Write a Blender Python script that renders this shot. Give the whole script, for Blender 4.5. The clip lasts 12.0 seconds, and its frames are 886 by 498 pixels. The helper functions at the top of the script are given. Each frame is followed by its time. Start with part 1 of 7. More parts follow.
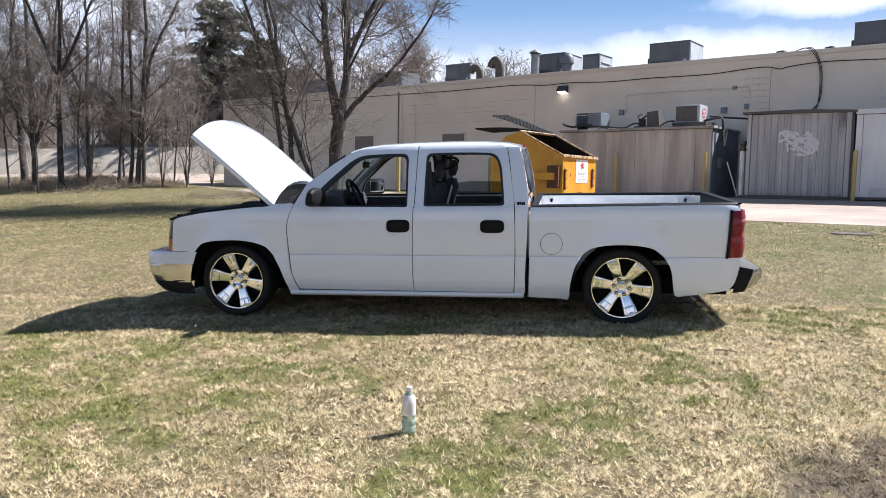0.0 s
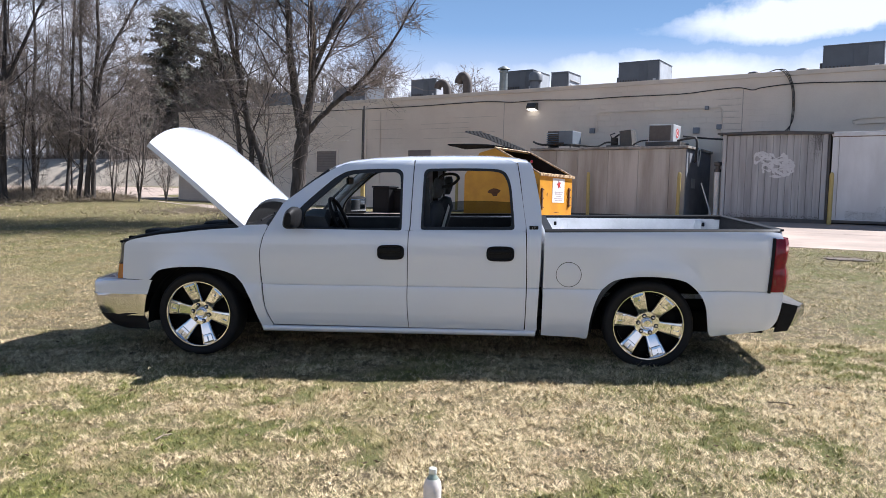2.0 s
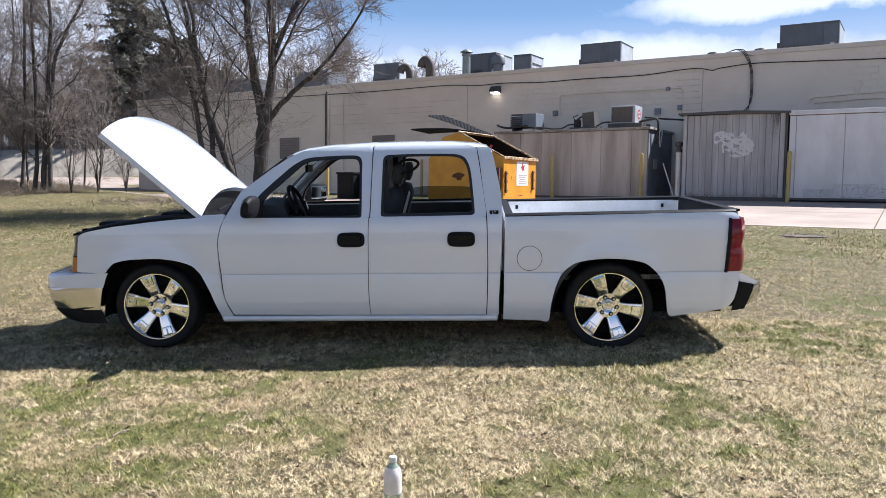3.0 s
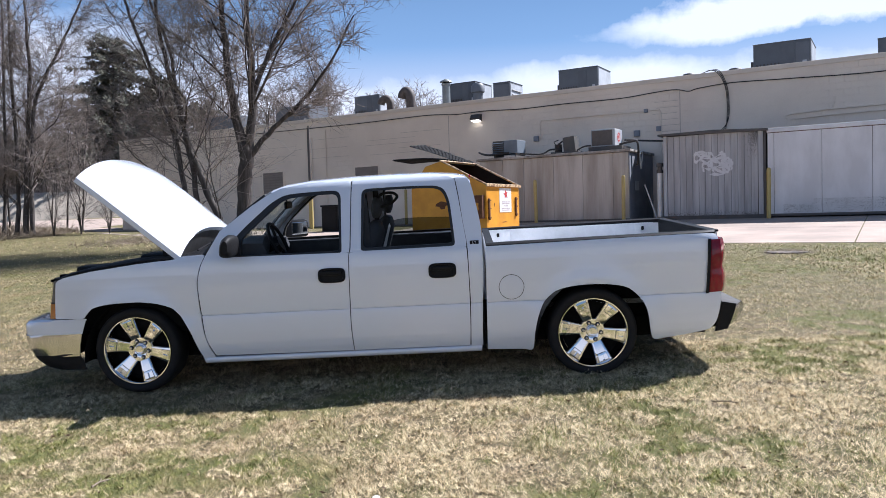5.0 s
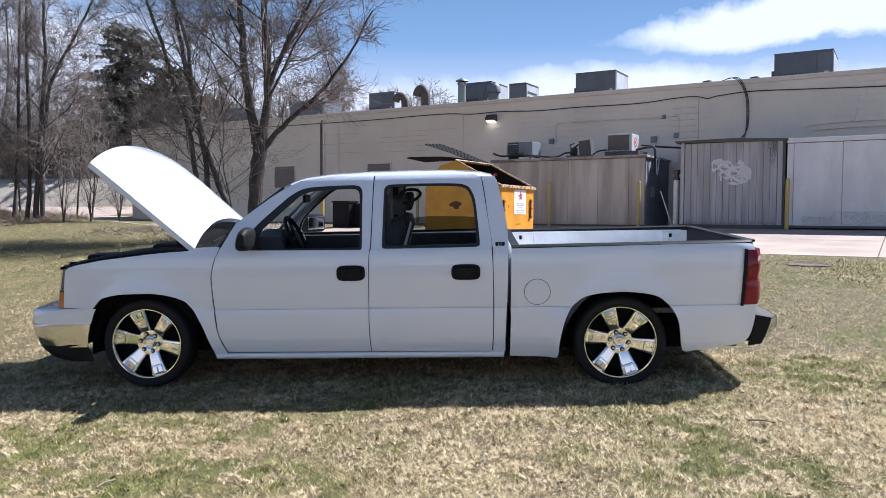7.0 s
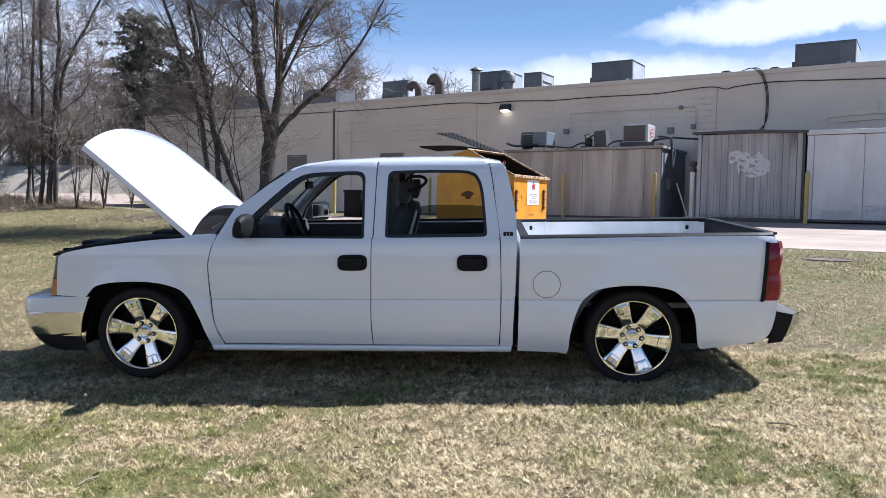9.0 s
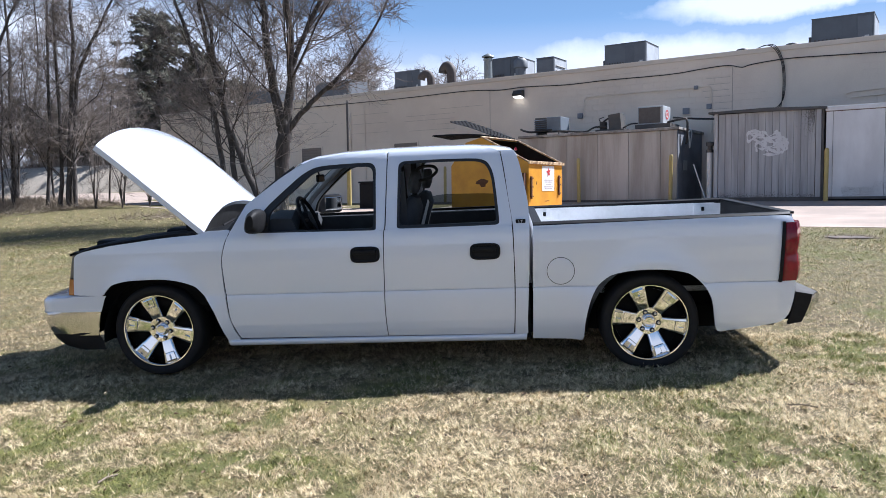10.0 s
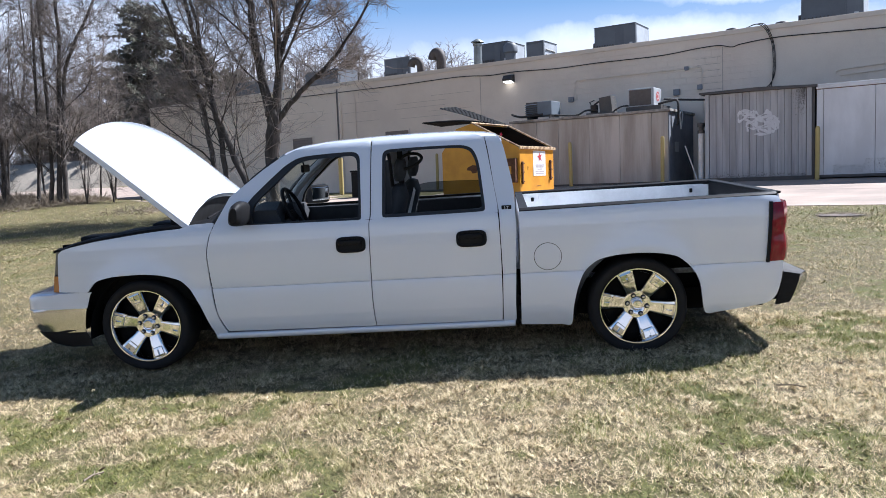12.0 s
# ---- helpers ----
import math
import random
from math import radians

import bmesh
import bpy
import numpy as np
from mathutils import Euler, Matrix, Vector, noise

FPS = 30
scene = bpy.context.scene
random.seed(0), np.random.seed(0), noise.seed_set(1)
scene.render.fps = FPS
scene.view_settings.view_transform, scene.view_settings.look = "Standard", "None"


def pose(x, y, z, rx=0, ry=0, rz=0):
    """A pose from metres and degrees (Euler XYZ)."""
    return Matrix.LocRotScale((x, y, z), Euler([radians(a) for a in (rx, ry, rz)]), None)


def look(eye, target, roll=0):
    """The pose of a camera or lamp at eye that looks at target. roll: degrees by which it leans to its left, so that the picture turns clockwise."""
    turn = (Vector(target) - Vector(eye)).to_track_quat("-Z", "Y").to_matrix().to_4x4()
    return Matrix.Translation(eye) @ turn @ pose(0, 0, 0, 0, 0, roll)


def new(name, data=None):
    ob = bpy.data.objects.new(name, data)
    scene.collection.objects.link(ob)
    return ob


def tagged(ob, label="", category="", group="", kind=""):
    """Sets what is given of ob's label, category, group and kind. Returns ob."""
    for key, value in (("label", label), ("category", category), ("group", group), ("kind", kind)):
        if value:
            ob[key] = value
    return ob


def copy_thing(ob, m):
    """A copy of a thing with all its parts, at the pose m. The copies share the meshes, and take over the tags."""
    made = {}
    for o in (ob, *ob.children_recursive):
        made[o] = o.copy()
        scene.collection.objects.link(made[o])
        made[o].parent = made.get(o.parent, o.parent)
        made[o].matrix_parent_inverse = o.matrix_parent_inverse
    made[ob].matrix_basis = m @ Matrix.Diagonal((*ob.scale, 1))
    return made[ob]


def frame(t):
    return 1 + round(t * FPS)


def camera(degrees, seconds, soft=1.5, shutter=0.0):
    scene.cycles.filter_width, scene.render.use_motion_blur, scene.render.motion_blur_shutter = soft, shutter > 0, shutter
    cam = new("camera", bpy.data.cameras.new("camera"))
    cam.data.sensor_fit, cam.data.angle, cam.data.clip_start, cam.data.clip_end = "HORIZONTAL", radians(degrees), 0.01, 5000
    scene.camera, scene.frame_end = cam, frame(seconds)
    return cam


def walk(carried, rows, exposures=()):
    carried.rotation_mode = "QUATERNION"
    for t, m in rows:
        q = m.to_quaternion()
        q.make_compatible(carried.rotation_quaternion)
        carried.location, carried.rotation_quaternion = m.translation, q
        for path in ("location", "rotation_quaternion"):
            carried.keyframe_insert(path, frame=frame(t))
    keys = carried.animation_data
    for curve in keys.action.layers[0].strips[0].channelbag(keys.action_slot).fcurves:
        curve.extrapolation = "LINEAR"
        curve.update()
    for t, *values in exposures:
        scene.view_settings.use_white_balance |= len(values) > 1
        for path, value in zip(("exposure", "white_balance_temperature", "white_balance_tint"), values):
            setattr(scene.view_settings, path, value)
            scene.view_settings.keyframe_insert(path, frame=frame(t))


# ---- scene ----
cam = camera(60.32, 12.0, soft=0.85)
PATH = [
    (0, (3.080, -6.945, 1.337), (2.776, -4.975, 1.169), 0.94),
    (0.5, (2.814, -6.685, 1.337), (2.618, -4.698, 1.216), 1.26),
    (1, (2.640, -6.457, 1.343), (2.500, -4.465, 1.236), 2.08),
    (1.5, (2.620, -6.145, 1.339), (2.429, -4.157, 1.230), 2.28),
    (2, (2.595, -6.052, 1.355), (2.402, -4.065, 1.234), 1.64),
    (2.5, (2.623, -6.041, 1.367), (2.475, -4.052, 1.222), 0.97),
    (3, (2.648, -6.028, 1.367), (2.540, -4.037, 1.207), 0.56),
    (5, (2.702, -6.009, 1.393), (2.626, -4.012, 1.306), -1.63),
    (5.5, (2.689, -5.996, 1.398), (2.608, -4.000, 1.315), -1.56),
    (6, (2.690, -5.976, 1.391), (2.599, -3.980, 1.307), -0.99),
    (6.5, (2.670, -5.917, 1.382), (2.573, -3.921, 1.297), -0.38),
    (7, (2.563, -5.786, 1.388), (2.469, -3.790, 1.301), 0.38),
    (9, (2.609, -5.541, 1.371), (2.480, -3.549, 1.259), 0.97),
    (9.5, (2.621, -5.535, 1.372), (2.465, -3.545, 1.248), -0.00),
    (10, (2.647, -5.515, 1.373), (2.471, -3.528, 1.232), -0.81),
    (10.5, (2.665, -5.495, 1.361), (2.485, -3.509, 1.205), -1.04),
    (11, (2.670, -5.505, 1.367), (2.494, -3.520, 1.205), -1.33),
    (11.5, (2.696, -5.505, 1.377), (2.528, -3.519, 1.210), -1.72),
    (12, (2.710, -5.477, 1.375), (2.545, -3.492, 1.200), -2.14),
]
walk(cam, [(t, look(eye, target, roll)) for t, eye, target, roll in PATH], [(0.0, 0.48, 5800, 13), (1.5, 0.41, 5740, 14), (3.0, 0.40, 5660, 14), (5.0, 0.39, 5560, 15), (7.0, 0.38, 5520, 15), (9.0, 0.41, 5480, 14), (12.0, 0.43, 5460, 13)])

# ---- light: a clear early-spring noon, sun behind the truck ----
SUN = Vector((0.76, 0.44, 1.0)).normalized()
sun = new("sun", bpy.data.lights.new("sun", "SUN"))
sun.data.energy, sun.data.angle, sun.data.color = 9.2, radians(0.53), (1.0, 0.94, 0.845)
sun.matrix_world = look(SUN * 50, (0, 0, 0))

world = bpy.data.worlds.new("sky")
scene.world = world
world.use_nodes = True
wt = world.node_tree
wt.nodes.clear()
w_out = wt.nodes.new("ShaderNodeOutputWorld")
w_bg = wt.nodes.new("ShaderNodeBackground")
w_sky = wt.nodes.new("ShaderNodeTexSky")
w_sky.sky_type, w_sky.sun_disc = "NISHITA", False
w_sky.sun_elevation = math.asin(SUN.z)
w_sky.sun_rotation = math.atan2(SUN.x, SUN.y)
w_sky.air_density, w_sky.dust_density, w_sky.ozone_density = 1.0, 0.5, 2.5
w_bg.inputs["Strength"].default_value = 0.030
# thin cirrus all over the sky, denser towards the horizon
w_co = wt.nodes.new("ShaderNodeTexCoord")
w_map = wt.nodes.new("ShaderNodeMapping")
w_map.inputs["Scale"].default_value = (1.0, 1.0, 4.5)
w_map.inputs["Rotation"].default_value = (0.05, 0.1, 0.3)
w_map.inputs["Location"].default_value = (0.35, 0.1, 0.32)
w_no = wt.nodes.new("ShaderNodeTexNoise")
w_no.inputs["Scale"].default_value, w_no.inputs["Detail"].default_value = 2.1, 7.0
w_no.inputs["Roughness"].default_value, w_no.inputs["Distortion"].default_value = 0.52, 0.5
w_rmp = wt.nodes.new("ShaderNodeValToRGB")
w_rmp.color_ramp.elements[0].position, w_rmp.color_ramp.elements[1].position = 0.60, 0.86
w_sep = wt.nodes.new("ShaderNodeSeparateXYZ")
w_hz = wt.nodes.new("ShaderNodeValToRGB")
_e = w_hz.color_ramp.elements
_e[0].position, _e[0].color = 0.0, (0.85, 0.85, 0.85, 1)
_e[1].position, _e[1].color = 0.80, (0.16, 0.16, 0.16, 1)
for _p, _v in ((0.13, 0.78), (0.17, 0.62), (0.22, 0.46), (0.30, 0.34), (0.45, 0.26)):
    _e.new(_p).color = (_v, _v, _v, 1)
# two long cloud banks over the building: a streak, and a low bank behind the roof line
def cloud_bank(centre, along_axis, half_long, half_high, lift):
    """A soft oval in the sky, torn by noise; returns what it adds to the cloud cover."""
    c = Vector(centre).normalized()
    right = Vector((c.y, -c.x, 0)).normalized()
    up = right.cross(c)
    a = (right + up * along_axis).normalized()
    b = (up - right * along_axis).normalized()
    out = None
    for axis, half in ((a, half_long), (b, half_high)):
        off = wt.nodes.new("ShaderNodeVectorMath")
        off.operation = "SUBTRACT"
        off.inputs[1].default_value = c
        wt.links.new(w_torn.outputs["Vector"], off.inputs[0])
        d = wt.nodes.new("ShaderNodeVectorMath")
        d.operation = "DOT_PRODUCT"
        d.inputs[1].default_value = axis / half
        wt.links.new(off.outputs["Vector"], d.inputs[0])
        sq = wt.nodes.new("ShaderNodeMath")
        sq.operation = "POWER"
        sq.inputs[1].default_value = 2.0
        wt.links.new(d.outputs["Value"], sq.inputs[0])
        if out is None:
            out = sq.outputs[0]
        else:
            ad = wt.nodes.new("ShaderNodeMath")
            ad.operation = "ADD"
            wt.links.new(out, ad.inputs[0])
            wt.links.new(sq.outputs[0], ad.inputs[1])
            out = ad.outputs[0]
    r = wt.nodes.new("ShaderNodeMapRange")
    r.inputs["From Min"].default_value, r.inputs["From Max"].default_value = 0.2, 1.6
    r.inputs["To Min"].default_value, r.inputs["To Max"].default_value = lift, 0.0
    wt.links.new(out, r.inputs["Value"])
    return r.outputs["Result"]


w_tear = wt.nodes.new("ShaderNodeTexNoise")
w_tear.inputs["Scale"].default_value, w_tear.inputs["Detail"].default_value, w_tear.inputs["Roughness"].default_value = 9.0, 6.0, 0.6
w_amp = wt.nodes.new("ShaderNodeVectorMath")
w_amp.operation = "MULTIPLY_ADD"
w_amp.inputs[1].default_value, w_amp.inputs[2].default_value = (0.14, 0.14, 0.07), (-0.07, -0.07, -0.035)
w_torn = wt.nodes.new("ShaderNodeVectorMath")
w_torn.operation = "ADD"
wt.links.new(w_co.outputs["Generated"], w_tear.inputs["Vector"])
wt.links.new(w_tear.outputs["Color"], w_amp.inputs[0])
wt.links.new(w_co.outputs["Generated"], w_torn.inputs[0])
wt.links.new(w_amp.outputs["Vector"], w_torn.inputs[1])
w_sum = wt.nodes.new("ShaderNodeMath")
w_sum.operation = "ADD"
w_both = wt.nodes.new("ShaderNodeMath")
w_both.operation = "ADD"
wt.links.new(cloud_bank((0.44, 0.87, 0.232), 0.02, 0.27, 0.024, 0.36), w_both.inputs[0])
wt.links.new(cloud_bank((0.22, 0.96, 0.155), 0.0, 0.46, 0.032, 0.30), w_both.inputs[1])
w_all = wt.nodes.new("ShaderNodeMath")
w_all.operation = "ADD"
wt.links.new(w_both.outputs[0], w_all.inputs[0])
wt.links.new(cloud_bank((-0.50, 0.85, 0.17), 0.0, 0.36, 0.075, 0.26), w_all.inputs[1])
wt.links.new(w_all.outputs[0], w_sum.inputs[1])
w_hs = wt.nodes.new("ShaderNodeHueSaturation")
w_hs.inputs["Saturation"].default_value = 1.7
w_mix = wt.nodes.new("ShaderNodeMixRGB")
w_pale = wt.nodes.new("ShaderNodeMixRGB")
w_low = wt.nodes.new("ShaderNodeMixRGB")
w_low.inputs["Color1"].default_value, w_low.inputs["Color2"].default_value = (28.0, 27.6, 28.4, 1), (16.0, 22.6, 31.5, 1)
w_band = wt.nodes.new("ShaderNodeMapRange")
w_band.inputs["From Min"].default_value, w_band.inputs["From Max"].default_value = 0.135, 0.215
w_mix.inputs["Color2"].default_value = (26.0, 26.5, 27.6, 1)
for a, b in ((w_co.outputs["Generated"], w_map.inputs["Vector"]), (w_map.outputs["Vector"], w_no.inputs["Vector"]), (w_no.outputs["Fac"], w_sum.inputs[0]), (w_sum.outputs[0], w_rmp.inputs["Fac"]),
             (w_co.outputs["Generated"], w_sep.inputs["Vector"]), (w_sep.outputs["Z"], w_hz.inputs["Fac"]), (w_rmp.outputs["Color"], w_mix.inputs["Fac"]),
             (w_hz.outputs["Color"], w_pale.inputs["Fac"]), (w_sep.outputs["Z"], w_band.inputs["Value"]), (w_band.outputs["Result"], w_low.inputs["Fac"]), (w_low.outputs["Color"], w_pale.inputs["Color2"]), (w_sky.outputs["Color"], w_hs.inputs["Color"]), (w_hs.outputs["Color"], w_pale.inputs["Color1"]), (w_pale.outputs["Color"], w_mix.inputs["Color1"]),
             (w_mix.outputs["Color"], w_bg.inputs["Color"]), (w_bg.outputs["Background"], w_out.inputs["Surface"])):
    wt.links.new(a, b)

# ---- materials ----
def material(name, colour, rough=0.6, metal=0.0, second=None, scale=8.0, amount=0.5, bump=0.0, bump_scale=60.0, fine=0.12, stretch=(1, 1, 1),
             vary=0.0, island=0.0, coat=0.0, spec=0.5, lo=0.4, hi=0.62, rvar=0.06):
    """A surface with a large-scale blend to a second colour, fine grain, and relief. vary: spread of value from piece to piece."""
    m = bpy.data.materials.new(name)
    m.use_nodes = True
    t = m.node_tree
    p = t.nodes["Principled BSDF"]
    p.inputs["Roughness"].default_value, p.inputs["Metallic"].default_value = rough, metal
    p.inputs["Coat Weight"].default_value, p.inputs["Coat Roughness"].default_value = coat, 0.04
    p.inputs["Specular IOR Level"].default_value = spec
    co = t.nodes.new("ShaderNodeTexCoord")
    mp = t.nodes.new("ShaderNodeMapping")
    mp.inputs["Scale"].default_value = stretch
    t.links.new(co.outputs["Object"], mp.inputs["Vector"])
    n1 = t.nodes.new("ShaderNodeTexNoise")
    n1.inputs["Scale"].default_value, n1.inputs["Detail"].default_value, n1.inputs["Roughness"].default_value = scale, 6.0, 0.6
    t.links.new(mp.outputs["Vector"], n1.inputs["Vector"])
    r1 = t.nodes.new("ShaderNodeMapRange")
    r1.inputs["From Min"].default_value, r1.inputs["From Max"].default_value = lo, hi
    r1.inputs["To Max"].default_value = amount
    t.links.new(n1.outputs["Fac"], r1.inputs["Value"])
    mix = t.nodes.new("ShaderNodeMixRGB")
    second = second or tuple(v * 0.7 for v in colour)
    mix.inputs["Color1"].default_value, mix.inputs["Color2"].default_value = (*colour, 1), (*second, 1)
    t.links.new(r1.outputs["Result"], mix.inputs["Fac"])
    n2 = t.nodes.new("ShaderNodeTexNoise")
    n2.inputs["Scale"].default_value, n2.inputs["Detail"].default_value = bump_scale, 4.0
    t.links.new(mp.outputs["Vector"], n2.inputs["Vector"])
    r2 = t.nodes.new("ShaderNodeMapRange")
    r2.inputs["To Min"].default_value, r2.inputs["To Max"].default_value = 1 - fine, 1 + fine
    t.links.new(n2.outputs["Fac"], r2.inputs["Value"])
    value = r2.outputs["Result"]
    if vary or island:
        src = t.nodes.new("ShaderNodeNewGeometry").outputs["Random Per Island"] if island else t.nodes.new("ShaderNodeObjectInfo").outputs["Random"]
        r3 = t.nodes.new("ShaderNodeMapRange")
        r3.inputs["To Min"].default_value, r3.inputs["To Max"].default_value = 1 - (vary or island), 1 + (vary or island)
        t.links.new(src, r3.inputs["Value"])
        mu = t.nodes.new("ShaderNodeMath")
        mu.operation = "MULTIPLY"
        t.links.new(value, mu.inputs[0])
        t.links.new(r3.outputs["Result"], mu.inputs[1])
        value = mu.outputs[0]
    hs = t.nodes.new("ShaderNodeHueSaturation")
    t.links.new(value, hs.inputs["Value"])
    t.links.new(mix.outputs["Color"], hs.inputs["Color"])
    t.links.new(hs.outputs["Color"], p.inputs["Base Color"])
    rr = t.nodes.new("ShaderNodeMapRange")
    rr.inputs["To Min"].default_value, rr.inputs["To Max"].default_value = max(0.0, rough - rvar), min(1.0, rough + rvar)
    t.links.new(n1.outputs["Fac"], rr.inputs["Value"])
    t.links.new(rr.outputs["Result"], p.inputs["Roughness"])
    if bump:
        bp = t.nodes.new("ShaderNodeBump")
        bp.inputs["Strength"].default_value, bp.inputs["Distance"].default_value = 1.0, bump
        t.links.new(n2.outputs["Fac"], bp.inputs["Height"])
        t.links.new(bp.outputs["Normal"], p.inputs["Normal"])
    return m


def glass_material(name, tint):
    m = bpy.data.materials.new(name)
    m.use_nodes = True
    t = m.node_tree
    t.nodes.remove(t.nodes["Principled BSDF"])
    tr, gl, mx, fr = (t.nodes.new(k) for k in ("ShaderNodeBsdfTransparent", "ShaderNodeBsdfGlossy", "ShaderNodeMixShader", "ShaderNodeFresnel"))
    tr.inputs["Color"].default_value = (*tint, 1)
    gl.inputs["Roughness"].default_value = 0.01
    fr.inputs["IOR"].default_value = 1.45
    t.links.new(fr.outputs["Fac"], mx.inputs["Fac"])
    t.links.new(tr.outputs["BSDF"], mx.inputs[1])
    t.links.new(gl.outputs["BSDF"], mx.inputs[2])
    t.links.new(mx.outputs["Shader"], t.nodes["Material Output"].inputs["Surface"])
    return m


PAINT = material("white car paint", (0.62, 0.65, 0.715), 0.26, second=(0.62, 0.65, 0.715), scale=1.5, amount=0.1, fine=0.004, bump_scale=300, coat=1.0, rvar=0.0)
PAINT_IN = material("white paint inside the bed", (0.82, 0.83, 0.85), 0.4, second=(0.60, 0.61, 0.61), scale=4, fine=0.06)
TRIM = material("black trim plastic", (0.009, 0.009, 0.010), 0.55, spec=0.12, second=(0.014, 0.014, 0.015), scale=12, bump=0.0006, bump_scale=400)
RUBBER = material("tyre rubber", (0.012, 0.012, 0.013), 0.75, spec=0.2, second=(0.022, 0.020, 0.018), scale=10, bump=0.0008, bump_scale=150)
SEAL = material("rubber window seal", (0.010, 0.010, 0.011), 0.55)
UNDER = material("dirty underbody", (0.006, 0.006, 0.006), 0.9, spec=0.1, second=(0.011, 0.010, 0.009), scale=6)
CHROME = material("chrome", (0.68, 0.68, 0.69), 0.06, 1.0, second=(0.75, 0.75, 0.76), scale=6, fine=0.02, bump_scale=40)
CHROME_DULL = material("dull bumper chrome", (0.50, 0.50, 0.51), 0.16, 1.0, second=(0.40, 0.40, 0.40), scale=6, fine=0.04, bump_scale=40)
LINING = material("dark cloth and vinyl", (0.034, 0.037, 0.042), 0.75, spec=0.3, second=(0.052, 0.055, 0.060), scale=9, bump=0.0008, bump_scale=500)
LINING_LIGHT = material("grey headliner", (0.24, 0.24, 0.245), 0.85, second=(0.2, 0.2, 0.205), scale=9, bump=0.0006, bump_scale=500)
RED_LENS = material("red lamp lens", (0.20, 0.003, 0.014), 0.10, second=(0.10, 0.002, 0.007), scale=9, coat=0.25, spec=0.3)
AMBER = material("amber lamp lens", (0.40, 0.13, 0.015), 0.15, coat=0.5)
CLEAR_LENS = material("headlamp lens", (0.13, 0.125, 0.12), 0.1, second=(0.05, 0.05, 0.048), scale=14, coat=0.6)
GLASS = glass_material("clear car glass", (0.86, 0.92, 0.89))
TINTED = glass_material("tinted car glass", (0.30, 0.33, 0.33))
MIRROR = material("mirror glass", (0.85, 0.86, 0.86), 0.02, 1.0, fine=0.0)

WALL = material("painted block wall", (0.77, 0.675, 0.565), 0.85, second=(0.67, 0.58, 0.485), scale=0.55, amount=0.7, bump=0.004, bump_scale=22, fine=0.05)
JOINT = material("grey-brown mortar joint", (0.47, 0.41, 0.345), 0.9)
WALL_DARK = material("dark wall vent", (0.10, 0.09, 0.083), 0.7)
COPING = material("beige metal coping", (0.66, 0.58, 0.485), 0.5, second=(0.58, 0.51, 0.43), scale=2)
CONCRETE = material("concrete apron", (0.37, 0.285, 0.23), 0.9, second=(0.25, 0.20, 0.165), scale=0.55, amount=0.9, bump=0.003, bump_scale=45, fine=0.10)
ASPHALT = material("worn asphalt", (0.11, 0.105, 0.10), 0.9, second=(0.20, 0.19, 0.175), scale=0.8, bump=0.003, bump_scale=60, fine=0.2)
BERM = material("dry grass bank", (0.35, 0.30, 0.24), 0.95, second=(0.28, 0.25, 0.20), scale=1.1, amount=0.9, bump=0.02, bump_scale=14, fine=0.25)
STEEL_GREY = material("galvanised grey panel", (0.40, 0.41, 0.42), 0.5, 0.15, second=(0.29, 0.295, 0.30), scale=1.4, amount=0.8, stretch=(1, 1, 0.25), fine=0.08)
COOLER = material("stained beige insulated panel", (0.45, 0.42, 0.375), 0.6, second=(0.27, 0.235, 0.195), scale=1.3, amount=0.85, vary=0.10, stretch=(1.6, 1.6, 0.16), fine=0.08, bump=0.001)
CONT = material("weathered grey boards", (0.41, 0.405, 0.405), 0.7, second=(0.23, 0.225, 0.22), scale=1.8, amount=0.7, stretch=(2.5, 2.5, 0.2), fine=0.08, vary=0.06)
TRAILER = material("grubby white trailer panel", (0.66, 0.66, 0.665), 0.5, second=(0.50, 0.50, 0.50), scale=1.2, amount=0.7, stretch=(1.2, 1.2, 0.4), fine=0.05)
MOULD = material("black mould stain", (0.20, 0.195, 0.19), 0.9)
CAPPING = material("stained grey capping", (0.34, 0.32, 0.29), 0.7, second=(0.14, 0.12, 0.10), scale=2.2, amount=0.9, stretch=(1, 1, 0.5), fine=0.1)
DARK_STEEL = material("dark oxidised steel", (0.075, 0.072, 0.07), 0.6, 0.3, second=(0.13, 0.11, 0.095), scale=4)
SLATE = material("slate-grey painted panel", (0.21, 0.22, 0.245), 0.6, second=(0.14, 0.147, 0.165), scale=2, amount=0.8, fine=0.06)
RTU = material("dark grey rooftop unit", (0.13, 0.14, 0.155), 0.55, second=(0.10, 0.105, 0.115), scale=2, vary=0.15)
RTU_LIGHT = material("light grey rooftop unit", (0.46, 0.48, 0.50), 0.5, second=(0.30, 0.31, 0.32), scale=2, vary=0.1)
GALV = material("galvanised duct", (0.25, 0.27, 0.265), 0.45, 0.5, second=(0.17, 0.18, 0.175), scale=5)
RUSTY = material("rusty duct", (0.095, 0.078, 0.070), 0.7, second=(0.045, 0.036, 0.032), scale=5)
YELLOW = material("worn yellow paint", (0.62, 0.285, 0.012), 0.5, second=(0.50, 0.21, 0.01), scale=2.5, amount=0.8, fine=0.07)
BOLLARD = material("faded yellow post", (0.44, 0.34, 0.12), 0.6, second=(0.36, 0.27, 0.09), scale=5)
RIM = material("scuffed yellow edge", (0.50, 0.36, 0.20), 0.6, second=(0.16, 0.08, 0.035), scale=9, amount=0.95, lo=0.46, hi=0.56)
RUST = material("rust", (0.09, 0.035, 0.015), 0.9, second=(0.16, 0.07, 0.03), scale=14)
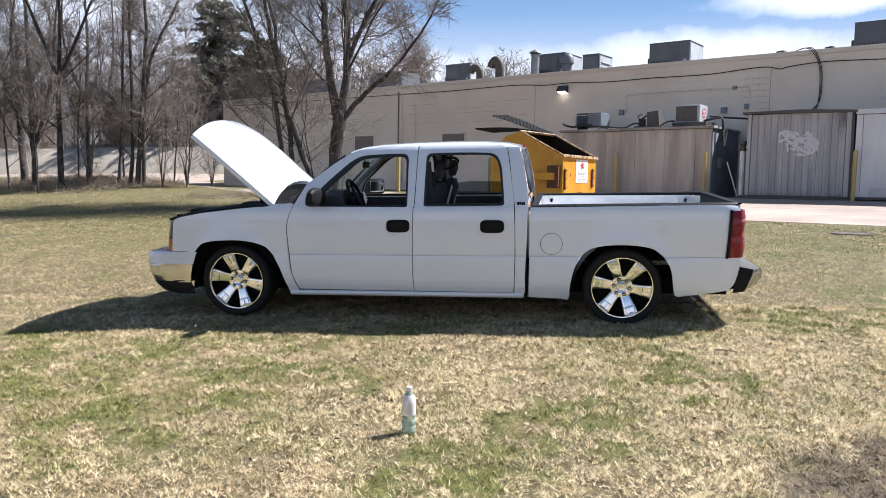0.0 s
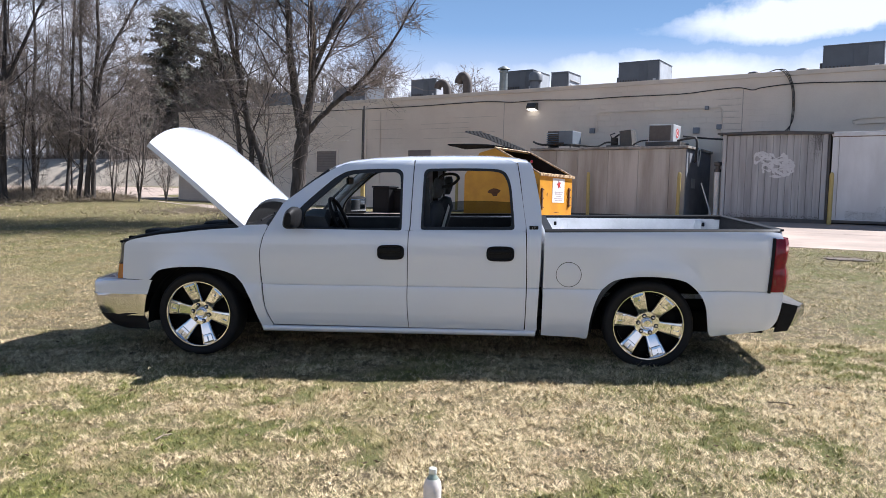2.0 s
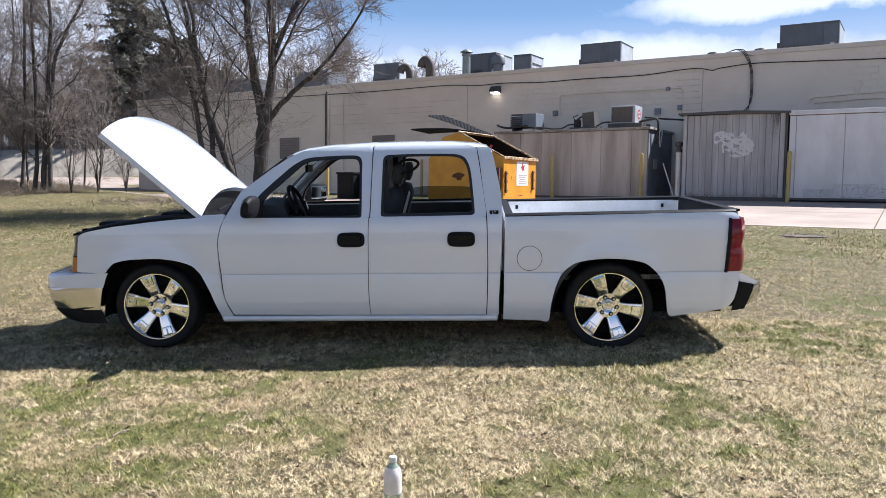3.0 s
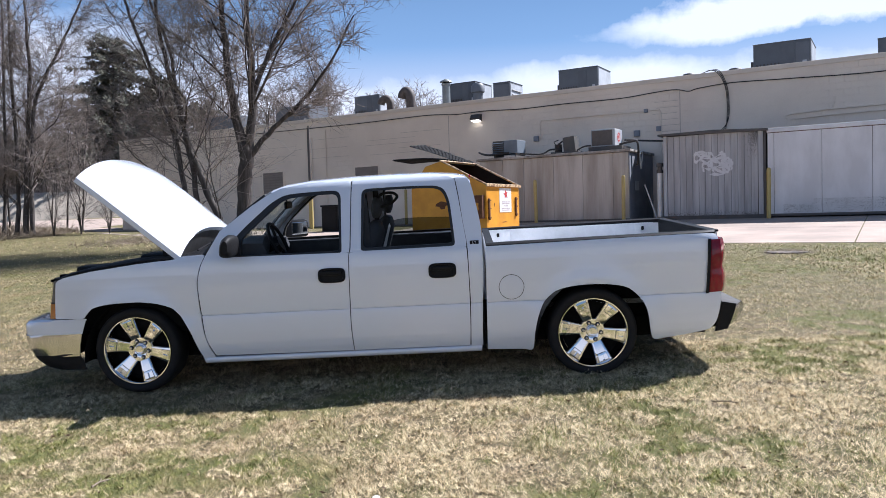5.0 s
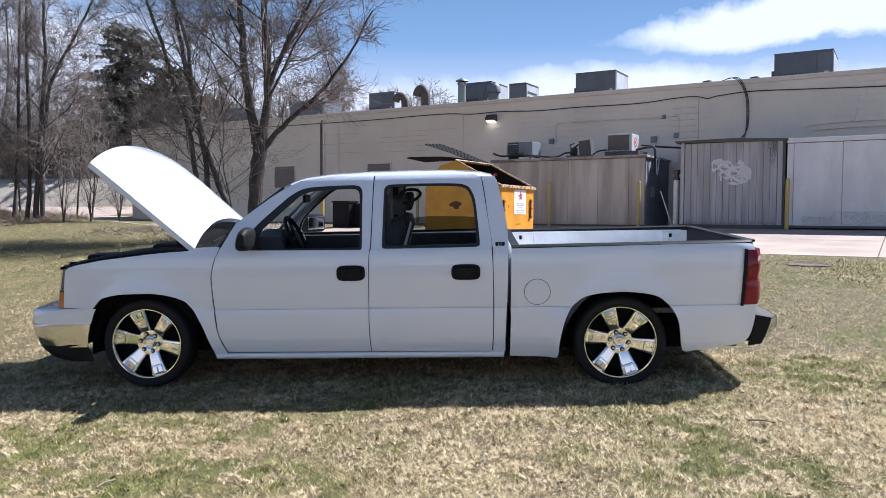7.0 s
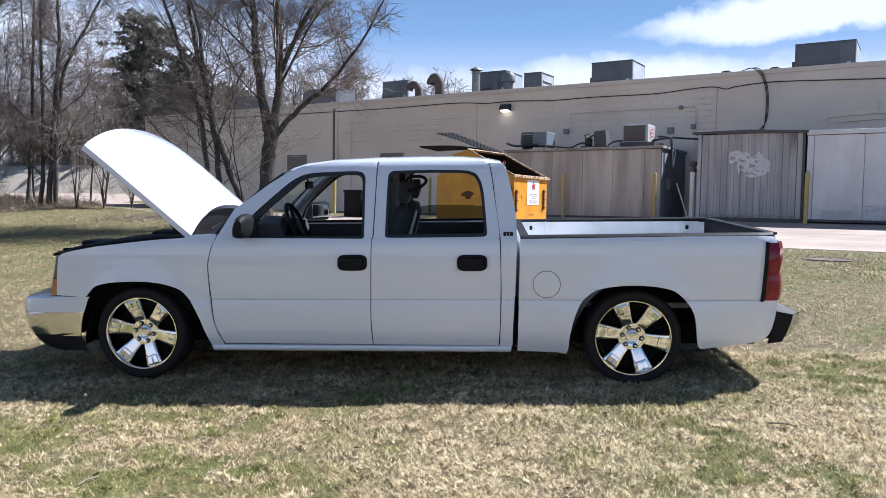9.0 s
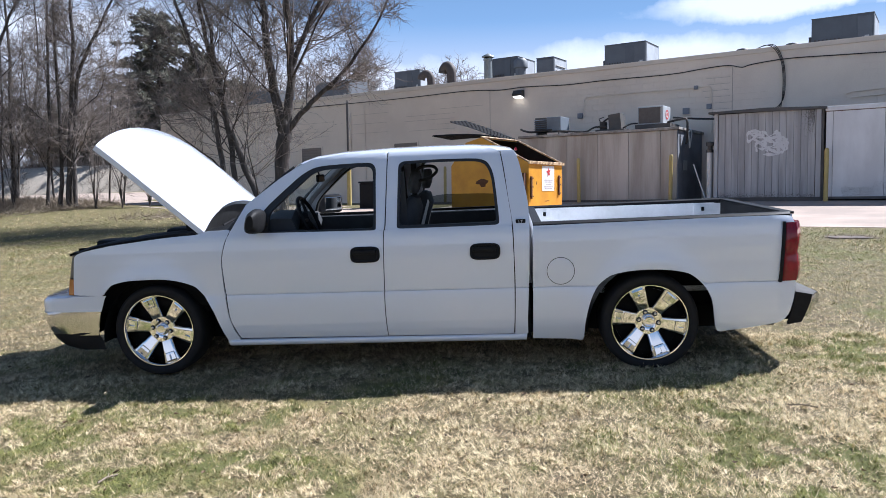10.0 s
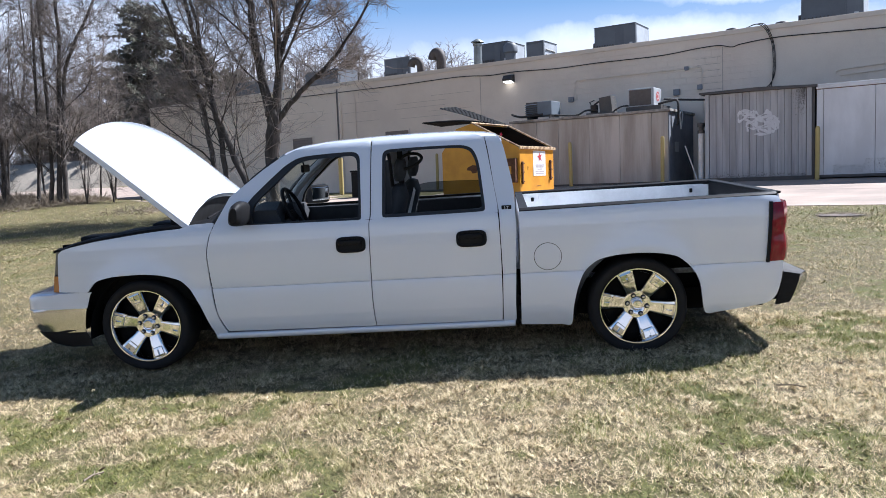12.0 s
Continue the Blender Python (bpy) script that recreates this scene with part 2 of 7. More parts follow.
LID = material("black ribbed plastic lid", (0.010, 0.010, 0.011), 0.75, spec=0.06, second=(0.015, 0.015, 0.016), scale=4)
LABEL = material("pale pink-white label film", (0.74, 0.66, 0.62), 0.5, second=(0.55, 0.52, 0.50), scale=14, amount=0.8, fine=0.08)
FADED = material("faded print", (0.42, 0.36, 0.37), 0.6)
LOUVRE = material("brown louvre", (0.22, 0.185, 0.16), 0.6, second=(0.17, 0.145, 0.125), scale=4)
PAPER = material("white sticker", (0.74, 0.73, 0.72), 0.5, fine=0.03)
RED_INK = material("red print", (0.45, 0.03, 0.03), 0.6)
SPRAY = material("white spray paint", (0.62, 0.62, 0.62), 0.6, second=(0.55, 0.55, 0.55), scale=12, amount=0.8)
STEP = material("grey step pad", (0.085, 0.083, 0.082), 0.85, spec=0.1, second=(0.11, 0.11, 0.11), scale=9)
UNIT = material("blue-grey sheet steel", (0.14, 0.165, 0.195), 0.5, second=(0.10, 0.115, 0.135), scale=3)
CABLE = material("black cable", (0.03, 0.025, 0.022), 0.7)
PVC = material("white plastic pipe", (0.68, 0.68, 0.66), 0.45)
COVER = material("dirty mottled drain slab", (0.16, 0.125, 0.10), 0.95, second=(0.07, 0.06, 0.05), scale=9, amount=1.0, lo=0.45, hi=0.55, fine=0.3)
LAMP_BODY = material("bronze lamp housing", (0.05, 0.045, 0.04), 0.5)
BARK = material("grey-brown bark", (0.085, 0.072, 0.064), 0.95, second=(0.034, 0.029, 0.026), scale=9.0, stretch=(1, 1, 0.2), amount=0.9, bump=0.025, bump_scale=22, fine=0.35)
TWIG = material("thin twigs", (0.215, 0.18, 0.158), 0.95, second=(0.12, 0.10, 0.088), scale=2, fine=0.15, island=0.25)
FAR_BARK = material("pale far bark", (0.14, 0.118, 0.10), 0.95, second=(0.085, 0.07, 0.06), scale=3.0, stretch=(1, 1, 0.25), fine=0.2)
FAR_TWIG = material("pale brown far twigs", (0.25, 0.208, 0.175), 0.95, second=(0.15, 0.125, 0.105), scale=2, fine=0.15, island=0.25)
NEEDLE = material("dark conifer needles", (0.065, 0.069, 0.046), 0.9, second=(0.135, 0.115, 0.088), scale=1.4, fine=0.2, island=0.35)
BRUSH = material("dry brush", (0.25, 0.20, 0.145), 0.95, second=(0.15, 0.12, 0.09), scale=1.2, fine=0.2, island=0.3)
LEAF = material("dead leaves", (0.10, 0.065, 0.04), 0.9, second=(0.20, 0.13, 0.075), scale=30, island=0.4)
BOTTLE = glass_material("thin cloudy plastic", (0.90, 0.96, 0.90))
_t = BOTTLE.node_tree
_d, _m = _t.nodes.new("ShaderNodeBsdfDiffuse"), _t.nodes.new("ShaderNodeMixShader")
_d.inputs["Color"].default_value, _m.inputs["Fac"].default_value = (0.70, 0.80, 0.70, 1), 0.3
_old = _t.nodes["Material Output"].inputs["Surface"].links[0].from_socket
_t.links.new(_old, _m.inputs[1])
_t.links.new(_d.outputs["BSDF"], _m.inputs[2])
_t.links.new(_m.outputs["Shader"], _t.nodes["Material Output"].inputs["Surface"])


def block_relief(m, wide, high, depth):
    """Adds the joints of painted blocks, worn away in places, to a wall's relief and colour."""
    t = m.node_tree
    co = next(n for n in t.nodes if n.type == "TEX_COORD")
    sep, com = t.nodes.new("ShaderNodeSeparateXYZ"), t.nodes.new("ShaderNodeCombineXYZ")
    t.links.new(co.outputs["Object"], sep.inputs[0])
    t.links.new(sep.outputs["X"], com.inputs["X"])
    t.links.new(sep.outputs["Z"], com.inputs["Y"])
    br = t.nodes.new("ShaderNodeTexBrick")
    for key, v in (("Scale", 1.0), ("Brick Width", wide), ("Row Height", high), ("Mortar Size", 0.012), ("Mortar Smooth", 0.6)):
        br.inputs[key].default_value = v
    t.links.new(com.outputs[0], br.inputs["Vector"])
    ns = t.nodes.new("ShaderNodeTexNoise")
    ns.inputs["Scale"].default_value, ns.inputs["Detail"].default_value = 0.33, 3.0
    t.links.new(co.outputs["Object"], ns.inputs["Vector"])
    rg = t.nodes.new("ShaderNodeMapRange")
    rg.inputs["From Min"].default_value, rg.inputs["From Max"].default_value = 0.46, 0.66
    t.links.new(ns.outputs["Fac"], rg.inputs["Value"])
    mu = t.nodes.new("ShaderNodeMath")
    mu.operation = "MULTIPLY"
    t.links.new(br.outputs["Fac"], mu.inputs[0])
    t.links.new(rg.outputs["Result"], mu.inputs[1])
    old = next(n for n in t.nodes if n.type == "BUMP")
    b2 = t.nodes.new("ShaderNodeBump")
    b2.invert = True
    b2.inputs["Distance"].default_value = depth
    t.links.new(mu.outputs[0], b2.inputs["Height"])
    t.links.new(old.outputs["Normal"], b2.inputs["Normal"])
    p = t.nodes["Principled BSDF"]
    t.links.new(b2.outputs["Normal"], p.inputs["Normal"])


block_relief(WALL, 0.4, 0.2, 0.008)

# ---- building blocks ----
def part(name, bm, mat, parent, label="", smooth=False, at=None):
    """Links a bmesh as one mesh object under a thing or a part."""
    me = bpy.data.meshes.new(name)
    bmesh.ops.recalc_face_normals(bm, faces=bm.faces)
    bm.to_mesh(me)
    bm.free()
    for m in mat if isinstance(mat, (list, tuple)) else (mat,):
        me.materials.append(m)
    if smooth:
        me.shade_smooth()
        me.set_sharp_from_angle(angle=radians(smooth if smooth is not True else 35))
    ob = new(name, me)
    ob.parent = parent
    if at is not None:
        ob.matrix_basis = at
    if label:
        ob["label"] = label
    return ob


def thing(name, label, category, m=None, group="", kind=""):
    ob = new(name)
    ob.empty_display_size = 0.2
    if m is not None:
        ob.matrix_basis = m
    return tagged(ob, label, category, group, kind)


def solo(name, bm, mat, label, category, kind="", group="", smooth=False, m=None):
    return tagged(part(name, bm, mat, None, "", smooth, m), label, category, group, kind)


def box(bm, x0, x1, y0, y1, z0, z1, bevel=0.0):
    vs = [bm.verts.new((x, y, z)) for x in (x0, x1) for y in (y0, y1) for z in (z0, z1)]
    fs = [bm.faces.new([vs[i] for i in q]) for q in ((0, 1, 3, 2), (4, 6, 7, 5), (0, 4, 5, 1), (2, 3, 7, 6), (0, 2, 6, 4), (1, 5, 7, 3))]
    if bevel:
        es = list({e for f in fs for e in f.edges})
        bmesh.ops.bevel(bm, geom=es, offset=bevel, segments=2, profile=0.5, affect="EDGES")
    return bm


def blank():
    return bmesh.new()


def tube(bm, pts, radii, n=8, cap=True):
    """A round bar along points, with a radius or one radius per point."""
    pts = [Vector(p) for p in pts]
    if not isinstance(radii, (list, tuple)):
        radii = [radii] * len(pts)
    rings, ref = [], None
    for i, p in enumerate(pts):
        d = (pts[min(i + 1, len(pts) - 1)] - pts[max(i - 1, 0)]).normalized()
        if ref is None:
            ref = d.orthogonal().normalized()
        ref = (ref - d * ref.dot(d)).normalized()
        side = d.cross(ref)
        rings.append([bm.verts.new(p + (ref * math.cos(a) + side * math.sin(a)) * radii[i]) for a in (2 * math.pi * k / n for k in range(n))])
    for a, b in zip(rings, rings[1:]):
        for k in range(n):
            bm.faces.new((a[k], a[(k + 1) % n], b[(k + 1) % n], b[k]))
    if cap:
        bm.faces.new(rings[0][::-1])
        bm.faces.new(rings[-1])
    return bm


def lathe(bm, profile, n=48, axis="y", closed=False):
    """Turns a profile of (radius, along) about an axis through the origin."""
    rings = []
    for r, h in profile:
        ring = []
        for k in range(n):
            a = 2 * math.pi * k / n
            u, v = r * math.cos(a), r * math.sin(a)
            ring.append(bm.verts.new((u, h, v) if axis == "y" else (u, v, h)))
        rings.append(ring)
    pairs = list(zip(rings, rings[1:])) + ([(rings[-1], rings[0])] if closed else [])
    for a, b in pairs:
        for k in range(n):
            bm.faces.new((a[k], a[(k + 1) % n], b[(k + 1) % n], b[k]))
    return bm


def surface(bm, rows, closed=False):
    """A grid of quads through rows of points."""
    vs = [[bm.verts.new(p) for p in row] for row in rows]
    for a, b in zip(vs, vs[1:]):
        n = len(a)
        for k in range(n if closed else n - 1):
            bm.faces.new((a[k], a[(k + 1) % n], b[(k + 1) % n], b[k]))
    return vs


def slab(bm, depth):
    """Gives the open sheet in bm a thickness along a vector."""
    geo = bmesh.ops.extrude_face_region(bm, geom=bm.faces[:])
    vs = [g for g in geo["geom"] if isinstance(g, bmesh.types.BMVert)]
    bmesh.ops.translate(bm, verts=vs, vec=Vector(depth))
    return bm


def prism(bm, outline, vec):
    """A flat outline of points pushed along a vector into a solid."""
    vs = [bm.verts.new(p) for p in outline]
    ws = [bm.verts.new(Vector(p) + Vector(vec)) for p in outline]
    bm.faces.new(vs)
    bm.faces.new(ws[::-1])
    n = len(vs)
    for k in range(n):
        bm.faces.new((vs[k], ws[k], ws[(k + 1) % n], vs[(k + 1) % n]))
    return bm


def lerp_path(pts, n):
    """n + 1 points spread evenly by index over a polyline."""
    out = []
    for k in range(n + 1):
        f = k / n * (len(pts) - 1)
        i = min(int(f), len(pts) - 2)
        out.append(tuple(a + (b - a) * (f - i) for a, b in zip(pts[i], pts[i + 1])))
    return out


def smooth_path(pts, per=6):
    """A Catmull-Rom curve through points."""
    P = [Vector(p) for p in pts]
    P = [P[0] * 2 - P[1]] + P + [P[-1] * 2 - P[-2]]
    out = []
    for i in range(1, len(P) - 2):
        for k in range(per):
            t = k / per
            a, b, c, d = P[i - 1], P[i], P[i + 1], P[i + 2]
            out.append(0.5 * (2 * b + (c - a) * t + (2 * a - 5 * b + 4 * c - d) * t * t + (3 * b - a - 3 * c + d) * t ** 3))
    return out + [P[-2]]


def curve_path(pts, n, soft=0.42):
    """n + 1 points on a rounded curve through a polyline, spread evenly by index."""
    P = [Vector((*p, 0)) for p in pts]
    last = len(P) - 1
    shut = (P[0] - P[-1]).length < 1e-6
    out = []
    for k in range(n + 1):
        f = k / n * last
        i = min(int(f), last - 1)
        t = f - i
        a = P[i - 1] if i else (P[-2] if shut else P[0])
        b, c = P[i], P[i + 1]
        d = P[i + 2] if i + 2 <= last else (P[1] if shut else P[-1])
        m0, m1 = (c - a) * soft, (d - b) * soft
        lim = (c - b).length * 1.3
        m0, m1 = (m.normalized() * min(m.length, lim) for m in (m0, m1))
        q = b * (2 * t ** 3 - 3 * t * t + 1) + m0 * (t ** 3 - 2 * t * t + t) + c * (3 * t * t - 2 * t ** 3) + m1 * (t ** 3 - t * t)
        out.append((q.x, q.y))
    return out


def table(pairs, v):
    """Linear reading of a table of (v, value)."""
    if v <= pairs[0][0]:
        return pairs[0][1]
    for (a, fa), (b, fb) in zip(pairs, pairs[1:]):
        if v <= b:
            return fa + (fb - fa) * (v - a) / (b - a)
    return pairs[-1][1]


# the building's own axes: a along its wall, b away from the lawn, h up from the apron
YAW = radians(-28.68)
WV, NV = Vector((math.cos(YAW), math.sin(YAW), 0)), Vector((-math.sin(YAW), math.cos(YAW), 0))
ORIGIN = Vector((11.0, 15.8, 1.078))
SITE = Matrix.Translation(ORIGIN) @ Matrix.Rotation(YAW, 4, "Z")


def site(a, b, h=0.0, turn=0.0):
    return SITE @ pose(a, b, h, 0, 0, turn)


def to_site(x, y):
    d = Vector((x, y, 0)) - Vector((ORIGIN.x, ORIGIN.y, 0))
    return d.dot(WV), d.dot(NV)


def ground_z(x, y):
    """Lawn and apron rise gently to the building, then run level."""
    a, b = to_site(x, y)
    west = min(1.0, max(0.0, (-31.0 - a) / 4.0))
    z = ORIGIN.z + 0.0566 * max(-38.0, min(b, 0.0)) + 0.045 * west * max(0.0, min(b, 60.0))
    z += 0.38 * math.exp(-((a + 33) / (10.0 if a < -33 else 3.6)) ** 2 - ((b + 3.8) / 2.8) ** 2)
    z += 0.024 * math.exp(-((x - 1.9) / 6.5) ** 4 - ((y - 0.2) / 5.5) ** 4)
    return z


def rest(x, y, turn=0.0):
    return pose(x, y, ground_z(x, y), 0, 0, turn)

# ---- ground: one sheet, lawn in front, concrete apron along the building ----
GREEN_SPOTS = [(-0.14, -1.18, 0.36), (0.56, -0.84, 0.25), (1.03, -1.05, 0.22), (3.95, -1.70, 0.42), (3.84, -1.05, 0.20), (5.25, 0.28, 0.50), (2.76, -2.85, 0.3), (1.75, -1.9, 0.25), (2.6, -3.4, 0.35), (-1.0, -1.6, 0.4), (6.5, 1.6, 0.6), (1.4, -0.65, 0.2), (1.44, -1.78, 0.25), (6.9, 5.8, 0.55), (7.5, 5.2, 0.5), (8.7, 6.1, 0.55), (6.2, 4.5, 0.4), (-0.5, -2.3, 0.9), (0.5, -2.7, 0.7), (-1.7, -1.5, 0.8), (0.9, -1.9, 0.5), (3.2, -2.6, 0.4), (6.4, 0.6, 0.5)]
SOIL_SPOTS = [(4.62, -3.30, 0.36), (5.10, -3.02, 0.38), (5.5, -3.4, 0.5), (8.2, 7.5, 0.32)]


def lawn_material(name, blades):
    """Dormant turf. For blades the colour also changes from blade to blade."""
    m = bpy.data.materials.new(name)
    m.use_nodes = True
    t = m.node_tree
    p = t.nodes["Principled BSDF"]
    p.inputs["Roughness"].default_value = 0.85
    p.inputs["Specular IOR Level"].default_value = 0.2
    co = t.nodes.new("ShaderNodeTexCoord")

    def link(a, b):
        t.links.new(a, b)

    def math_node(op, a, b=0.0, clamp=False):
        n = t.nodes.new("ShaderNodeMath")
        n.operation, n.use_clamp = op, clamp
        for i, v in enumerate((a, b)):
            if isinstance(v, (int, float)):
                n.inputs[i].default_value = v
            else:
                link(v, n.inputs[i])
        return n.outputs[0]

    def noise_ramp(scale, lo, hi, detail=5.0):
        n = t.nodes.new("ShaderNodeTexNoise")
        n.inputs["Scale"].default_value, n.inputs["Detail"].default_value = scale, detail
        r = t.nodes.new("ShaderNodeMapRange")
        r.inputs["From Min"].default_value, r.inputs["From Max"].default_value = lo, hi
        link(co.outputs["Object"], n.inputs["Vector"])
        link(n.outputs["Fac"], r.inputs["Value"])
        return r.outputs["Result"], n.outputs["Fac"]

    def spots(items, rough):
        total = None
        for x, y, r in items:
            d = t.nodes.new("ShaderNodeVectorMath")
            d.operation = "DISTANCE"
            d.inputs[1].default_value = (x, y, ground_z(x, y))
            link(co.outputs["Object"], d.inputs[0])
            q = math_node("SUBTRACT", 1.0, math_node("DIVIDE", d.outputs["Value"], r * 1.7), True)
            total = q if total is None else math_node("MAXIMUM", total, q)
        return math_node("MULTIPLY", math_node("MULTIPLY", total, 3.0), rough, True)

    def blend(a, b, fac):
        x = t.nodes.new("ShaderNodeMixRGB")
        for k, v in (("Color1", a), ("Color2", b)):
            if isinstance(v, tuple):
                x.inputs[k].default_value = (*v, 1)
            else:
                link(v, x.inputs[k])
        link(fac, x.inputs["Fac"])
        return x.outputs["Color"]

    coarse = noise_ramp(0.8, 0.53, 0.73)[0]
    coarse = math_node("MAXIMUM", coarse, math_node("MULTIPLY", noise_ramp(2.7, 0.54, 0.68)[0], 0.55))
    mid = noise_ramp(4.5, 0.42, 0.62)[0]
    sep = t.nodes.new("ShaderNodeSeparateXYZ")
    link(co.outputs["Object"], sep.inputs[0])
    up = t.nodes.new("ShaderNodeMapRange")
    for key, v in (("From Min", 0.6), ("From Max", 6.5), ("To Min", 0.0), ("To Max", 0.62)):
        up.inputs[key].default_value = v
    link(sep.outputs["Y"], up.inputs["Value"])
    back = math_node("MULTIPLY", up.outputs["Result"], math_node("ADD", 0.55, noise_ramp(1.3, 0.35, 0.65)[0]))
    coarse = math_node("MAXIMUM", coarse, back)
    # brown blends fade and straw gets paler towards +x
    east = t.nodes.new("ShaderNodeMapRange")
    for key, v in (("From Min", 1.5), ("From Max", 4.2), ("To Min", 1.0), ("To Max", 0.25)):
        east.inputs[key].default_value = v
    link(sep.outputs["X"], east.inputs["Value"])
    west_share = east.outputs["Result"]
    patchy = math_node("ADD", 0.25, noise_ramp(6.0, 0.36, 0.58)[0])
    if blades:
        rnd = t.nodes.new("ShaderNodeNewGeometry").outputs["Random Per Island"]
        ramp = t.nodes.new("ShaderNodeValToRGB")
        e = ramp.color_ramp.elements
        e[0].position, e[0].color = 0.0, (0.12, 0.088, 0.045, 1)
        e[1].position, e[1].color = 1.0, (0.80, 0.67, 0.43, 1)
        for pos, col in ((0.36, (0.25, 0.19, 0.10)), (0.58, (0.62, 0.50, 0.295)), (0.82, (0.76, 0.625, 0.385))):
            k = e.new(pos)
            k.color = (*col, 1)
        tuft = noise_ramp(17, 0.34, 0.68, 3.0)[0]
        clump = noise_ramp(32, 0.40, 0.60, 2.0)[0]
        link(math_node("ADD", math_node("ADD", math_node("MULTIPLY", rnd, 0.44), math_node("MULTIPLY", math_node("SUBTRACT", noise_ramp(9.0, 0.38, 0.60, 3.0)[0], 0.5), math_node("MULTIPLY", up.outputs["Result"], 0.75))), math_node("ADD", math_node("MULTIPLY", tuft, 0.20), math_node("ADD", math_node("MULTIPLY", clump, 0.54), math_node("MULTIPLY", math_node("SUBTRACT", 1.0, west_share), 0.13)))), ramp.inputs["Fac"])
        straw = ramp.outputs["Color"]
        pick = math_node("GREATER_THAN", math_node("ADD", math_node("MULTIPLY", math_node("MAXIMUM", coarse, spots(GREEN_SPOTS, mid)), 0.85), 0.06),
                         math_node("FRACT", math_node("MULTIPLY", rnd, 37.7)))
        colour = blend(straw, blend((0.085, 0.10, 0.022), (0.26, 0.25, 0.075), tuft), pick)
        colour = blend(colour, (0.24, 0.195, 0.095), math_node("MULTIPLY", noise_ramp(3.2, 0.46, 0.66)[0], math_node("MULTIPLY", west_share, 0.42)))
        colour = blend(colour, (0.50, 0.355, 0.225), math_node("MULTIPLY", noise_ramp(1.9, 0.46, 0.66)[0], math_node("MULTIPLY", west_share, 0.42)))
        colour = blend(colour, (0.12, 0.088, 0.066), math_node("MULTIPLY", spots(SOIL_SPOTS, patchy), 0.78))
    else:
        straw = blend((0.15, 0.115, 0.064), (0.06, 0.045, 0.024), noise_ramp(38, 0.42, 0.62)[0])
        colour = blend(straw, (0.13, 0.14, 0.045), math_node("MAXIMUM", math_node("MULTIPLY", coarse, 0.7), spots(GREEN_SPOTS, mid)))
        colour = blend(colour, (0.19, 0.14, 0.10), math_node("MULTIPLY", noise_ramp(2.6, 0.58, 0.75)[0], 0.7))
        colour = blend(colour, (0.10, 0.073, 0.056), spots(SOIL_SPOTS, patchy))
        colour = blend(colour, (0.19, 0.155, 0.075), math_node("MULTIPLY", noise_ramp(7, 0.48, 0.64)[0], 0.65))
        f2, raw = noise_ramp(110, 0.40, 0.72, 3.0)
        colour = blend(colour, (0.13, 0.10, 0.055), math_node("MULTIPLY", f2, 0.8))
        b = t.nodes.new("ShaderNodeBump")
        b.inputs["Distance"].default_value = 0.02
        link(raw, b.inputs["Height"])
        link(b.outputs["Normal"], p.inputs["Normal"])
    link(colour, p.inputs["Base Color"])
    if blades:
        p.inputs["Subsurface Weight"].default_value = 0.0
    return m


LAWN = lawn_material("dormant lawn", False)
BLADE = lawn_material("dry grass blades", True)
bm = blank()
stops_a = [-2500, -400, -150, -90] + [-70 + 2 * k for k in range(56)] + [60, 90, 150, 400, 2500]
stops_b = [-2500, -400, -120, -60] + [-38 + 1.5 * k for k in range(41)] + [40, 60, 120, 400, 2500]
rows = []
for b_ in stops_b:
    row = []
    for a_ in stops_a:
        q = SITE @ Vector((a_, b_, 0))
        row.append((q.x, q.y, ground_z(q.x, q.y)))
    rows.append(row)
surface(bm, rows)
solo("ground", bm, LAWN, "dormant straw-coloured lawn with green patches", "ground", "structure", smooth=True)

# concrete apron, poured in bays with open joints; wide to the west, where it runs round the building
apron = thing("pavement", "pale concrete apron of jointed slabs along the building", "pavement", kind="structure")
EDGE = [(-92, 6.5), (-60, 7.5), (-46, 6.6), (-42.7, 5.7), (-37.2, 3.4), (-33, 1.0), (-28, -1.5), (-25, -2.2), (-22, -3.2), (-19, -4.5), (-15, -6.2), (-10, -7.0), (60, -7.35)]
a_ = -92.0
while a_ < 40:
    w = 4.5
    b_ = table(EDGE, a_ + w / 2)
    top = (3.0 if a_ > -36.4 else 21.0)
    while b_ < top:
        d = min(3.6, top - b_)
        bm = blank()
        b0l = b_ if b_ > table(EDGE, a_ + w / 2) else table(EDGE, a_)
        b0r = b_ if b_ > table(EDGE, a_ + w / 2) else table(EDGE, a_ + w)
        g = 0.012
        pts = [(a_ + g, b0l + g), (a_ + w - g, b0r + g), (a_ + w - g, b_ + d - g), (a_ + g, b_ + d - g)]
        out = []
        for pa, pb in pts:
            q = SITE @ Vector((pa, pb, 0))
            out.append((q.x, q.y, ground_z(q.x, q.y) - 0.06))
        if pts[2][1] - pts[1][1] > 0.2:
            prism(bm, out, (0, 0, 0.068))
            part("slab", bm, CONCRETE, apron)
        else:
            bm.free()
        b_ += d
    a_ += w

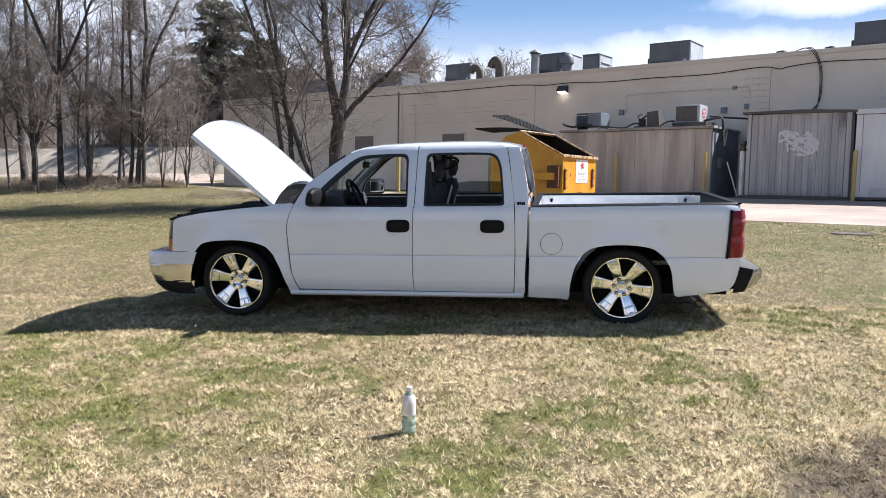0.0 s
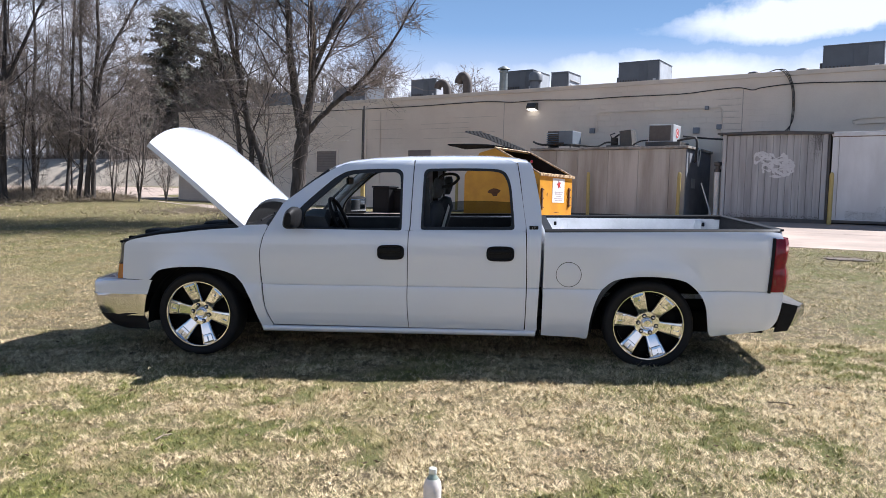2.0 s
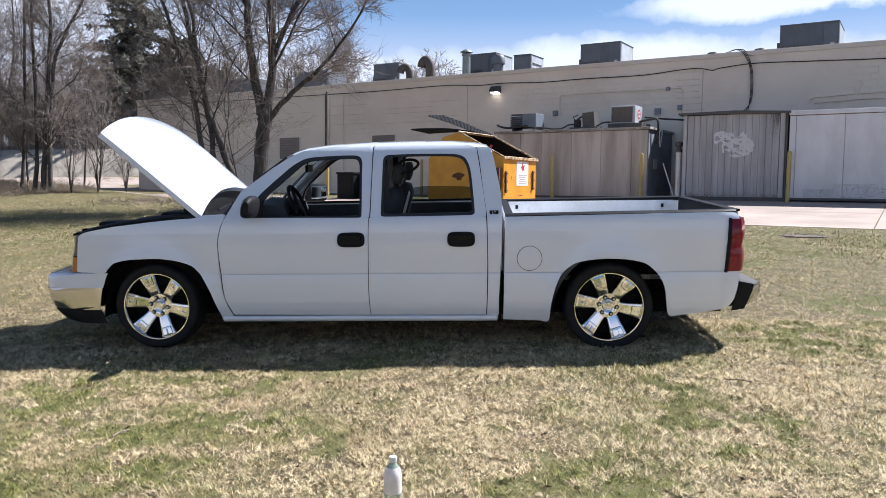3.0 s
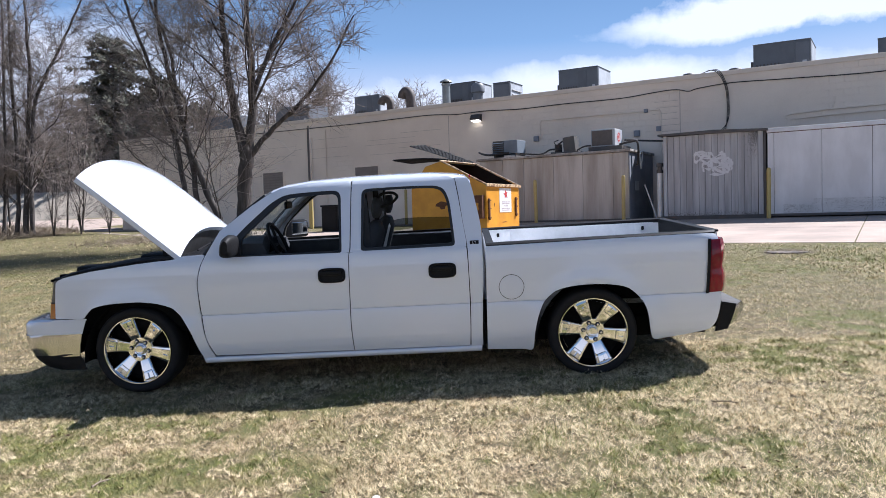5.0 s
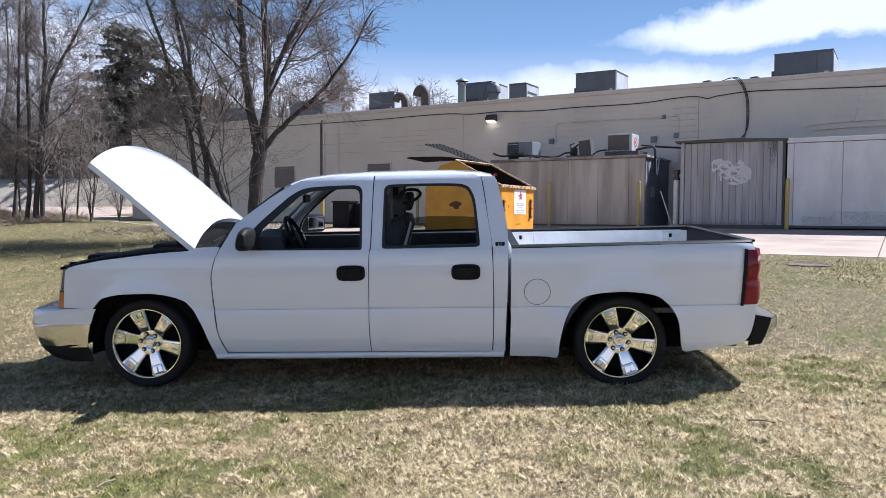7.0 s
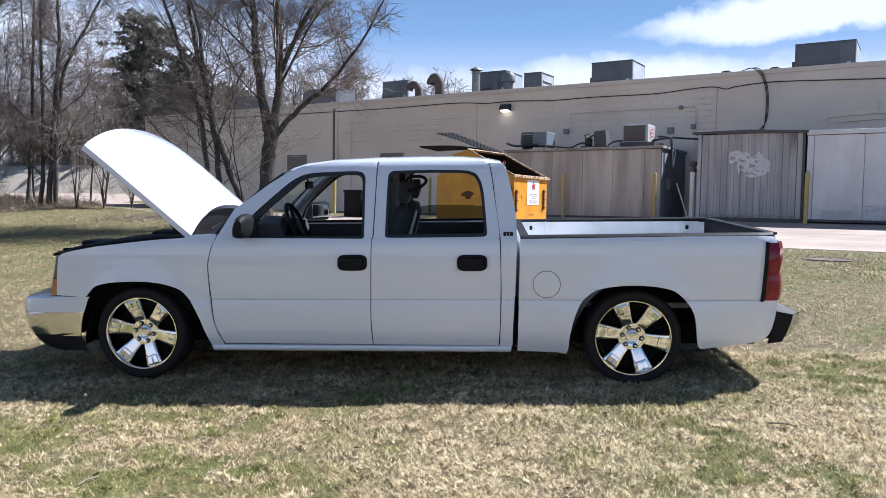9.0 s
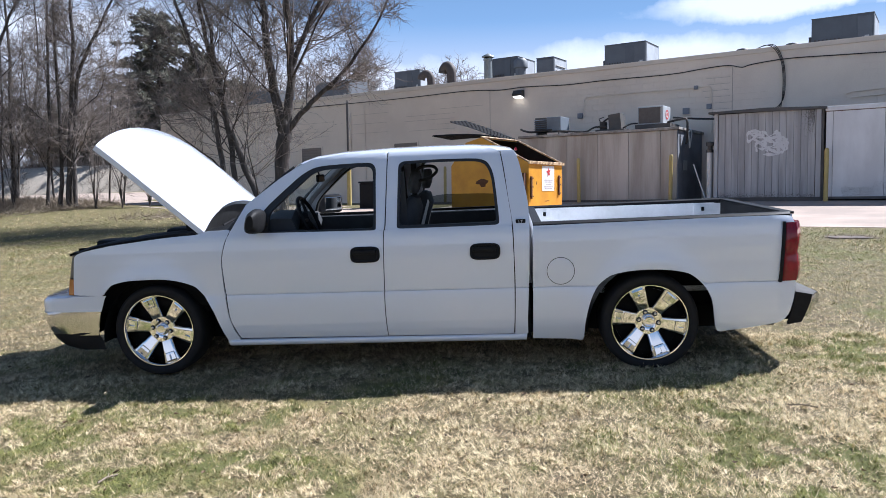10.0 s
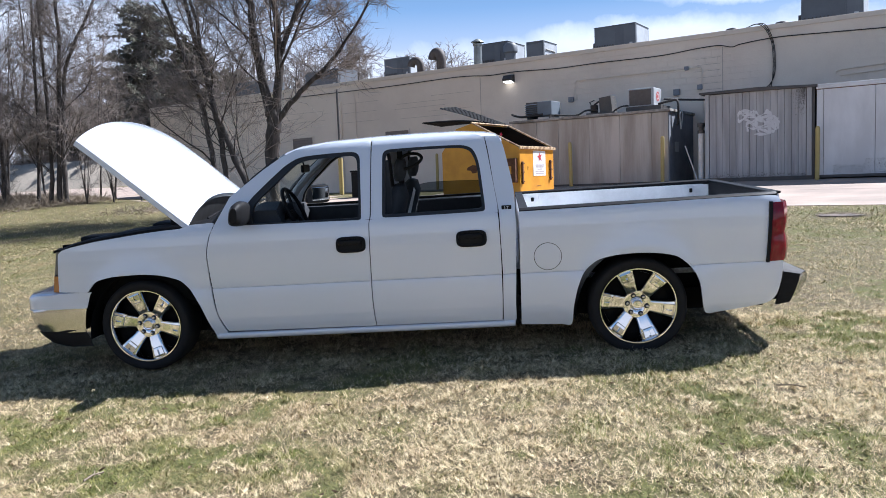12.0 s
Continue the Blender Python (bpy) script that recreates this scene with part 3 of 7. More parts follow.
# ---- the long single-storey building ----
WALL_B, ROOF_H, WEST, EAST = 3.0, 4.74, -32.2, 44.0
bm = blank()
box(bm, WEST, EAST, WALL_B, WALL_B + 0.3, -0.4, ROOF_H - 0.14)
box(bm, WEST, WEST + 0.3, WALL_B + 0.3, 40, -0.4, ROOF_H - 0.14)
box(bm, EAST - 0.3, EAST, WALL_B + 0.3, 40, -0.4, ROOF_H - 0.14)
box(bm, WEST, EAST, 40, 40.3, -0.4, ROOF_H - 0.14)
building = thing("commercial_building", "long single-storey building of beige painted block with a flat roof", "building", SITE, kind="structure")
part("wall", bm, WALL, building)
bm = blank()
box(bm, WEST - 0.02, EAST, WALL_B - 0.035, WALL_B + 0.36, ROOF_H - 0.15, ROOF_H, 0.01)
box(bm, WEST - 0.035, WEST + 0.36, WALL_B + 0.36, 40.3, ROOF_H - 0.15, ROOF_H, 0.01)
part("coping", bm, COPING, building, "beige metal coping")
bm = blank()
box(bm, WEST + 0.3, EAST - 0.3, WALL_B + 0.3, 40, ROOF_H - 0.6, ROOF_H - 0.4)
part("roof", bm, ASPHALT, building, "flat tar roof")

# ---- the truck, in its own axes: x to the rear, y across, z up; origin under the front wheel ----
GX, GY = 0.0228, 0.049
tx = Vector((1, 0, GX)).normalized()
tz = Vector((-GX, -GY, 1))
tz = (tz - tx * tz.dot(tx)).normalized()
ty = tz.cross(tx)
TRUCK_POSE = Matrix((tx, ty, tz)).transposed().to_4x4()
truck = thing("pickup_truck", "white lowered crew-cab pickup with open hood, parked on grass", "truck", TRUCK_POSE)
YC = 0.905
SKIN = [(0.20, 0.03), (0.26, 0.000), (0.31, -0.024), (0.36, -0.042), (0.42, -0.054), (0.50, -0.0605), (0.56, -0.0615), (0.600, -0.0600), (0.625, -0.0578), (0.640, -0.0555), (0.6465, -0.0538), (0.6565, -0.0545), (0.668, -0.0555), (0.70, -0.0572),
        (0.80, -0.0605), (0.90, -0.0605), (0.98, -0.0555), (1.04, -0.0470), (1.07, -0.0400), (1.09, -0.0310), (1.105, -0.0225), (1.13, -0.012), (1.25, 0.030), (1.40, 0.084), (1.52, 0.128), (1.58, 0.152), (1.62, 0.172), (1.645, 0.192), (1.66, 0.214), (1.70, 0.30)]


def skin(x, z):
    """How far out the body side stands at a place: belt line, crease, leaning glasshouse and swollen arches."""
    y = table(SKIN, z) + (0.0095 * min(1.0, max(0.0, 2.0 - abs(z - 0.6515) / 0.0025)) if x > 0.548 else 0.0)
    for xc in (0.0, 3.645):
        r = math.hypot(x - xc, (z - 0.37) * 1.05)
        y -= 0.022 * math.exp(-((r - 0.43) / 0.10) ** 2) * (1 if z < 1.02 else 0)
    if x < -0.3:
        y += 0.22 * (min(0.6, -0.3 - x)) ** 2 * 2.2
    if x > 4.3:
        y += 1.6 * max(0.0, x - 4.46) ** 2
    return y


def across(y, far):
    return 2 * YC - y if far else y


def sheet(bm, A, B, n, m, far, lift=0.0, straight=False):
    """A body panel between two edges given as (x, z) points."""
    A, B = (lerp_path(A, n) if straight else curve_path(A, n)), curve_path(B, n)
    cols = []
    for (xa, za), (xb, zb) in zip(A, B):
        col = []
        for z in levels(za, zb, m):
            f = (z - za) / (zb - za) if abs(zb - za) > 1e-6 else 0.0
            x = xa + (xb - xa) * f
            col.append((x, across(skin(x, z) + lift, far), z))
        cols.append(col)
    if any(abs(za - zb) < 1e-3 for (xa, za), (xb, zb) in zip(A, B)):
        cols = [[(xa + (xb - xa) * j / m, across(skin(xa + (xb - xa) * j / m, za + (zb - za) * j / m) + lift, far), za + (zb - za) * j / m) for j in range(m + 1)] for (xa, za), (xb, zb) in zip(A, B)]
    surface(bm, cols)
    return bm


CREASE = (0.662, 0.6565, 0.654, 0.649, 0.6465, 0.640)


def levels(top, foot, m):
    """m + 1 heights from top to foot, close together at the crease; where a panel ends above the crease they gather at its foot."""
    up = m // 2
    down = m + 1 - len(CREASE) - up
    low = [max(z, foot + 0.0005 * (m - up - k)) for k, z in enumerate(CREASE)]
    return [top + (low[0] - top) * j / up for j in range(up)] + low + [low[-1] + (foot - low[-1]) * (j + 1) / down for j in range(down)]


def upright(bm, A, B, m, n, far):
    """A door-like panel between a front and a rear edge, in level rows."""
    ea, eb = curve_path(A, 200), curve_path(B, 200)
    ta, tb = sorted((z, x) for x, z in ea), sorted((z, x) for x, z in eb)
    rows = []
    for za, zb in zip(levels(A[0][1], A[-1][1], m), levels(B[0][1], B[-1][1], m)):
        xa, xb = table(ta, za), table(tb, zb)
        row = []
        for k in range(n + 1):
            f = k / n
            x, z = xa + (xb - xa) * f, za + (zb - za) * f
            row.append((x, across(skin(x, z), far), z))
        rows.append(row)
    surface(bm, rows)
    return bm


def hem(bm, far, depth=0.03):
    """Folds the panel's edges inwards."""
    rim = [e for e in bm.edges if e.is_boundary and not all(1.07 < v.co.z < 1.115 for v in e.verts)]
    geo = bmesh.ops.extrude_edge_only(bm, edges=rim)
    vs = [g for g in geo["geom"] if isinstance(g, bmesh.types.BMVert)]
    bmesh.ops.translate(bm, verts=vs, vec=(0, -depth if far else depth, 0))
    return bm


GAP_A = [(0.612, 1.10), (0.583, 1.03), (0.556, 0.908), (0.561, 0.764), (0.571, 0.64), (0.589, 0.473), (0.618, 0.39), (0.651, 0.318)]
GAP_B = [(1.766, 1.09), (1.762, 1.053), (1.757, 0.83), (1.752, 0.597), (1.754, 0.45), (1.761, 0.313)]
GAP_C = [(2.686, 1.09), (2.690, 1.038), (2.694, 0.85), (2.693, 0.645), (2.688, 0.45), (2.680, 0.311)]
FEN_A = [(-0.605, 0.955), (-0.575, 0.98), (-0.50, 1.003), (-0.385, 1.024), (-0.335, 1.033), (-0.28, 1.042), (-0.15, 1.056), (0.05, 1.078), (0.22, 1.092), (0.36, 1.10),
         (0.44, 1.122), (0.53, 1.125), (0.612, 1.122), (0.578, 1.03), (0.551, 0.908), (0.553, 0.80), (0.557, 0.70), (0.566, 0.60), (0.580, 0.49), (0.608, 0.39), (0.640, 0.318), (0.640, 0.262)]
FEN_B = [(-0.640, 0.67), (-0.59, 0.669), (-0.50, 0.668), (-0.385, 0.668), (-0.353, 0.698), (-0.294, 0.749), (-0.161, 0.777), (0.054, 0.784), (0.16, 0.775), (0.222, 0.764),
         (0.29, 0.744), (0.346, 0.719), (0.385, 0.68), (0.413, 0.644), (0.44, 0.595), (0.46, 0.555), (0.477, 0.518), (0.497, 0.462), (0.513, 0.415), (0.528, 0.37), (0.546, 0.32), (0.554, 0.262)]
BED_A = [(2.832, 1.086), (2.95, 1.087), (3.10, 1.089), (3.18, 1.09), (3.22, 1.09), (3.27, 1.091), (3.355, 1.092), (3.47, 1.093), (3.62, 1.095), (3.775, 1.097), (3.905, 1.098), (4.0, 1.10),
         (4.07, 1.10), (4.11, 1.10), (4.16, 1.101), (4.30, 1.102), (4.45, 1.102), (4.56, 1.10), (4.615, 1.085), (4.640, 1.0), (4.648, 0.84), (4.640, 0.635)]
BED_B = [(2.813, 0.268), (2.95, 0.262), (3.10, 0.257), (3.169, 0.256), (3.185, 0.394), (3.218, 0.533), (3.268, 0.641), (3.356, 0.717), (3.471, 0.747), (3.623, 0.757), (3.775, 0.749), (3.906, 0.719),
         (4.0, 0.638), (4.056, 0.529), (4.094, 0.311), (4.20, 0.304), (4.34, 0.322), (4.46, 0.343), (4.54, 0.362), (4.59, 0.41), (4.622, 0.50), (4.640, 0.60)]
FRAME_F = [(0.612, 1.100), (0.73, 1.303), (0.98, 1.487), (1.104, 1.565), (1.216, 1.615), (1.435, 1.645), (1.66, 1.654), (1.74, 1.656), (1.783, 1.656), (1.778, 1.45), (1.769, 1.13), (1.766, 1.092), (1.66, 1.087), (1.3, 1.086), (0.75, 1.090), (0.612, 1.100)]
WIN_F = [(0.800, 1.094), (0.800, 1.13), (0.835, 1.215), (0.895, 1.288), (0.975, 1.362), (1.055, 1.432), (1.130, 1.495), (1.20, 1.540), (1.28, 1.563), (1.38, 1.571), (1.52, 1.576), (1.640, 1.576), (1.682, 1.562), (1.700, 1.525), (1.702, 1.42), (1.706, 1.12), (1.695, 1.092), (1.45, 1.090), (1.172, 1.090), (0.84, 1.088), (0.800, 1.094)]
PANE_F = [(0.905, 1.105), (0.900, 1.15), (0.908, 1.222), (0.951, 1.275), (1.010, 1.328), (1.070, 1.380), (1.156, 1.455), (1.213, 1.502), (1.280, 1.529), (1.38, 1.540), (1.52, 1.546), (1.630, 1.547), (1.660, 1.537), (1.676, 1.510), (1.682, 1.42), (1.686, 1.13), (1.672, 1.106), (1.45, 1.104), (1.172, 1.104), (0.935, 1.102), (0.905, 1.105)]
FRAME_R = [(1.777, 1.125), (1.786, 1.50), (1.790, 1.60), (1.794, 1.656), (1.95, 1.659), (2.19, 1.662), (2.46, 1.657), (2.57, 1.642), (2.612, 1.62), (2.632, 1.50), (2.684, 1.14), (2.684, 1.092), (2.60, 1.086), (2.2, 1.086), (1.86, 1.086), (1.773, 1.092), (1.777, 1.125)]
WIN_R = [(1.858, 1.125), (1.866, 1.50), (1.872, 1.55), (1.90, 1.574), (1.96, 1.578), (2.19, 1.581), (2.44, 1.575), (2.515, 1.55), (2.552, 1.49), (2.572, 1.40), (2.596, 1.14), (2.592, 1.112), (2.565, 1.102), (2.2, 1.098), (1.89, 1.097), (1.864, 1.103), (1.858, 1.125)]
PIL_A = [(2.622, 1.632), (2.645, 1.50), (2.672, 1.28), (2.698, 1.092), (2.702, 0.90), (2.704, 0.645), (2.692, 0.31), (2.690, 0.262)]
PIL_B = [(2.715, 1.625), (2.748, 1.54), (2.794, 1.31), (2.806, 1.20), (2.806, 1.015), (2.797, 0.75), (2.772, 0.31), (2.768, 0.262)]

for far in (False, True):
    bm = hem(sheet(blank(), FEN_A, FEN_B, 84, 70, far), far, 0.014)
    fender = part("front_fender", bm, PAINT, truck, smooth=40)
    bm = hem(sheet(blank(), BED_A, BED_B, 105, 70, far), far, 0.014)
    bedside = part("bed_side", bm, PAINT, truck, smooth=40)
    bm = upright(blank(), [(x + 0.0025, z) for x, z in GAP_A], [(x - 0.003, z) for x, z in GAP_B], 70, 14, far)
    sheet(bm, FRAME_F, WIN_F, 120, 8, far, 0.0, True)
    front_door = part("front_door", hem(bm, far, 0.02), PAINT, truck, smooth=40)
    bm = upright(blank(), [(x + 0.003, z) for x, z in GAP_B], [(x - 0.003, z) for x, z in GAP_C], 70, 14, far)
    sheet(bm, FRAME_R, WIN_R, 128, 8, far, 0.0, True)
    rear_door = part("rear_door", hem(bm, far, 0.02), PAINT, truck, smooth=40)
    bm = hem(upright(blank(), [(x - 0.006, z) for x, z in PIL_A], PIL_B, 110, 8, far), far, 0.10)
    part("cab_corner", bm, PAINT, truck, smooth=40)
    # sill
    rows = []
    for z, dy in ((0.306, 0.02), (0.306, -0.014), (0.303, -0.024), (0.294, -0.031), (0.278, -0.030), (0.264, -0.020), (0.254, 0.0), (0.250, 0.03), (0.250, 0.12)):
        rows.append([(x, across(dy, far), z + 0.0 * x) for x in (0.56, 0.9, 1.4, 1.9, 2.4, 2.766)])
    bm = blank()
    surface(bm, rows)
    part("rocker_sill", bm, PAINT, truck, smooth=50)
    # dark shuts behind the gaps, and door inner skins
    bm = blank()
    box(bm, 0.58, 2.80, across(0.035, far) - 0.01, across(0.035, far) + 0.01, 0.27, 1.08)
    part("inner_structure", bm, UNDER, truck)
    bm = blank()
    box(bm, 0.70, 1.755, *sorted((across(0.05, far), across(0.10, far))), 0.33, 1.085, 0.012)
    box(bm, 0.95, 1.70, *sorted((across(0.10, far), across(0.16, far))), 0.72, 0.80, 0.02)
    part("door_card", bm, LINING, front_door, "dark grey door lining")
    bm = blank()
    box(bm, 1.79, 2.66, *sorted((across(0.05, far), across(0.10, far))), 0.33, 1.085, 0.012)
    part("door_card", bm, LINING, rear_door, "dark grey door lining")
    # seals round the openings
    for win, door in ((WIN_F, front_door), (WIN_R, rear_door)):
        cx, cz = sum(p[0] for p in win) / len(win), sum(p[1] for p in win) / len(win)
        inner = PANE_F if win is WIN_F and not far else [(x + (cx - x) * 0.055, z + (cz - z) * 0.085) for x, z in win]
        bm = sheet(blank(), win, inner, 110, 2, far, 0.006)
        slab(bm, (0, -0.045 if far else 0.045, 0))
        part("window_seal", bm, SEAL, door, "black rubber seal")
    # handles
    for (x0, x1, z0, z1), door in (((1.516, 1.731, 0.862, 0.978), front_door), ((2.381, 2.597, 0.859, 0.976), rear_door)):
        bm = blank()
        cx, cz, hx, hz = (x0 + x1) / 2, (z0 + z1) / 2, (x1 - x0) / 2, (z1 - z0) / 2
        rows = []
        for k, (s, d) in enumerate(((1.0, 0.004), (1.0, -0.010), (0.9, -0.016), (0.84, -0.014), (0.80, -0.005), (0.2, -0.004))):
            row = []
            for i in range(40):
                a = 2 * math.pi * i / 40
                ux, uz = math.cos(a), math.sin(a)
                ux, uz = math.copysign(abs(ux) ** 0.45, ux), math.copysign(abs(uz) ** 0.6, uz)
                x, z = cx + hx * ux * s, cz + hz * uz * (s if s > 0.85 else s * 0.9)
                row.append((x, across(skin(x, z) + d, far), z))
            rows.append(row)
        surface(bm, rows, True)
        bm.verts.ensure_lookup_table()
        bm.faces.new(bm.verts[-40:])
        box(bm, x0 + 0.018, x1 - 0.03, *sorted((across(skin(cx, cz) - 0.026, far), across(skin(cx, cz) - 0.008, far))), cz + 0.002, cz + 0.034, 0.006)
        part("door_handle", bm, TRIM, door, "black plastic pull handle", smooth=40)
    # wing mirror
    bm = blank()
    rows = []
    for k in range(9):
        f = k / 8
        y = -0.02 - 0.25 * f
        s = (0.55 + 0.45 * math.sin(math.pi * min(1, 0.25 + f * 0.6))) * (1 if f < 0.9 else 0.75)
        row = []
        for i in range(24):
            a = 2 * math.pi * i / 24
            ux, uz = math.copysign(abs(math.cos(a)) ** 0.7, math.cos(a)), math.copysign(abs(math.sin(a)) ** 0.7, math.sin(a))
            zz = 1.192 + 0.088 * uz * s - (0.055 if far else 0.0)
            row.append(((0.93 if far else 0.850) + 0.056 * ux * s + 0.22 * (zz - 1.15) * (1 if ux < 0 else 0.2), across(y, far), zz))
        rows.append(row)
    vs = surface(bm, rows, True)
    bm.faces.new(vs[-1])
    if far:
        bm.free()
        bm = blank()
        box(bm, -0.085, 0.012, -0.125, 0.125, -0.092, 0.092, 0.035)
        box(bm, -0.06, -0.01, -0.24, -0.10, -0.075, -0.03, 0.012)
    swing = Matrix.Translation((0.905, 2.03, 1.185)) @ Matrix.Rotation(radians(-52), 4, "Z")
    if far:
        bm.transform(swing)
    mirror = part("wing_mirror", bm, TRIM, front_door, "black plastic door mirror", smooth=40)
    bm = blank()
    if far:
        box(bm, 0.008, 0.016, -0.075, 0.100, -0.062, 0.066, 0.004)
        bm.transform(swing)
    else:
        box(bm, 0.880, 0.888, -0.20, -0.09, 1.150, 1.235, 0.004)
    part("mirror_glass", bm, MIRROR, front_door)
    # bed rail cap
    rows = []
    for dz, dy in ((-0.026, -0.008), (-0.012, -0.011), (0.006, -0.012), (0.020, 0.004), (0.022, 0.05), (0.012, 0.075), (-0.02, 0.078)):
        rows.append([(x, across(skin(x, 1.09) * 0 + dy - 0.006 + (0.0 if x < 4.45 else 0.5 * (x - 4.45) ** 2 * 3), far), 1.086 + 0.0085 * (x - 2.83) + dz) for x in (2.835, 3.2, 3.7, 4.2, 4.45, 4.55, 4.61)])
    bm = blank()
    surface(bm, rows)
    part("rail_cap", bm, TRIM, truck, "black plastic bed rail cap", smooth=40)
    # bed wall inside
    bm = blank()
    box(bm, 2.86, 4.60, *sorted((across(0.065, far), across(0.085, far))), 0.80, 1.085)
    for x in (3.05, 4.35):
        box(bm, x, x + 0.07, *sorted((across(0.085, far), across(0.094, far))), 0.80, 1.07, 0.004)
    wallp = part("bed_wall", bm, PAINT_IN, truck)
    for x in (2.98, 4.42):
        bm = blank()
        box(bm, x, x + 0.026, *sorted((across(0.085, far), across(0.104, far))), 1.012, 1.05, 0.006)
        part("tie_down", bm, TRIM, wallp)
    # tail lamp
    rows = []
    for f in [k / 10 for k in range(11)]:
        z = 0.648 + 0.405 * f
        x0 = 4.524 + 0.03 * f
        bulge = 0.017 * abs(math.sin(math.pi * (0.06 + 1.88 * f))) ** 0.7
        rows.append([(x0, across(skin(x0, z) + 0.002, far), z), (x0 + 0.012, across(skin(x0, z) - 0.012, far), z), (x0 + 0.06, across(skin(x0 + 0.06, z) - 0.020 - bulge, far), z), (4.630, across(skin(4.6, z) - 0.018 - bulge, far), z),
                     (4.664 + bulge, across(0.022, far), z), (4.680 + bulge, across(0.09, far), z), (4.678, across(0.20, far), z), (4.64, across(0.24, far), z)])
    bm = blank()
    surface(bm, rows)
    lamp = part("tail_lamp", bm, RED_LENS, truck, "red tail lamp", smooth=60)
    bm = blank()
    for z0, z1 in ((0.640, 0.653), (1.046, 1.062)):
        x0 = 4.516 if z0 < 0.8 else 4.545
        prism(bm, [(x0, across(0.0, far), z0), (x0, across(-0.012, far), z0), (4.60, across(0.03, far), z0), (4.655, across(0.12, far), z0), (4.655, across(0.2, far), z0)], (0, 0, z1 - z0))
    rows = []
    for f in [k / 10 for k in range(11)]:
        z = 0.642 + 0.418 * f
        x0 = 4.524 + 0.03 * f
        rows.append([(x0 - 0.014, across(skin(x0, z) + 0.004, far), z), (x0 - 0.012, across(skin(x0, z) - 0.020, far), z), (x0 + 0.004, across(skin(x0, z) - 0.024, far), z), (x0 + 0.008, across(skin(x0, z) - 0.004, far), z)])
    surface(bm, rows)
    part("lamp_bezel", bm, TRIM, lamp, "black lamp surround")
    # headlamp and turn lamp at the front corner
    bm = blank()
    prism(bm, [(-0.615, across(0.005, far), 0.80), (-0.675, across(0.03, far), 0.80), (-0.735, across(0.12, far), 0.80), (-0.765, across(0.45, far), 0.80), (-0.62, across(0.45, far), 0.80)], (0.035, 0, 0.17))
    head = part("headlamp", bm, CLEAR_LENS, truck, "clear headlamp in a dark housing")
    bm = blank()
    prism(bm, [(-0.638, across(0.0, far), 0.668), (-0.70, across(0.03, far), 0.668), (-0.755, across(0.12, far), 0.668), (-0.78, across(0.45, far), 0.668), (-0.64, across(0.45, far), 0.668)], (0.02, 0, 0.12))
    part("turn_lamp", bm, AMBER, head, "amber turn lamp")
    bm = blank()
    prism(bm, [(-0.612, across(0.02, far), 0.792), (-0.735, across(0.125, far), 0.792), (-0.735, across(0.2, far), 0.792), (-0.612, across(0.2, far), 0.792)], (0, 0, 0.010))
    prism(bm, [(-0.575, across(0.018, far), 0.965), (-0.68, across(0.10, far), 0.965), (-0.70, across(0.4, far), 0.965), (-0.58, across(0.4, far), 0.965)], (0.01, 0, 0.025))
    part("lamp_surround", bm, TRIM, head, "black lamp surround")
    # badge
    bm = blank()
    box(bm, 2.712, 2.782, *sorted((across(skin(2.74, 1.125) - 0.008, far), across(skin(2.74, 1.125) + 0.01, far))), 1.100, 1.135, 0.004)
    part("badge", bm, TRIM, truck, "small black trim-level badge")

# fuel door
bm = blank()
rows = []
for r, d in ((0.094, 0.006), (0.094, -0.0015), (0.088, -0.0025), (0.0, -0.0025)):
    rows.append([(3.019 + r * math.cos(2 * math.pi * k / 40), skin(3.019 + r * math.cos(2 * math.pi * k / 40), 0.762 + r * math.sin(2 * math.pi * k / 40)) + d, 0.762 + r * math.sin(2 * math.pi * k / 40)) for k in range(40)])
surface(bm, rows, True)
fuel = part("fuel_door", bm, PAINT, truck, smooth=40)
bm = blank()
rows = []
for r, d in ((0.0985, 0.004), (0.0985, -0.0012), (0.0945, -0.0012), (0.0945, 0.004)):
    rows.append([(3.019 + r * math.cos(2 * math.pi * k / 40), skin(3.019 + r * math.cos(2 * math.pi * k / 40), 0.762 + r * math.sin(2 * math.pi * k / 40)) + d, 0.762 + r * math.sin(2 * math.pi * k / 40)) for k in range(40)])
surface(bm, rows, True)
part("gap", bm, SEAL, fuel)

# badge lettering
for far in (False, True):
    cu = bpy.data.curves.new("badge_text", "FONT")
    cu.body, cu.size, cu.align_x, cu.align_y, cu.extrude = "LT", 0.030, "CENTER", "CENTER", 0.001
    tmp = new("badge_text", cu)
    me = tmp.to_mesh()
    bm = blank()
    bm.from_mesh(me)
    bpy.data.objects.remove(tmp)
    y = across(skin(2.74, 1.125) - 0.0095, far)
    bm.transform(Matrix.Translation((2.747, y, 1.117)) @ Matrix.Rotation(radians(180 if far else 0), 4, "Z") @ Matrix.Rotation(radians(90), 4, "X"))
    part("badge_text", bm, STEEL_GREY, truck, "silver letters LT")

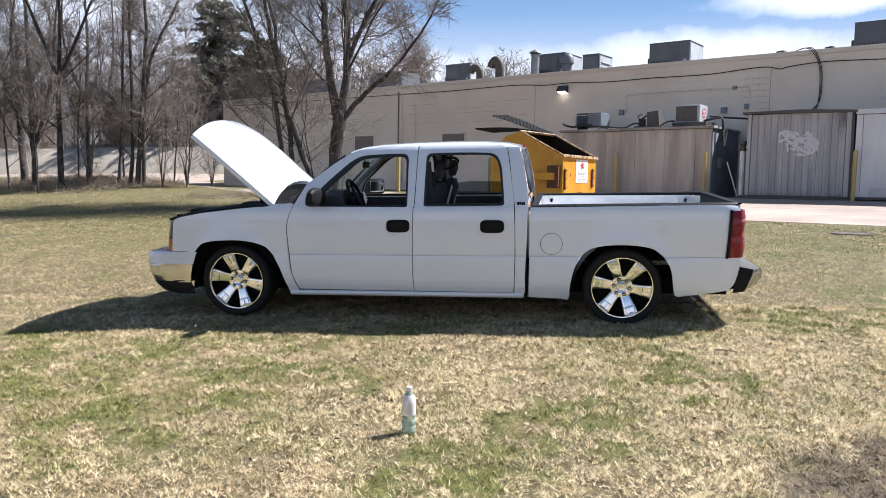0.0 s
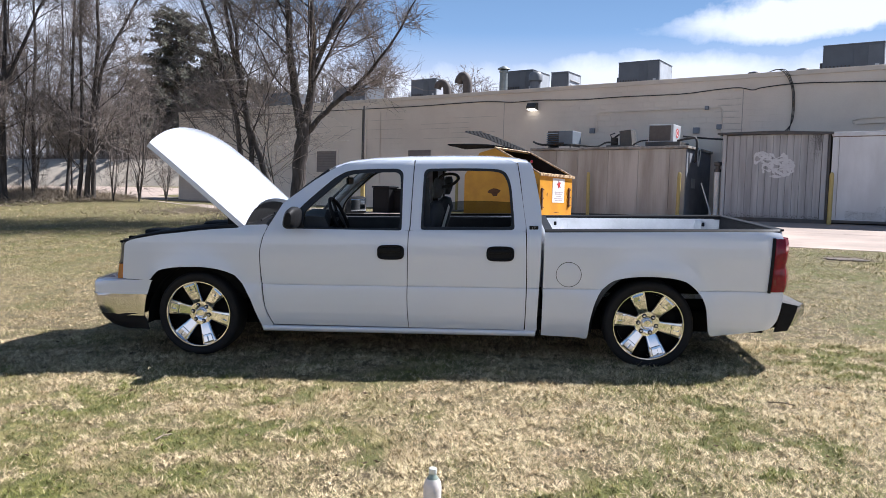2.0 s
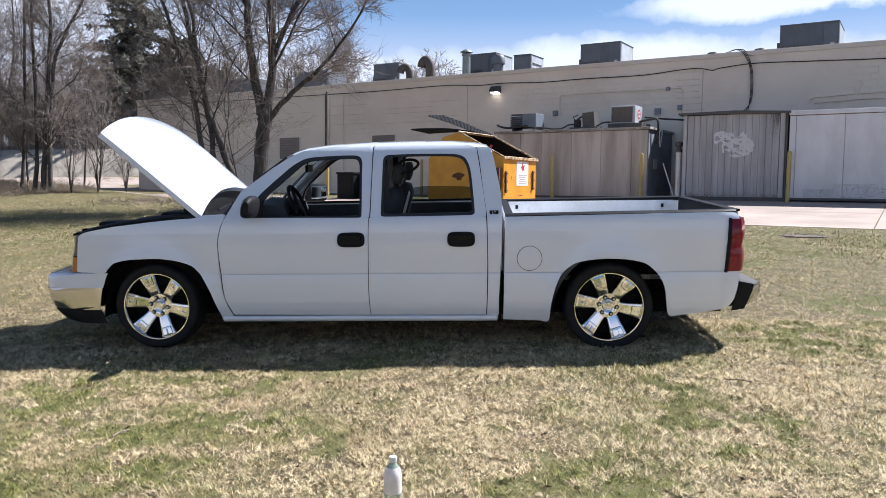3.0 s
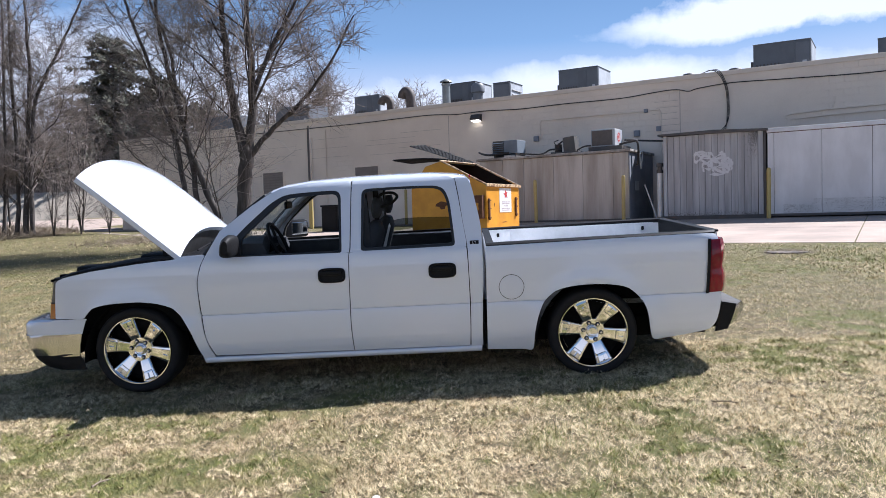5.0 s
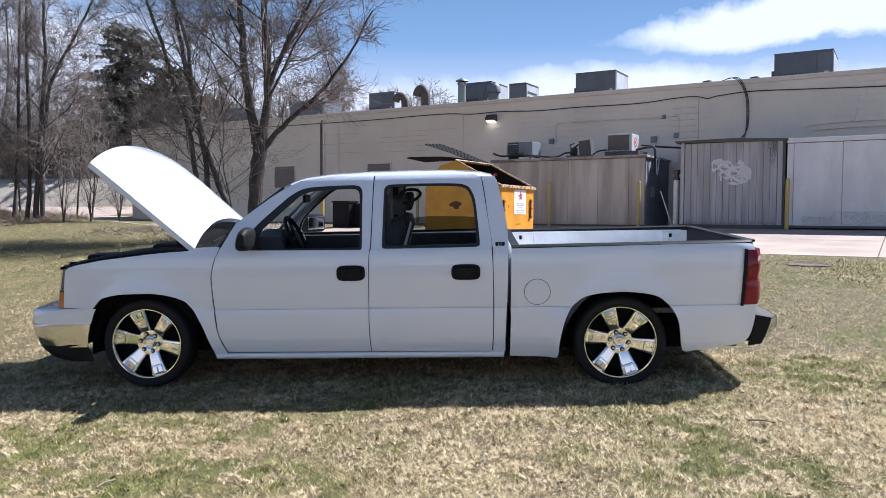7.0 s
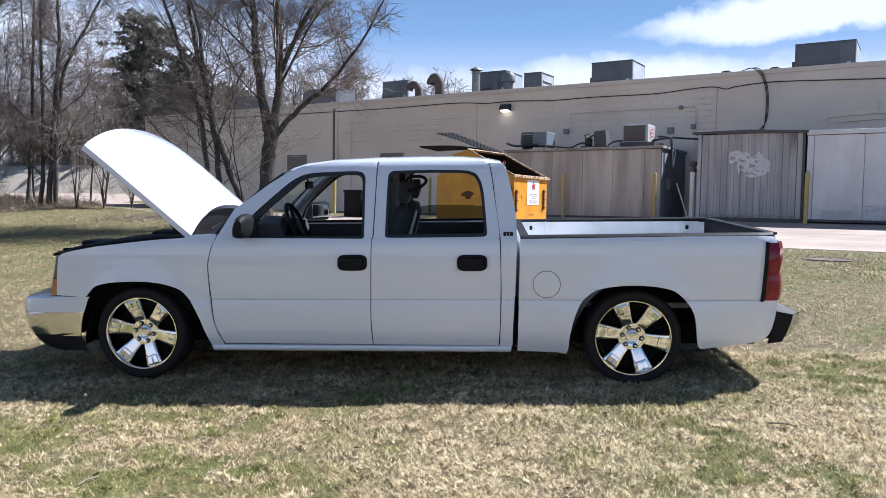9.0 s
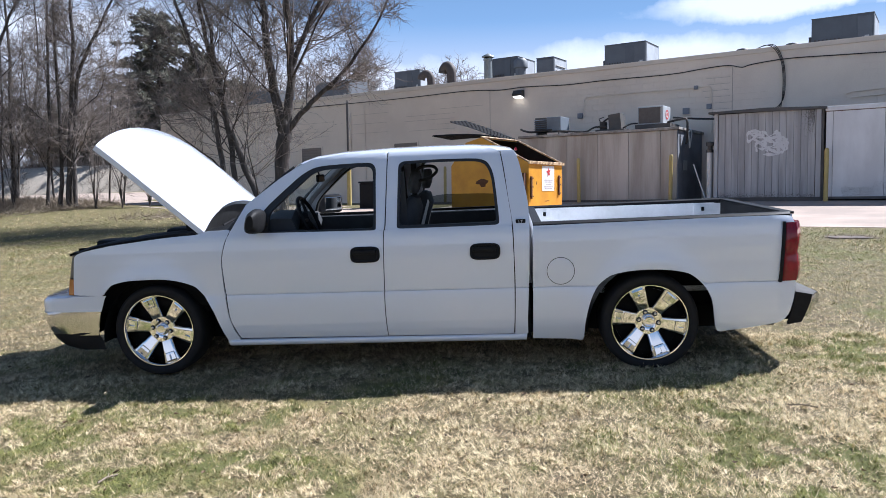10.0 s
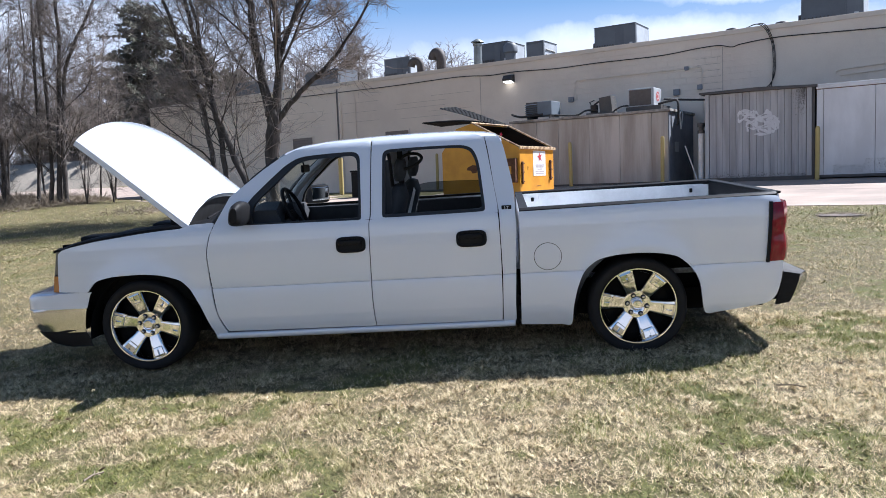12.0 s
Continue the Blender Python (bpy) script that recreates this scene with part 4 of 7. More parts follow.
# roof, windscreen, back glass
ROOF_X = [(1.085, 1.560, 0.165), (1.15, 1.600, 0.18), (1.25, 1.632, 0.195), (1.435, 1.652, 0.20), (1.75, 1.664, 0.205), (2.10, 1.668, 0.205), (2.40, 1.664, 0.205), (2.60, 1.648, 0.20), (2.69, 1.628, 0.195), (2.735, 1.585, 0.19)]
rows = []
for x, z, y in ROOF_X:
    row = []
    for k in range(25):
        v = -1 + 2 * k / 24
        row.append((x - 0.10 * (1 - v * v) * max(0, 1 - (x - 1.085) / 0.4), YC + (YC - y) * math.copysign(abs(v) ** 0.9, v), z + (0.024 - 0.012 * max(0, 1 - (x - 1.085) / 0.35)) * (1 - abs(v) ** 3.0) - (0.02 if abs(v) > 0.99 else 0)))
    rows.append(row)
bm = blank()
surface(bm, rows)
part("roof", bm, PAINT, truck, smooth=50)
bm = blank()
surface(bm, [[(x, YC + (YC - y - 0.03) * v, z - 0.035) for v in (-1, -0.5, 0, 0.5, 1)] for x, z, y in ROOF_X[1:-1]])
part("headliner", bm, LINING_LIGHT, truck, "grey headliner", smooth=True)
# clearance lamp seen at the back edge of the roof
bm = blank()
box(bm, 2.725, 2.745, YC - 0.12, YC + 0.12, 1.625, 1.65, 0.006)
part("brake_lamp", bm, RED_LENS, truck, "red high-level brake lamp")
rows = []
for j in range(9):
    f = j / 8
    z = 1.105 + 0.47 * f
    x = 0.60 + 0.49 * f ** 0.93
    row = []
    for k in range(17):
        v = -1 + 2 * k / 16
        row.append((x - 0.17 * (1 - v * v) * (1 - 0.42 * f), YC + (YC - (0.03 + 0.14 * f)) * v, z + 0.01 * (1 - v * v)))
    rows.append(row)
bm = blank()
vs = surface(bm, rows)
glass = part("windscreen", bm, GLASS, truck, "clear curved windscreen", smooth=True)
if glass.data.polygons[0].normal.x < 0:
    glass.data.flip_normals()
glass.visible_shadow = False
for far in (False, True):
    bm = blank()
    k = -1 if not far else 0
    tube(bm, [(x, across(y, far), z) for x, y, z in ((0.590, 0.03, 1.115), (0.735, 0.075, 1.285), (0.90, 0.12, 1.43), (1.085, 0.165, 1.565))], [0.016, 0.014, 0.014, 0.014], 8)
    part("windscreen_trim", bm, SEAL, glass, "black windscreen edge")
    bm = blank()
    tube(bm, [(x, across(y, far), z) for x, y, z in ((0.66, 0.10, 1.08), (0.80, 0.13, 1.27), (0.95, 0.16, 1.42), (1.14, 0.21, 1.57))], 0.035, 8)
    part("pillar_lining", bm, LINING_LIGHT, truck, "grey pillar lining")
bm = blank()
rows = [[(2.795 - 0.13 * f ** 1.3, YC + (YC - 0.05 - 0.17 * f) * v, 1.10 + 0.50 * f) for v in (-1, -0.9, 0.9, 1)] for f in (0, 0.1, 0.85, 1)]
vs = [[bm.verts.new(p) for p in row] for row in rows]
for j in range(3):
    for k in range(3):
        if (j, k) != (1, 1):
            bm.faces.new((vs[j][k], vs[j][k + 1], vs[j + 1][k + 1], vs[j + 1][k]))
box(bm, 2.70, 2.78, 0.02, 1.79, 0.30, 1.10)
part("cab_back", bm, PAINT, truck)
bm = blank()
surface(bm, [[(2.785 - 0.13 * f ** 1.3, YC + (YC - 0.05 - 0.17 * f) * v, 1.10 + 0.50 * f) for v in (-0.91, 0.91)] for f in (0.09, 0.5, 0.86)])
g2 = part("back_glass", bm, TINTED, truck, "tinted back window")
g2.visible_shadow = False
# far rear door glass, wound half down
bm = blank()
sheet(bm, [(1.86, 1.10), (2.60, 1.10)], [(1.865, 1.19), (1.95, 1.235), (2.10, 1.25), (2.40, 1.245), (2.575, 1.235)], 12, 2, True, 0.03)
part("window_glass", bm, TINTED, rear_door, "half-lowered tinted window")

# cowl and wipers, engine bay
bm = blank()
rows = []
for j, (x, z) in enumerate(((0.34, 1.075), (0.44, 1.098), (0.60, 1.108), (0.66, 1.09))):
    rows.append([(x - 0.13 * (1 - v * v) * (0.3 + 0.7 * j / 3), YC + 0.86 * v, z + 0.045 * (1 - v * v)) for v in [k / 8 - 1 for k in range(17)]])
surface(bm, rows)
part("cowl", bm, TRIM, truck, "black plastic cowl below the windscreen", smooth=40)
for y0, y1 in ((0.25, 0.85), (0.80, 1.38)):
    bm = blank()
    tube(bm, [(0.47, y0, 1.145), (0.50, y0 + 0.12, 1.175), (0.545, y1, 1.19)], [0.008, 0.007, 0.005], 6)
    box(bm, 0.53, 0.545, y0 + 0.15, y1 + 0.1, 1.188, 1.204, 0.002)
    part("wiper", bm, TRIM, truck, "black windscreen wiper")
bm = blank()
box(bm, -0.62, 0.50, 0.09, 0.13, 0.55, 1.015)
box(bm, -0.62, 0.50, 1.68, 1.72, 0.55, 1.015)
box(bm, 0.48, 0.52, 0.1, 1.7, 0.55, 1.09)
box(bm, -0.64, -0.58, 0.1, 1.7, 0.55, 0.97)
box(bm, -0.60, 0.50, 0.13, 1.68, 0.50, 0.54)
part("engine_bay", bm, UNDER, truck, "black engine bay walls")
bm = blank()
tube(bm, smooth_path([(-0.60, 0.075, 0.985), (-0.45, 0.08, 1.028), (-0.2, 0.085, 1.062), (0.1, 0.085, 1.095), (0.36, 0.09, 1.115)], 4), 0.014, 6)
part("bay_seal", bm, SEAL, truck, "black rubber bay seal")
bm = blank()
box(bm, -0.30, 0.22, 0.62, 1.20, 0.80, 1.02, 0.03)
for k in range(4):
    tube(bm, [(-0.22 + 0.12 * k, 0.60, 0.98), (-0.22 + 0.12 * k, 0.45, 0.93), (-0.20 + 0.12 * k, 0.40, 0.82)], 0.02, 8)
part("engine", bm, TRIM, truck, "black engine cover and runners", smooth=40)
bm = blank()
box(bm, -0.52, -0.18, 0.16, 0.38, 0.72, 1.065, 0.02)
part("battery", bm, TRIM, truck, "black battery")
bm = blank()
box(bm, 0.02, 0.40, 0.14, 0.34, 0.85, 1.10, 0.03)
part("fuse_box", bm, TRIM, truck, "black fuse box")
bm = blank()
box(bm, -0.50, -0.05, 1.30, 1.62, 0.75, 1.05, 0.04)
part("air_box", bm, TRIM, truck, "black air cleaner box")
bm = blank()
tube(bm, smooth_path([(-0.56, 0.13, 1.00), (-0.3, 0.15, 1.05), (-0.02, 0.15, 1.085), (0.2, 0.20, 1.10), (0.3, 0.3, 1.06)], 5), 0.02, 8)
tube(bm, smooth_path([(-0.5, 0.5, 1.0), (-0.2, 0.42, 1.06), (0.1, 0.45, 1.07), (0.36, 0.6, 1.08)], 5), 0.025, 8)
part("hose", bm, SEAL, truck, "black hoses", smooth=True)

# hood, swung up on its rear hinges
HINGE, OPEN = Vector((0.403, 0, 1.113)), radians(40.8)


def hood_point(s, v, drop=0.0):
    length = 1.035 + 0.135 * (1 - v * v)
    back = 0.16 * (1 - v * v)
    l = back + s * (length - back)
    h = 0.135 * (1 - abs(v) ** 2.2) * (0.55 + 0.45 * min(1, s * 2.0)) + 0.014 - 0.012 * max(0, (abs(v) - 0.95) / 0.05) ** 2
    bulge = 1 / (1 + math.exp((abs(v) - 0.50) / 0.018))
    h += 0.020 * bulge * min(1.0, 1.6 * (1 - s)) - 0.006 * math.exp(-((abs(v) - 0.56) / 0.03) ** 2) * min(1.0, 2.2 * (1 - s))
    n = max(0, (s - 0.70) / 0.30)
    h -= (0.004 + 0.05 * (1 - v * v)) * n ** 1.9
    h -= drop
    wide = 0.875 - 0.01 * s
    x, z = -l, h
    c, sn = math.cos(OPEN), math.sin(OPEN)
    return (HINGE.x + x * c + z * sn, YC + wide * v, HINGE.z - x * sn + z * c)


bm = blank()
VS = [-1, -0.985, -0.96, -0.93] + [-0.88 + 1.76 * k / 88 for k in range(89)] + [0.93, 0.96, 0.985, 1]
SS = [k / 26 for k in range(27)]
top = surface(bm, [[hood_point(s, v) for v in VS] for s in SS])
low = surface(bm, [[hood_point(s, v, 0.040) for v in VS] for s in SS])
rim_t = top[0] + [r[-1] for r in top[1:]] + top[-1][-2::-1] + [r[0] for r in top[-2:0:-1]]
rim_l = low[0] + [r[-1] for r in low[1:]] + low[-1][-2::-1] + [r[0] for r in low[-2:0:-1]]
for k in range(len(rim_t)):
    bm.faces.new((rim_t[k], rim_t[(k + 1) % len(rim_t)], rim_l[(k + 1) % len(rim_t)], rim_l[k]))
hood = part("hood", bm, PAINT, truck, "white hood panel propped wide open", smooth=50)
bm = blank()
surface(bm, [[hood_point(s, v, 0.060) for v in (-0.9, -0.45, 0, 0.45, 0.9)] for s in (0.06, 0.3, 0.6, 0.9)])
slab(bm, (0, 0, -0.02))
part("hood_liner", bm, LINING, hood, "dark sound-deadening pad")
bm = blank()
edge_v = [-0.9 + 0.15 * k for k in range(13)]
surface(bm, [[hood_point(0.03, v, 0.03) for v in edge_v], [(0.34 - 0.10 * (1 - v * v), YC + 0.86 * v, 1.06 + 0.03 * (1 - v * v)) for v in edge_v]])
slab(bm, (-0.012, 0, 0))
part("hood_seal", bm, SEAL, hood, "black seal under the back edge of the hood")
for y in (0.19, 1.62):
    bm = blank()
    prism(bm, [(0.15, y, 1.03), (0.31, y, 1.03), (0.27, y, 1.11), (0.235, y, 1.19), (0.20, y, 1.19), (0.20, y, 1.10)], (0, 0.03, 0))
    part("hood_hinge", bm, TRIM, truck, "black hood hinge arm")

# front bumper, grille, valance
def bumper(name, xs, mat, label=""):
    """A wrapped bar: rows of (z, set-back, end x)."""
    rows = []
    for z, back, end in xs:
        row = []
        for k in range(33):
            v = -1 + 2 * k / 32
            nose = -1.02 + 0.26 * abs(v) ** 3.2 + back
            y = YC + 0.93 * math.sin(v * math.pi / 2) ** 1 if abs(v) < 1 else YC + 0.93 * v
            row.append((nose, y, z))
        row = [(end, YC - 0.945, z)] + [(-0.70 + back * 0.6, YC - 0.94, z)] + row[1:-1] + [(-0.70 + back * 0.6, YC + 0.94, z), (end, YC + 0.945, z)]
        rows.append(row)
    bm = blank()
    surface(bm, rows)
    slab(bm, (0.012, 0, 0))
    return part(name, bm, mat, truck, label, smooth=45)


bumper("front_bumper", [(0.664, 0.26, -0.375), (0.662, 0.12, -0.375), (0.652, 0.03, -0.385), (0.63, 0.004, -0.395), (0.60, 0.0, -0.405), (0.545, 0.0, -0.425)], PAINT, "white painted upper bumper")
bumper("bumper_chrome", [(0.545, 0.004, -0.425), (0.54, -0.006, -0.43), (0.50, 0.0, -0.44), (0.455, 0.012, -0.45), (0.40, 0.03, -0.455), (0.365, 0.06, -0.46)], CHROME_DULL, "chrome lower bumper band")
bumper("valance", [(0.385, 0.05, -0.455), (0.36, 0.055, -0.45), (0.33, 0.08, -0.43), (0.28, 0.14, -0.42), (0.255, 0.22, -0.41)], TRIM, "black plastic air dam")
bm = blank()
for k in range(9):
    box(bm, -0.80, -0.77, 0.36, 1.45, 0.70 + 0.03 * k, 0.712 + 0.03 * k)
box(bm, -0.83, -0.78, 0.36, 1.45, 0.80, 0.86, 0.006)
box(bm, -0.74, -0.72, 0.36, 1.45, 0.66, 0.97)
part("grille", bm, TRIM, truck, "black grille with bar")
bm = blank()
rows = [[(x, YC + (YC - 0.06 - e) * math.sin(v * math.pi / 2), z) for v in [k / 8 - 1 for k in range(17)]] for x, z, e in ((-0.60, 0.985, 0.0), (-0.66, 0.985, 0.0), (-0.70, 0.975, 0.03), (-0.70, 0.955, 0.03))]
surface(bm, rows)
part("header_panel", bm, TRIM, truck, "dark header panel over the grille", smooth=40)

# rear bumper and tailgate
def rear_bar(rows3, mat, name, label=""):
    rows = []
    for x, z, w in rows3:
        rows.append([(x - 0.15 * max(0, (abs(v) - 0.8) / 0.2) ** 1.6, YC + w * v, z) for v in (-1, -0.93, -0.8, -0.4, 0, 0.4, 0.8, 0.93, 1)])
    bm = blank()
    surface(bm, rows)
    return part(name, bm, mat, truck, label, smooth=45)


bar = rear_bar([(4.64, 0.575, 0.86), (4.70, 0.572, 0.90), (4.86, 0.525, 0.90)], STEP, "rear_bumper_pad", "grey ribbed step pad on the rear bumper")
rear_bar([(4.865, 0.525, 0.905), (4.87, 0.50, 0.91), (4.865, 0.45, 0.91), (4.82, 0.37, 0.90), (4.78, 0.345, 0.89)], CHROME_DULL, "rear_bumper", "chrome rear bumper face")
for y0 in (-0.005, 1.795):
    bm = blank()
    prism(bm, [(4.59, y0, 0.33), (4.62, y0, 0.44), (4.645, y0, 0.562), (4.755, y0, 0.540), (4.745, y0, 0.49), (4.715, y0, 0.41), (4.685, y0, 0.345)], (0, 0.02, 0))
    part("bumper_end", bm, TRIM, truck, "black bumper end cap")
bm = blank()
box(bm, 4.60, 4.655, 0.10, 1.71, 0.575, 1.10, 0.012)
box(bm, 4.60, 4.63, 0.03, 1.78, 0.50, 1.08)
gate = part("tailgate", bm, PAINT, truck)
bm = blank()
box(bm, 4.585, 4.66, 0.085, 1.725, 1.10, 1.118, 0.006)
box(bm, 4.588, 4.60, 0.10, 1.71, 0.62, 1.10)
part("tailgate_liner", bm, TRIM, gate, "black tailgate liner and cap")
bm = blank()
box(bm, 2.84, 2.88, 0.06, 1.75, 0.50, 1.085)
box(bm, 2.85, 4.60, 0.36, 1.45, 0.52, 0.56)
part("bed_floor", bm, PAINT_IN, truck)
bm = blank()
box(bm, 2.835, 2.90, 0.05, 1.76, 1.085, 1.10, 0.005)
part("bulkhead_cap", bm, TRIM, truck)

# dark shuts in the door pillars
for far in (False, True):
    for foot, head in ((1.752, 1.772), (2.655, 2.585)):
        bm = blank()
        prism(bm, [(foot, across(0.014, far), 1.08), (foot + 0.05, across(0.014, far), 1.08), (head + 0.05, across(0.200, far), 1.60), (head, across(0.200, far), 1.60)], (0, -0.012 if far else 0.012, 0))
        part("pillar_shut", bm, SEAL, truck)

# underbody and wheel housings
bm = blank()
box(bm, -0.55, 4.60, 0.30, 1.51, 0.26, 0.42)
box(bm, 0.56, 2.76, 0.10, 1.71, 0.28, 0.36)
box(bm, 4.16, 4.62, 0.03, 1.78, 0.36, 0.50)
box(bm, 2.88, 3.17, 0.0, 0.36, 0.51, 0.55)
box(bm, 2.88, 3.17, 1.45, 1.81, 0.51, 0.55)
box(bm, 4.19, 4.60, 0.0, 0.36, 0.51, 0.55)
box(bm, 4.19, 4.60, 1.45, 1.81, 0.51, 0.55)
box(bm, 2.70, 3.13, 0.04, 0.30, 0.30, 0.36)
box(bm, 2.70, 3.13, 1.51, 1.77, 0.30, 0.36)
box(bm, 4.60, 4.76, 0.10, 1.71, 0.43, 0.50)
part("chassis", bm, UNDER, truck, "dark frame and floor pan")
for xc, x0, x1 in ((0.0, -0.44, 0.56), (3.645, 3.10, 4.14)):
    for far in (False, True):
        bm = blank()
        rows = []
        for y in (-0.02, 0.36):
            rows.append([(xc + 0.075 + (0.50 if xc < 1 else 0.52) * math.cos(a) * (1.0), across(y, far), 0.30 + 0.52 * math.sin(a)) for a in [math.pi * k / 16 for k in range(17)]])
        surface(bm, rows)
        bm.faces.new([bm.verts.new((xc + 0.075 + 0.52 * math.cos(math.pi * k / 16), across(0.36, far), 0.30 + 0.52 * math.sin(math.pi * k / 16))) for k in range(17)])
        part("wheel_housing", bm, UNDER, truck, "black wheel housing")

# wheels: chrome, six broad spokes
def wheel(xc, y, far, turn):
    m = Matrix.Translation((xc, across(y, far), 0.379 if xc < 1 else 0.361)) @ Matrix.Rotation(math.pi if far else 0, 4, "Z") @ Matrix.Diagonal((0.974, 1, 0.974, 1))
    bm = blank()
    lathe(bm, [(0.280, 0.014), (0.282, 0.0), (0.279, -0.008), (0.272, -0.007), (0.266, 0.004), (0.263, 0.022), (0.252, 0.05), (0.240, 0.10), (0.236, 0.17), (0.254, 0.20)], 72)
    hub = part("wheel", bm, CHROME, truck, "chrome wheel with six broad spokes", smooth=40, at=m)
    bm = blank()
    lathe(bm, [(0.276, 0.012), (0.283, 0.0), (0.292, -0.010), (0.306, -0.017), (0.322, -0.019), (0.337, -0.015), (0.346, -0.006), (0.352, 0.006), (0.3575, 0.03), (0.3595, 0.06), (0.3595, 0.19), (0.350, 0.225), (0.330, 0.245), (0.28, 0.24), (0.25, 0.21)], 84)
    tyre = part("tyre", bm, RUBBER, hub, "low-profile black tyre", smooth=40)
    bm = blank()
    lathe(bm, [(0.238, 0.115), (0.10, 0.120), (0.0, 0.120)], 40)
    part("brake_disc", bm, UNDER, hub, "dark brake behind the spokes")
    bm = blank()
    lathe(bm, [(0.0, 0.052), (0.044, 0.052), (0.050, 0.048), (0.088, 0.046), (0.100, 0.047), (0.110, 0.058), (0.112, 0.09)], 48)
    part("hub_face", bm, CHROME, hub, smooth=40)
    bm = blank()
    lathe(bm, [(0.0, 0.032), (0.028, 0.033), (0.034, 0.031), (0.040, 0.034), (0.043, 0.042), (0.044, 0.055)], 32)
    part("center_cap", bm, CHROME, hub, "round chrome cap", smooth=40)
    for k in range(6):
        rot = Matrix.Rotation(turn + k * math.pi / 3, 4, "Y")
        bm = blank()
        rows = []
        # radius, half width, set-back, height of the stepped pad, half width and depth of the slot in it
        for r, wd, d, pad, slot, deep in ((q0, q1 * 1.14, *q2) for q0, q1, *q2 in ((0.086, 0.036, 0.052, 0.0, 0.004, 0.0), (0.094, 0.039, 0.046, 0.0, 0.004, 0.0), (0.125, 0.041, 0.038, 0.0, 0.004, 0.0), (0.165, 0.045, 0.029, 0.0, 0.004, 0.0), (0.186, 0.048, 0.0245, 0.0, 0.004, 0.0), (0.190, 0.048, 0.024, 0.006, 0.004, 0.0),
                                          (0.206, 0.050, 0.0205, 0.007, 0.004, 0.0), (0.209, 0.051, 0.020, 0.007, 0.0065, 0.016), (0.245, 0.055, 0.0135, 0.007, 0.0065, 0.016), (0.248, 0.056, 0.013, 0.007, 0.005, 0.0), (0.256, 0.057, 0.012, 0.004, 0.004, 0.0), (0.266, 0.059, 0.012, 0.0, 0.004, 0.0))):
            q = wd * 0.62
            half_row = [(wd + 0.007, d + 0.06), (wd, d + 0.010), (wd - 0.006, d + 0.002), (q + 0.003, d), (q, d - pad), (slot + 0.001, d - pad), (slot, d - pad + deep)]
            rows.append([(-x_, y_, r) for x_, y_ in half_row] + [(x_, y_, r) for x_, y_ in half_row[::-1]])
        surface(bm, rows)
        bm.transform(rot)
        part("spoke", bm, CHROME, hub, smooth=22)
        spot = rot @ Matrix.Translation((0, 0, 0.072))
        bm = blank()
        lathe(bm, [(0.0, 0.0445), (0.0185, 0.0445), (0.0195, 0.047)], 16)
        bm.transform(spot)
        part("lug_recess", bm, SEAL, hub, "dark lug recess")
        bm = blank()
        lathe(bm, [(0.0, 0.026), (0.008, 0.027), (0.0118, 0.031), (0.0125, 0.047)], 12)
        bm.transform(spot)
        part("lug_nut", bm, CHROME_DULL, hub, "chrome lug nut", smooth=40)
    return hub


wheel(0.0, 0.012, False, 0.73)
wheel(3.645, 0.012, False, 0.70)
wheel(0.0, 0.012, True, 0.1)
wheel(3.645, 0.012, True, 0.3)

# ---- cabin ----
def seat(x, y, wide, name="front_seat"):
    bm = blank()
    box(bm, x, x + 0.50, y - wide, y + wide, 0.62, 0.78, 0.04)
    s = part(name, bm, LINING, truck, "dark grey cloth seat", smooth=40)
    bm = blank()
    rows = []
    for j in range(9):
        f = j / 8
        w = wide * (1.0 - 0.16 * f ** 3) * (0.75 if j == 8 else 1)
        cx, cz = x + 0.46 + 0.20 * f, 0.74 + 0.56 * f
        d = 0.105 * (1 - 0.30 * f) * (0.45 if j == 8 else 1)
        rows.append([(cx + d * math.cos(a) * 1.0, y + w * math.copysign(abs(math.sin(a)) ** 0.5, math.sin(a)), cz - 0.3 * d * math.cos(a)) for a in [2 * math.pi * k / 20 for k in range(20)]])
    vs = surface(bm, rows, True)
    bm.faces.new(vs[-1])
    part("backrest", bm, LINING, s, smooth=50)
    bm = blank()
    rows = []
    for j in range(7):
        f = j / 6
        g = math.sin(math.pi * (0.12 + 0.76 * f)) ** 0.5
        rows.append([(x + 0.655 + 0.02 * f + 0.05 * g * math.cos(a), y + 0.13 * g * math.sin(a), 1.33 + 0.17 * f) for a in [2 * math.pi * k / 16 for k in range(16)]])
    vs = surface(bm, rows, True)
    bm.faces.new(vs[-1])
    bm.faces.new(vs[0])
    part("headrest", bm, LINING, s, smooth=50)
    return s


seat(1.28, 0.47, 0.25)
seat(1.28, 1.34, 0.25)
bm = blank()
box(bm, 2.15, 2.62, 0.16, 1.65, 0.55, 0.72, 0.05)
bench = part("rear_bench", bm, LINING, truck, "dark grey rear bench", smooth=40)
bm = blank()
box(bm, 2.56, 2.68, 0.16, 1.65, 0.70, 1.12, 0.05)
part("backrest", bm, LINING, bench, smooth=40)
bm = blank()
rows = []
for x, z in ((0.66, 1.10), (0.78, 1.165), (0.92, 1.19), (1.05, 1.185), (1.085, 1.10), (1.03, 0.85)):
    rows.append([(x - 0.10 * (1 - v * v) - 0.22 * max(0, v - 0.1), YC + 0.80 * v, z - 0.05 * max(0, v) + (0.040 * math.exp(-((v + 0.5) / 0.22) ** 2) if 0.8 < x else 0)) for v in [k / 12 - 1 for k in range(25)]])
ends = surface(bm, rows)
for c in (0, -1):
    bm.faces.new([row[c] for row in ends])
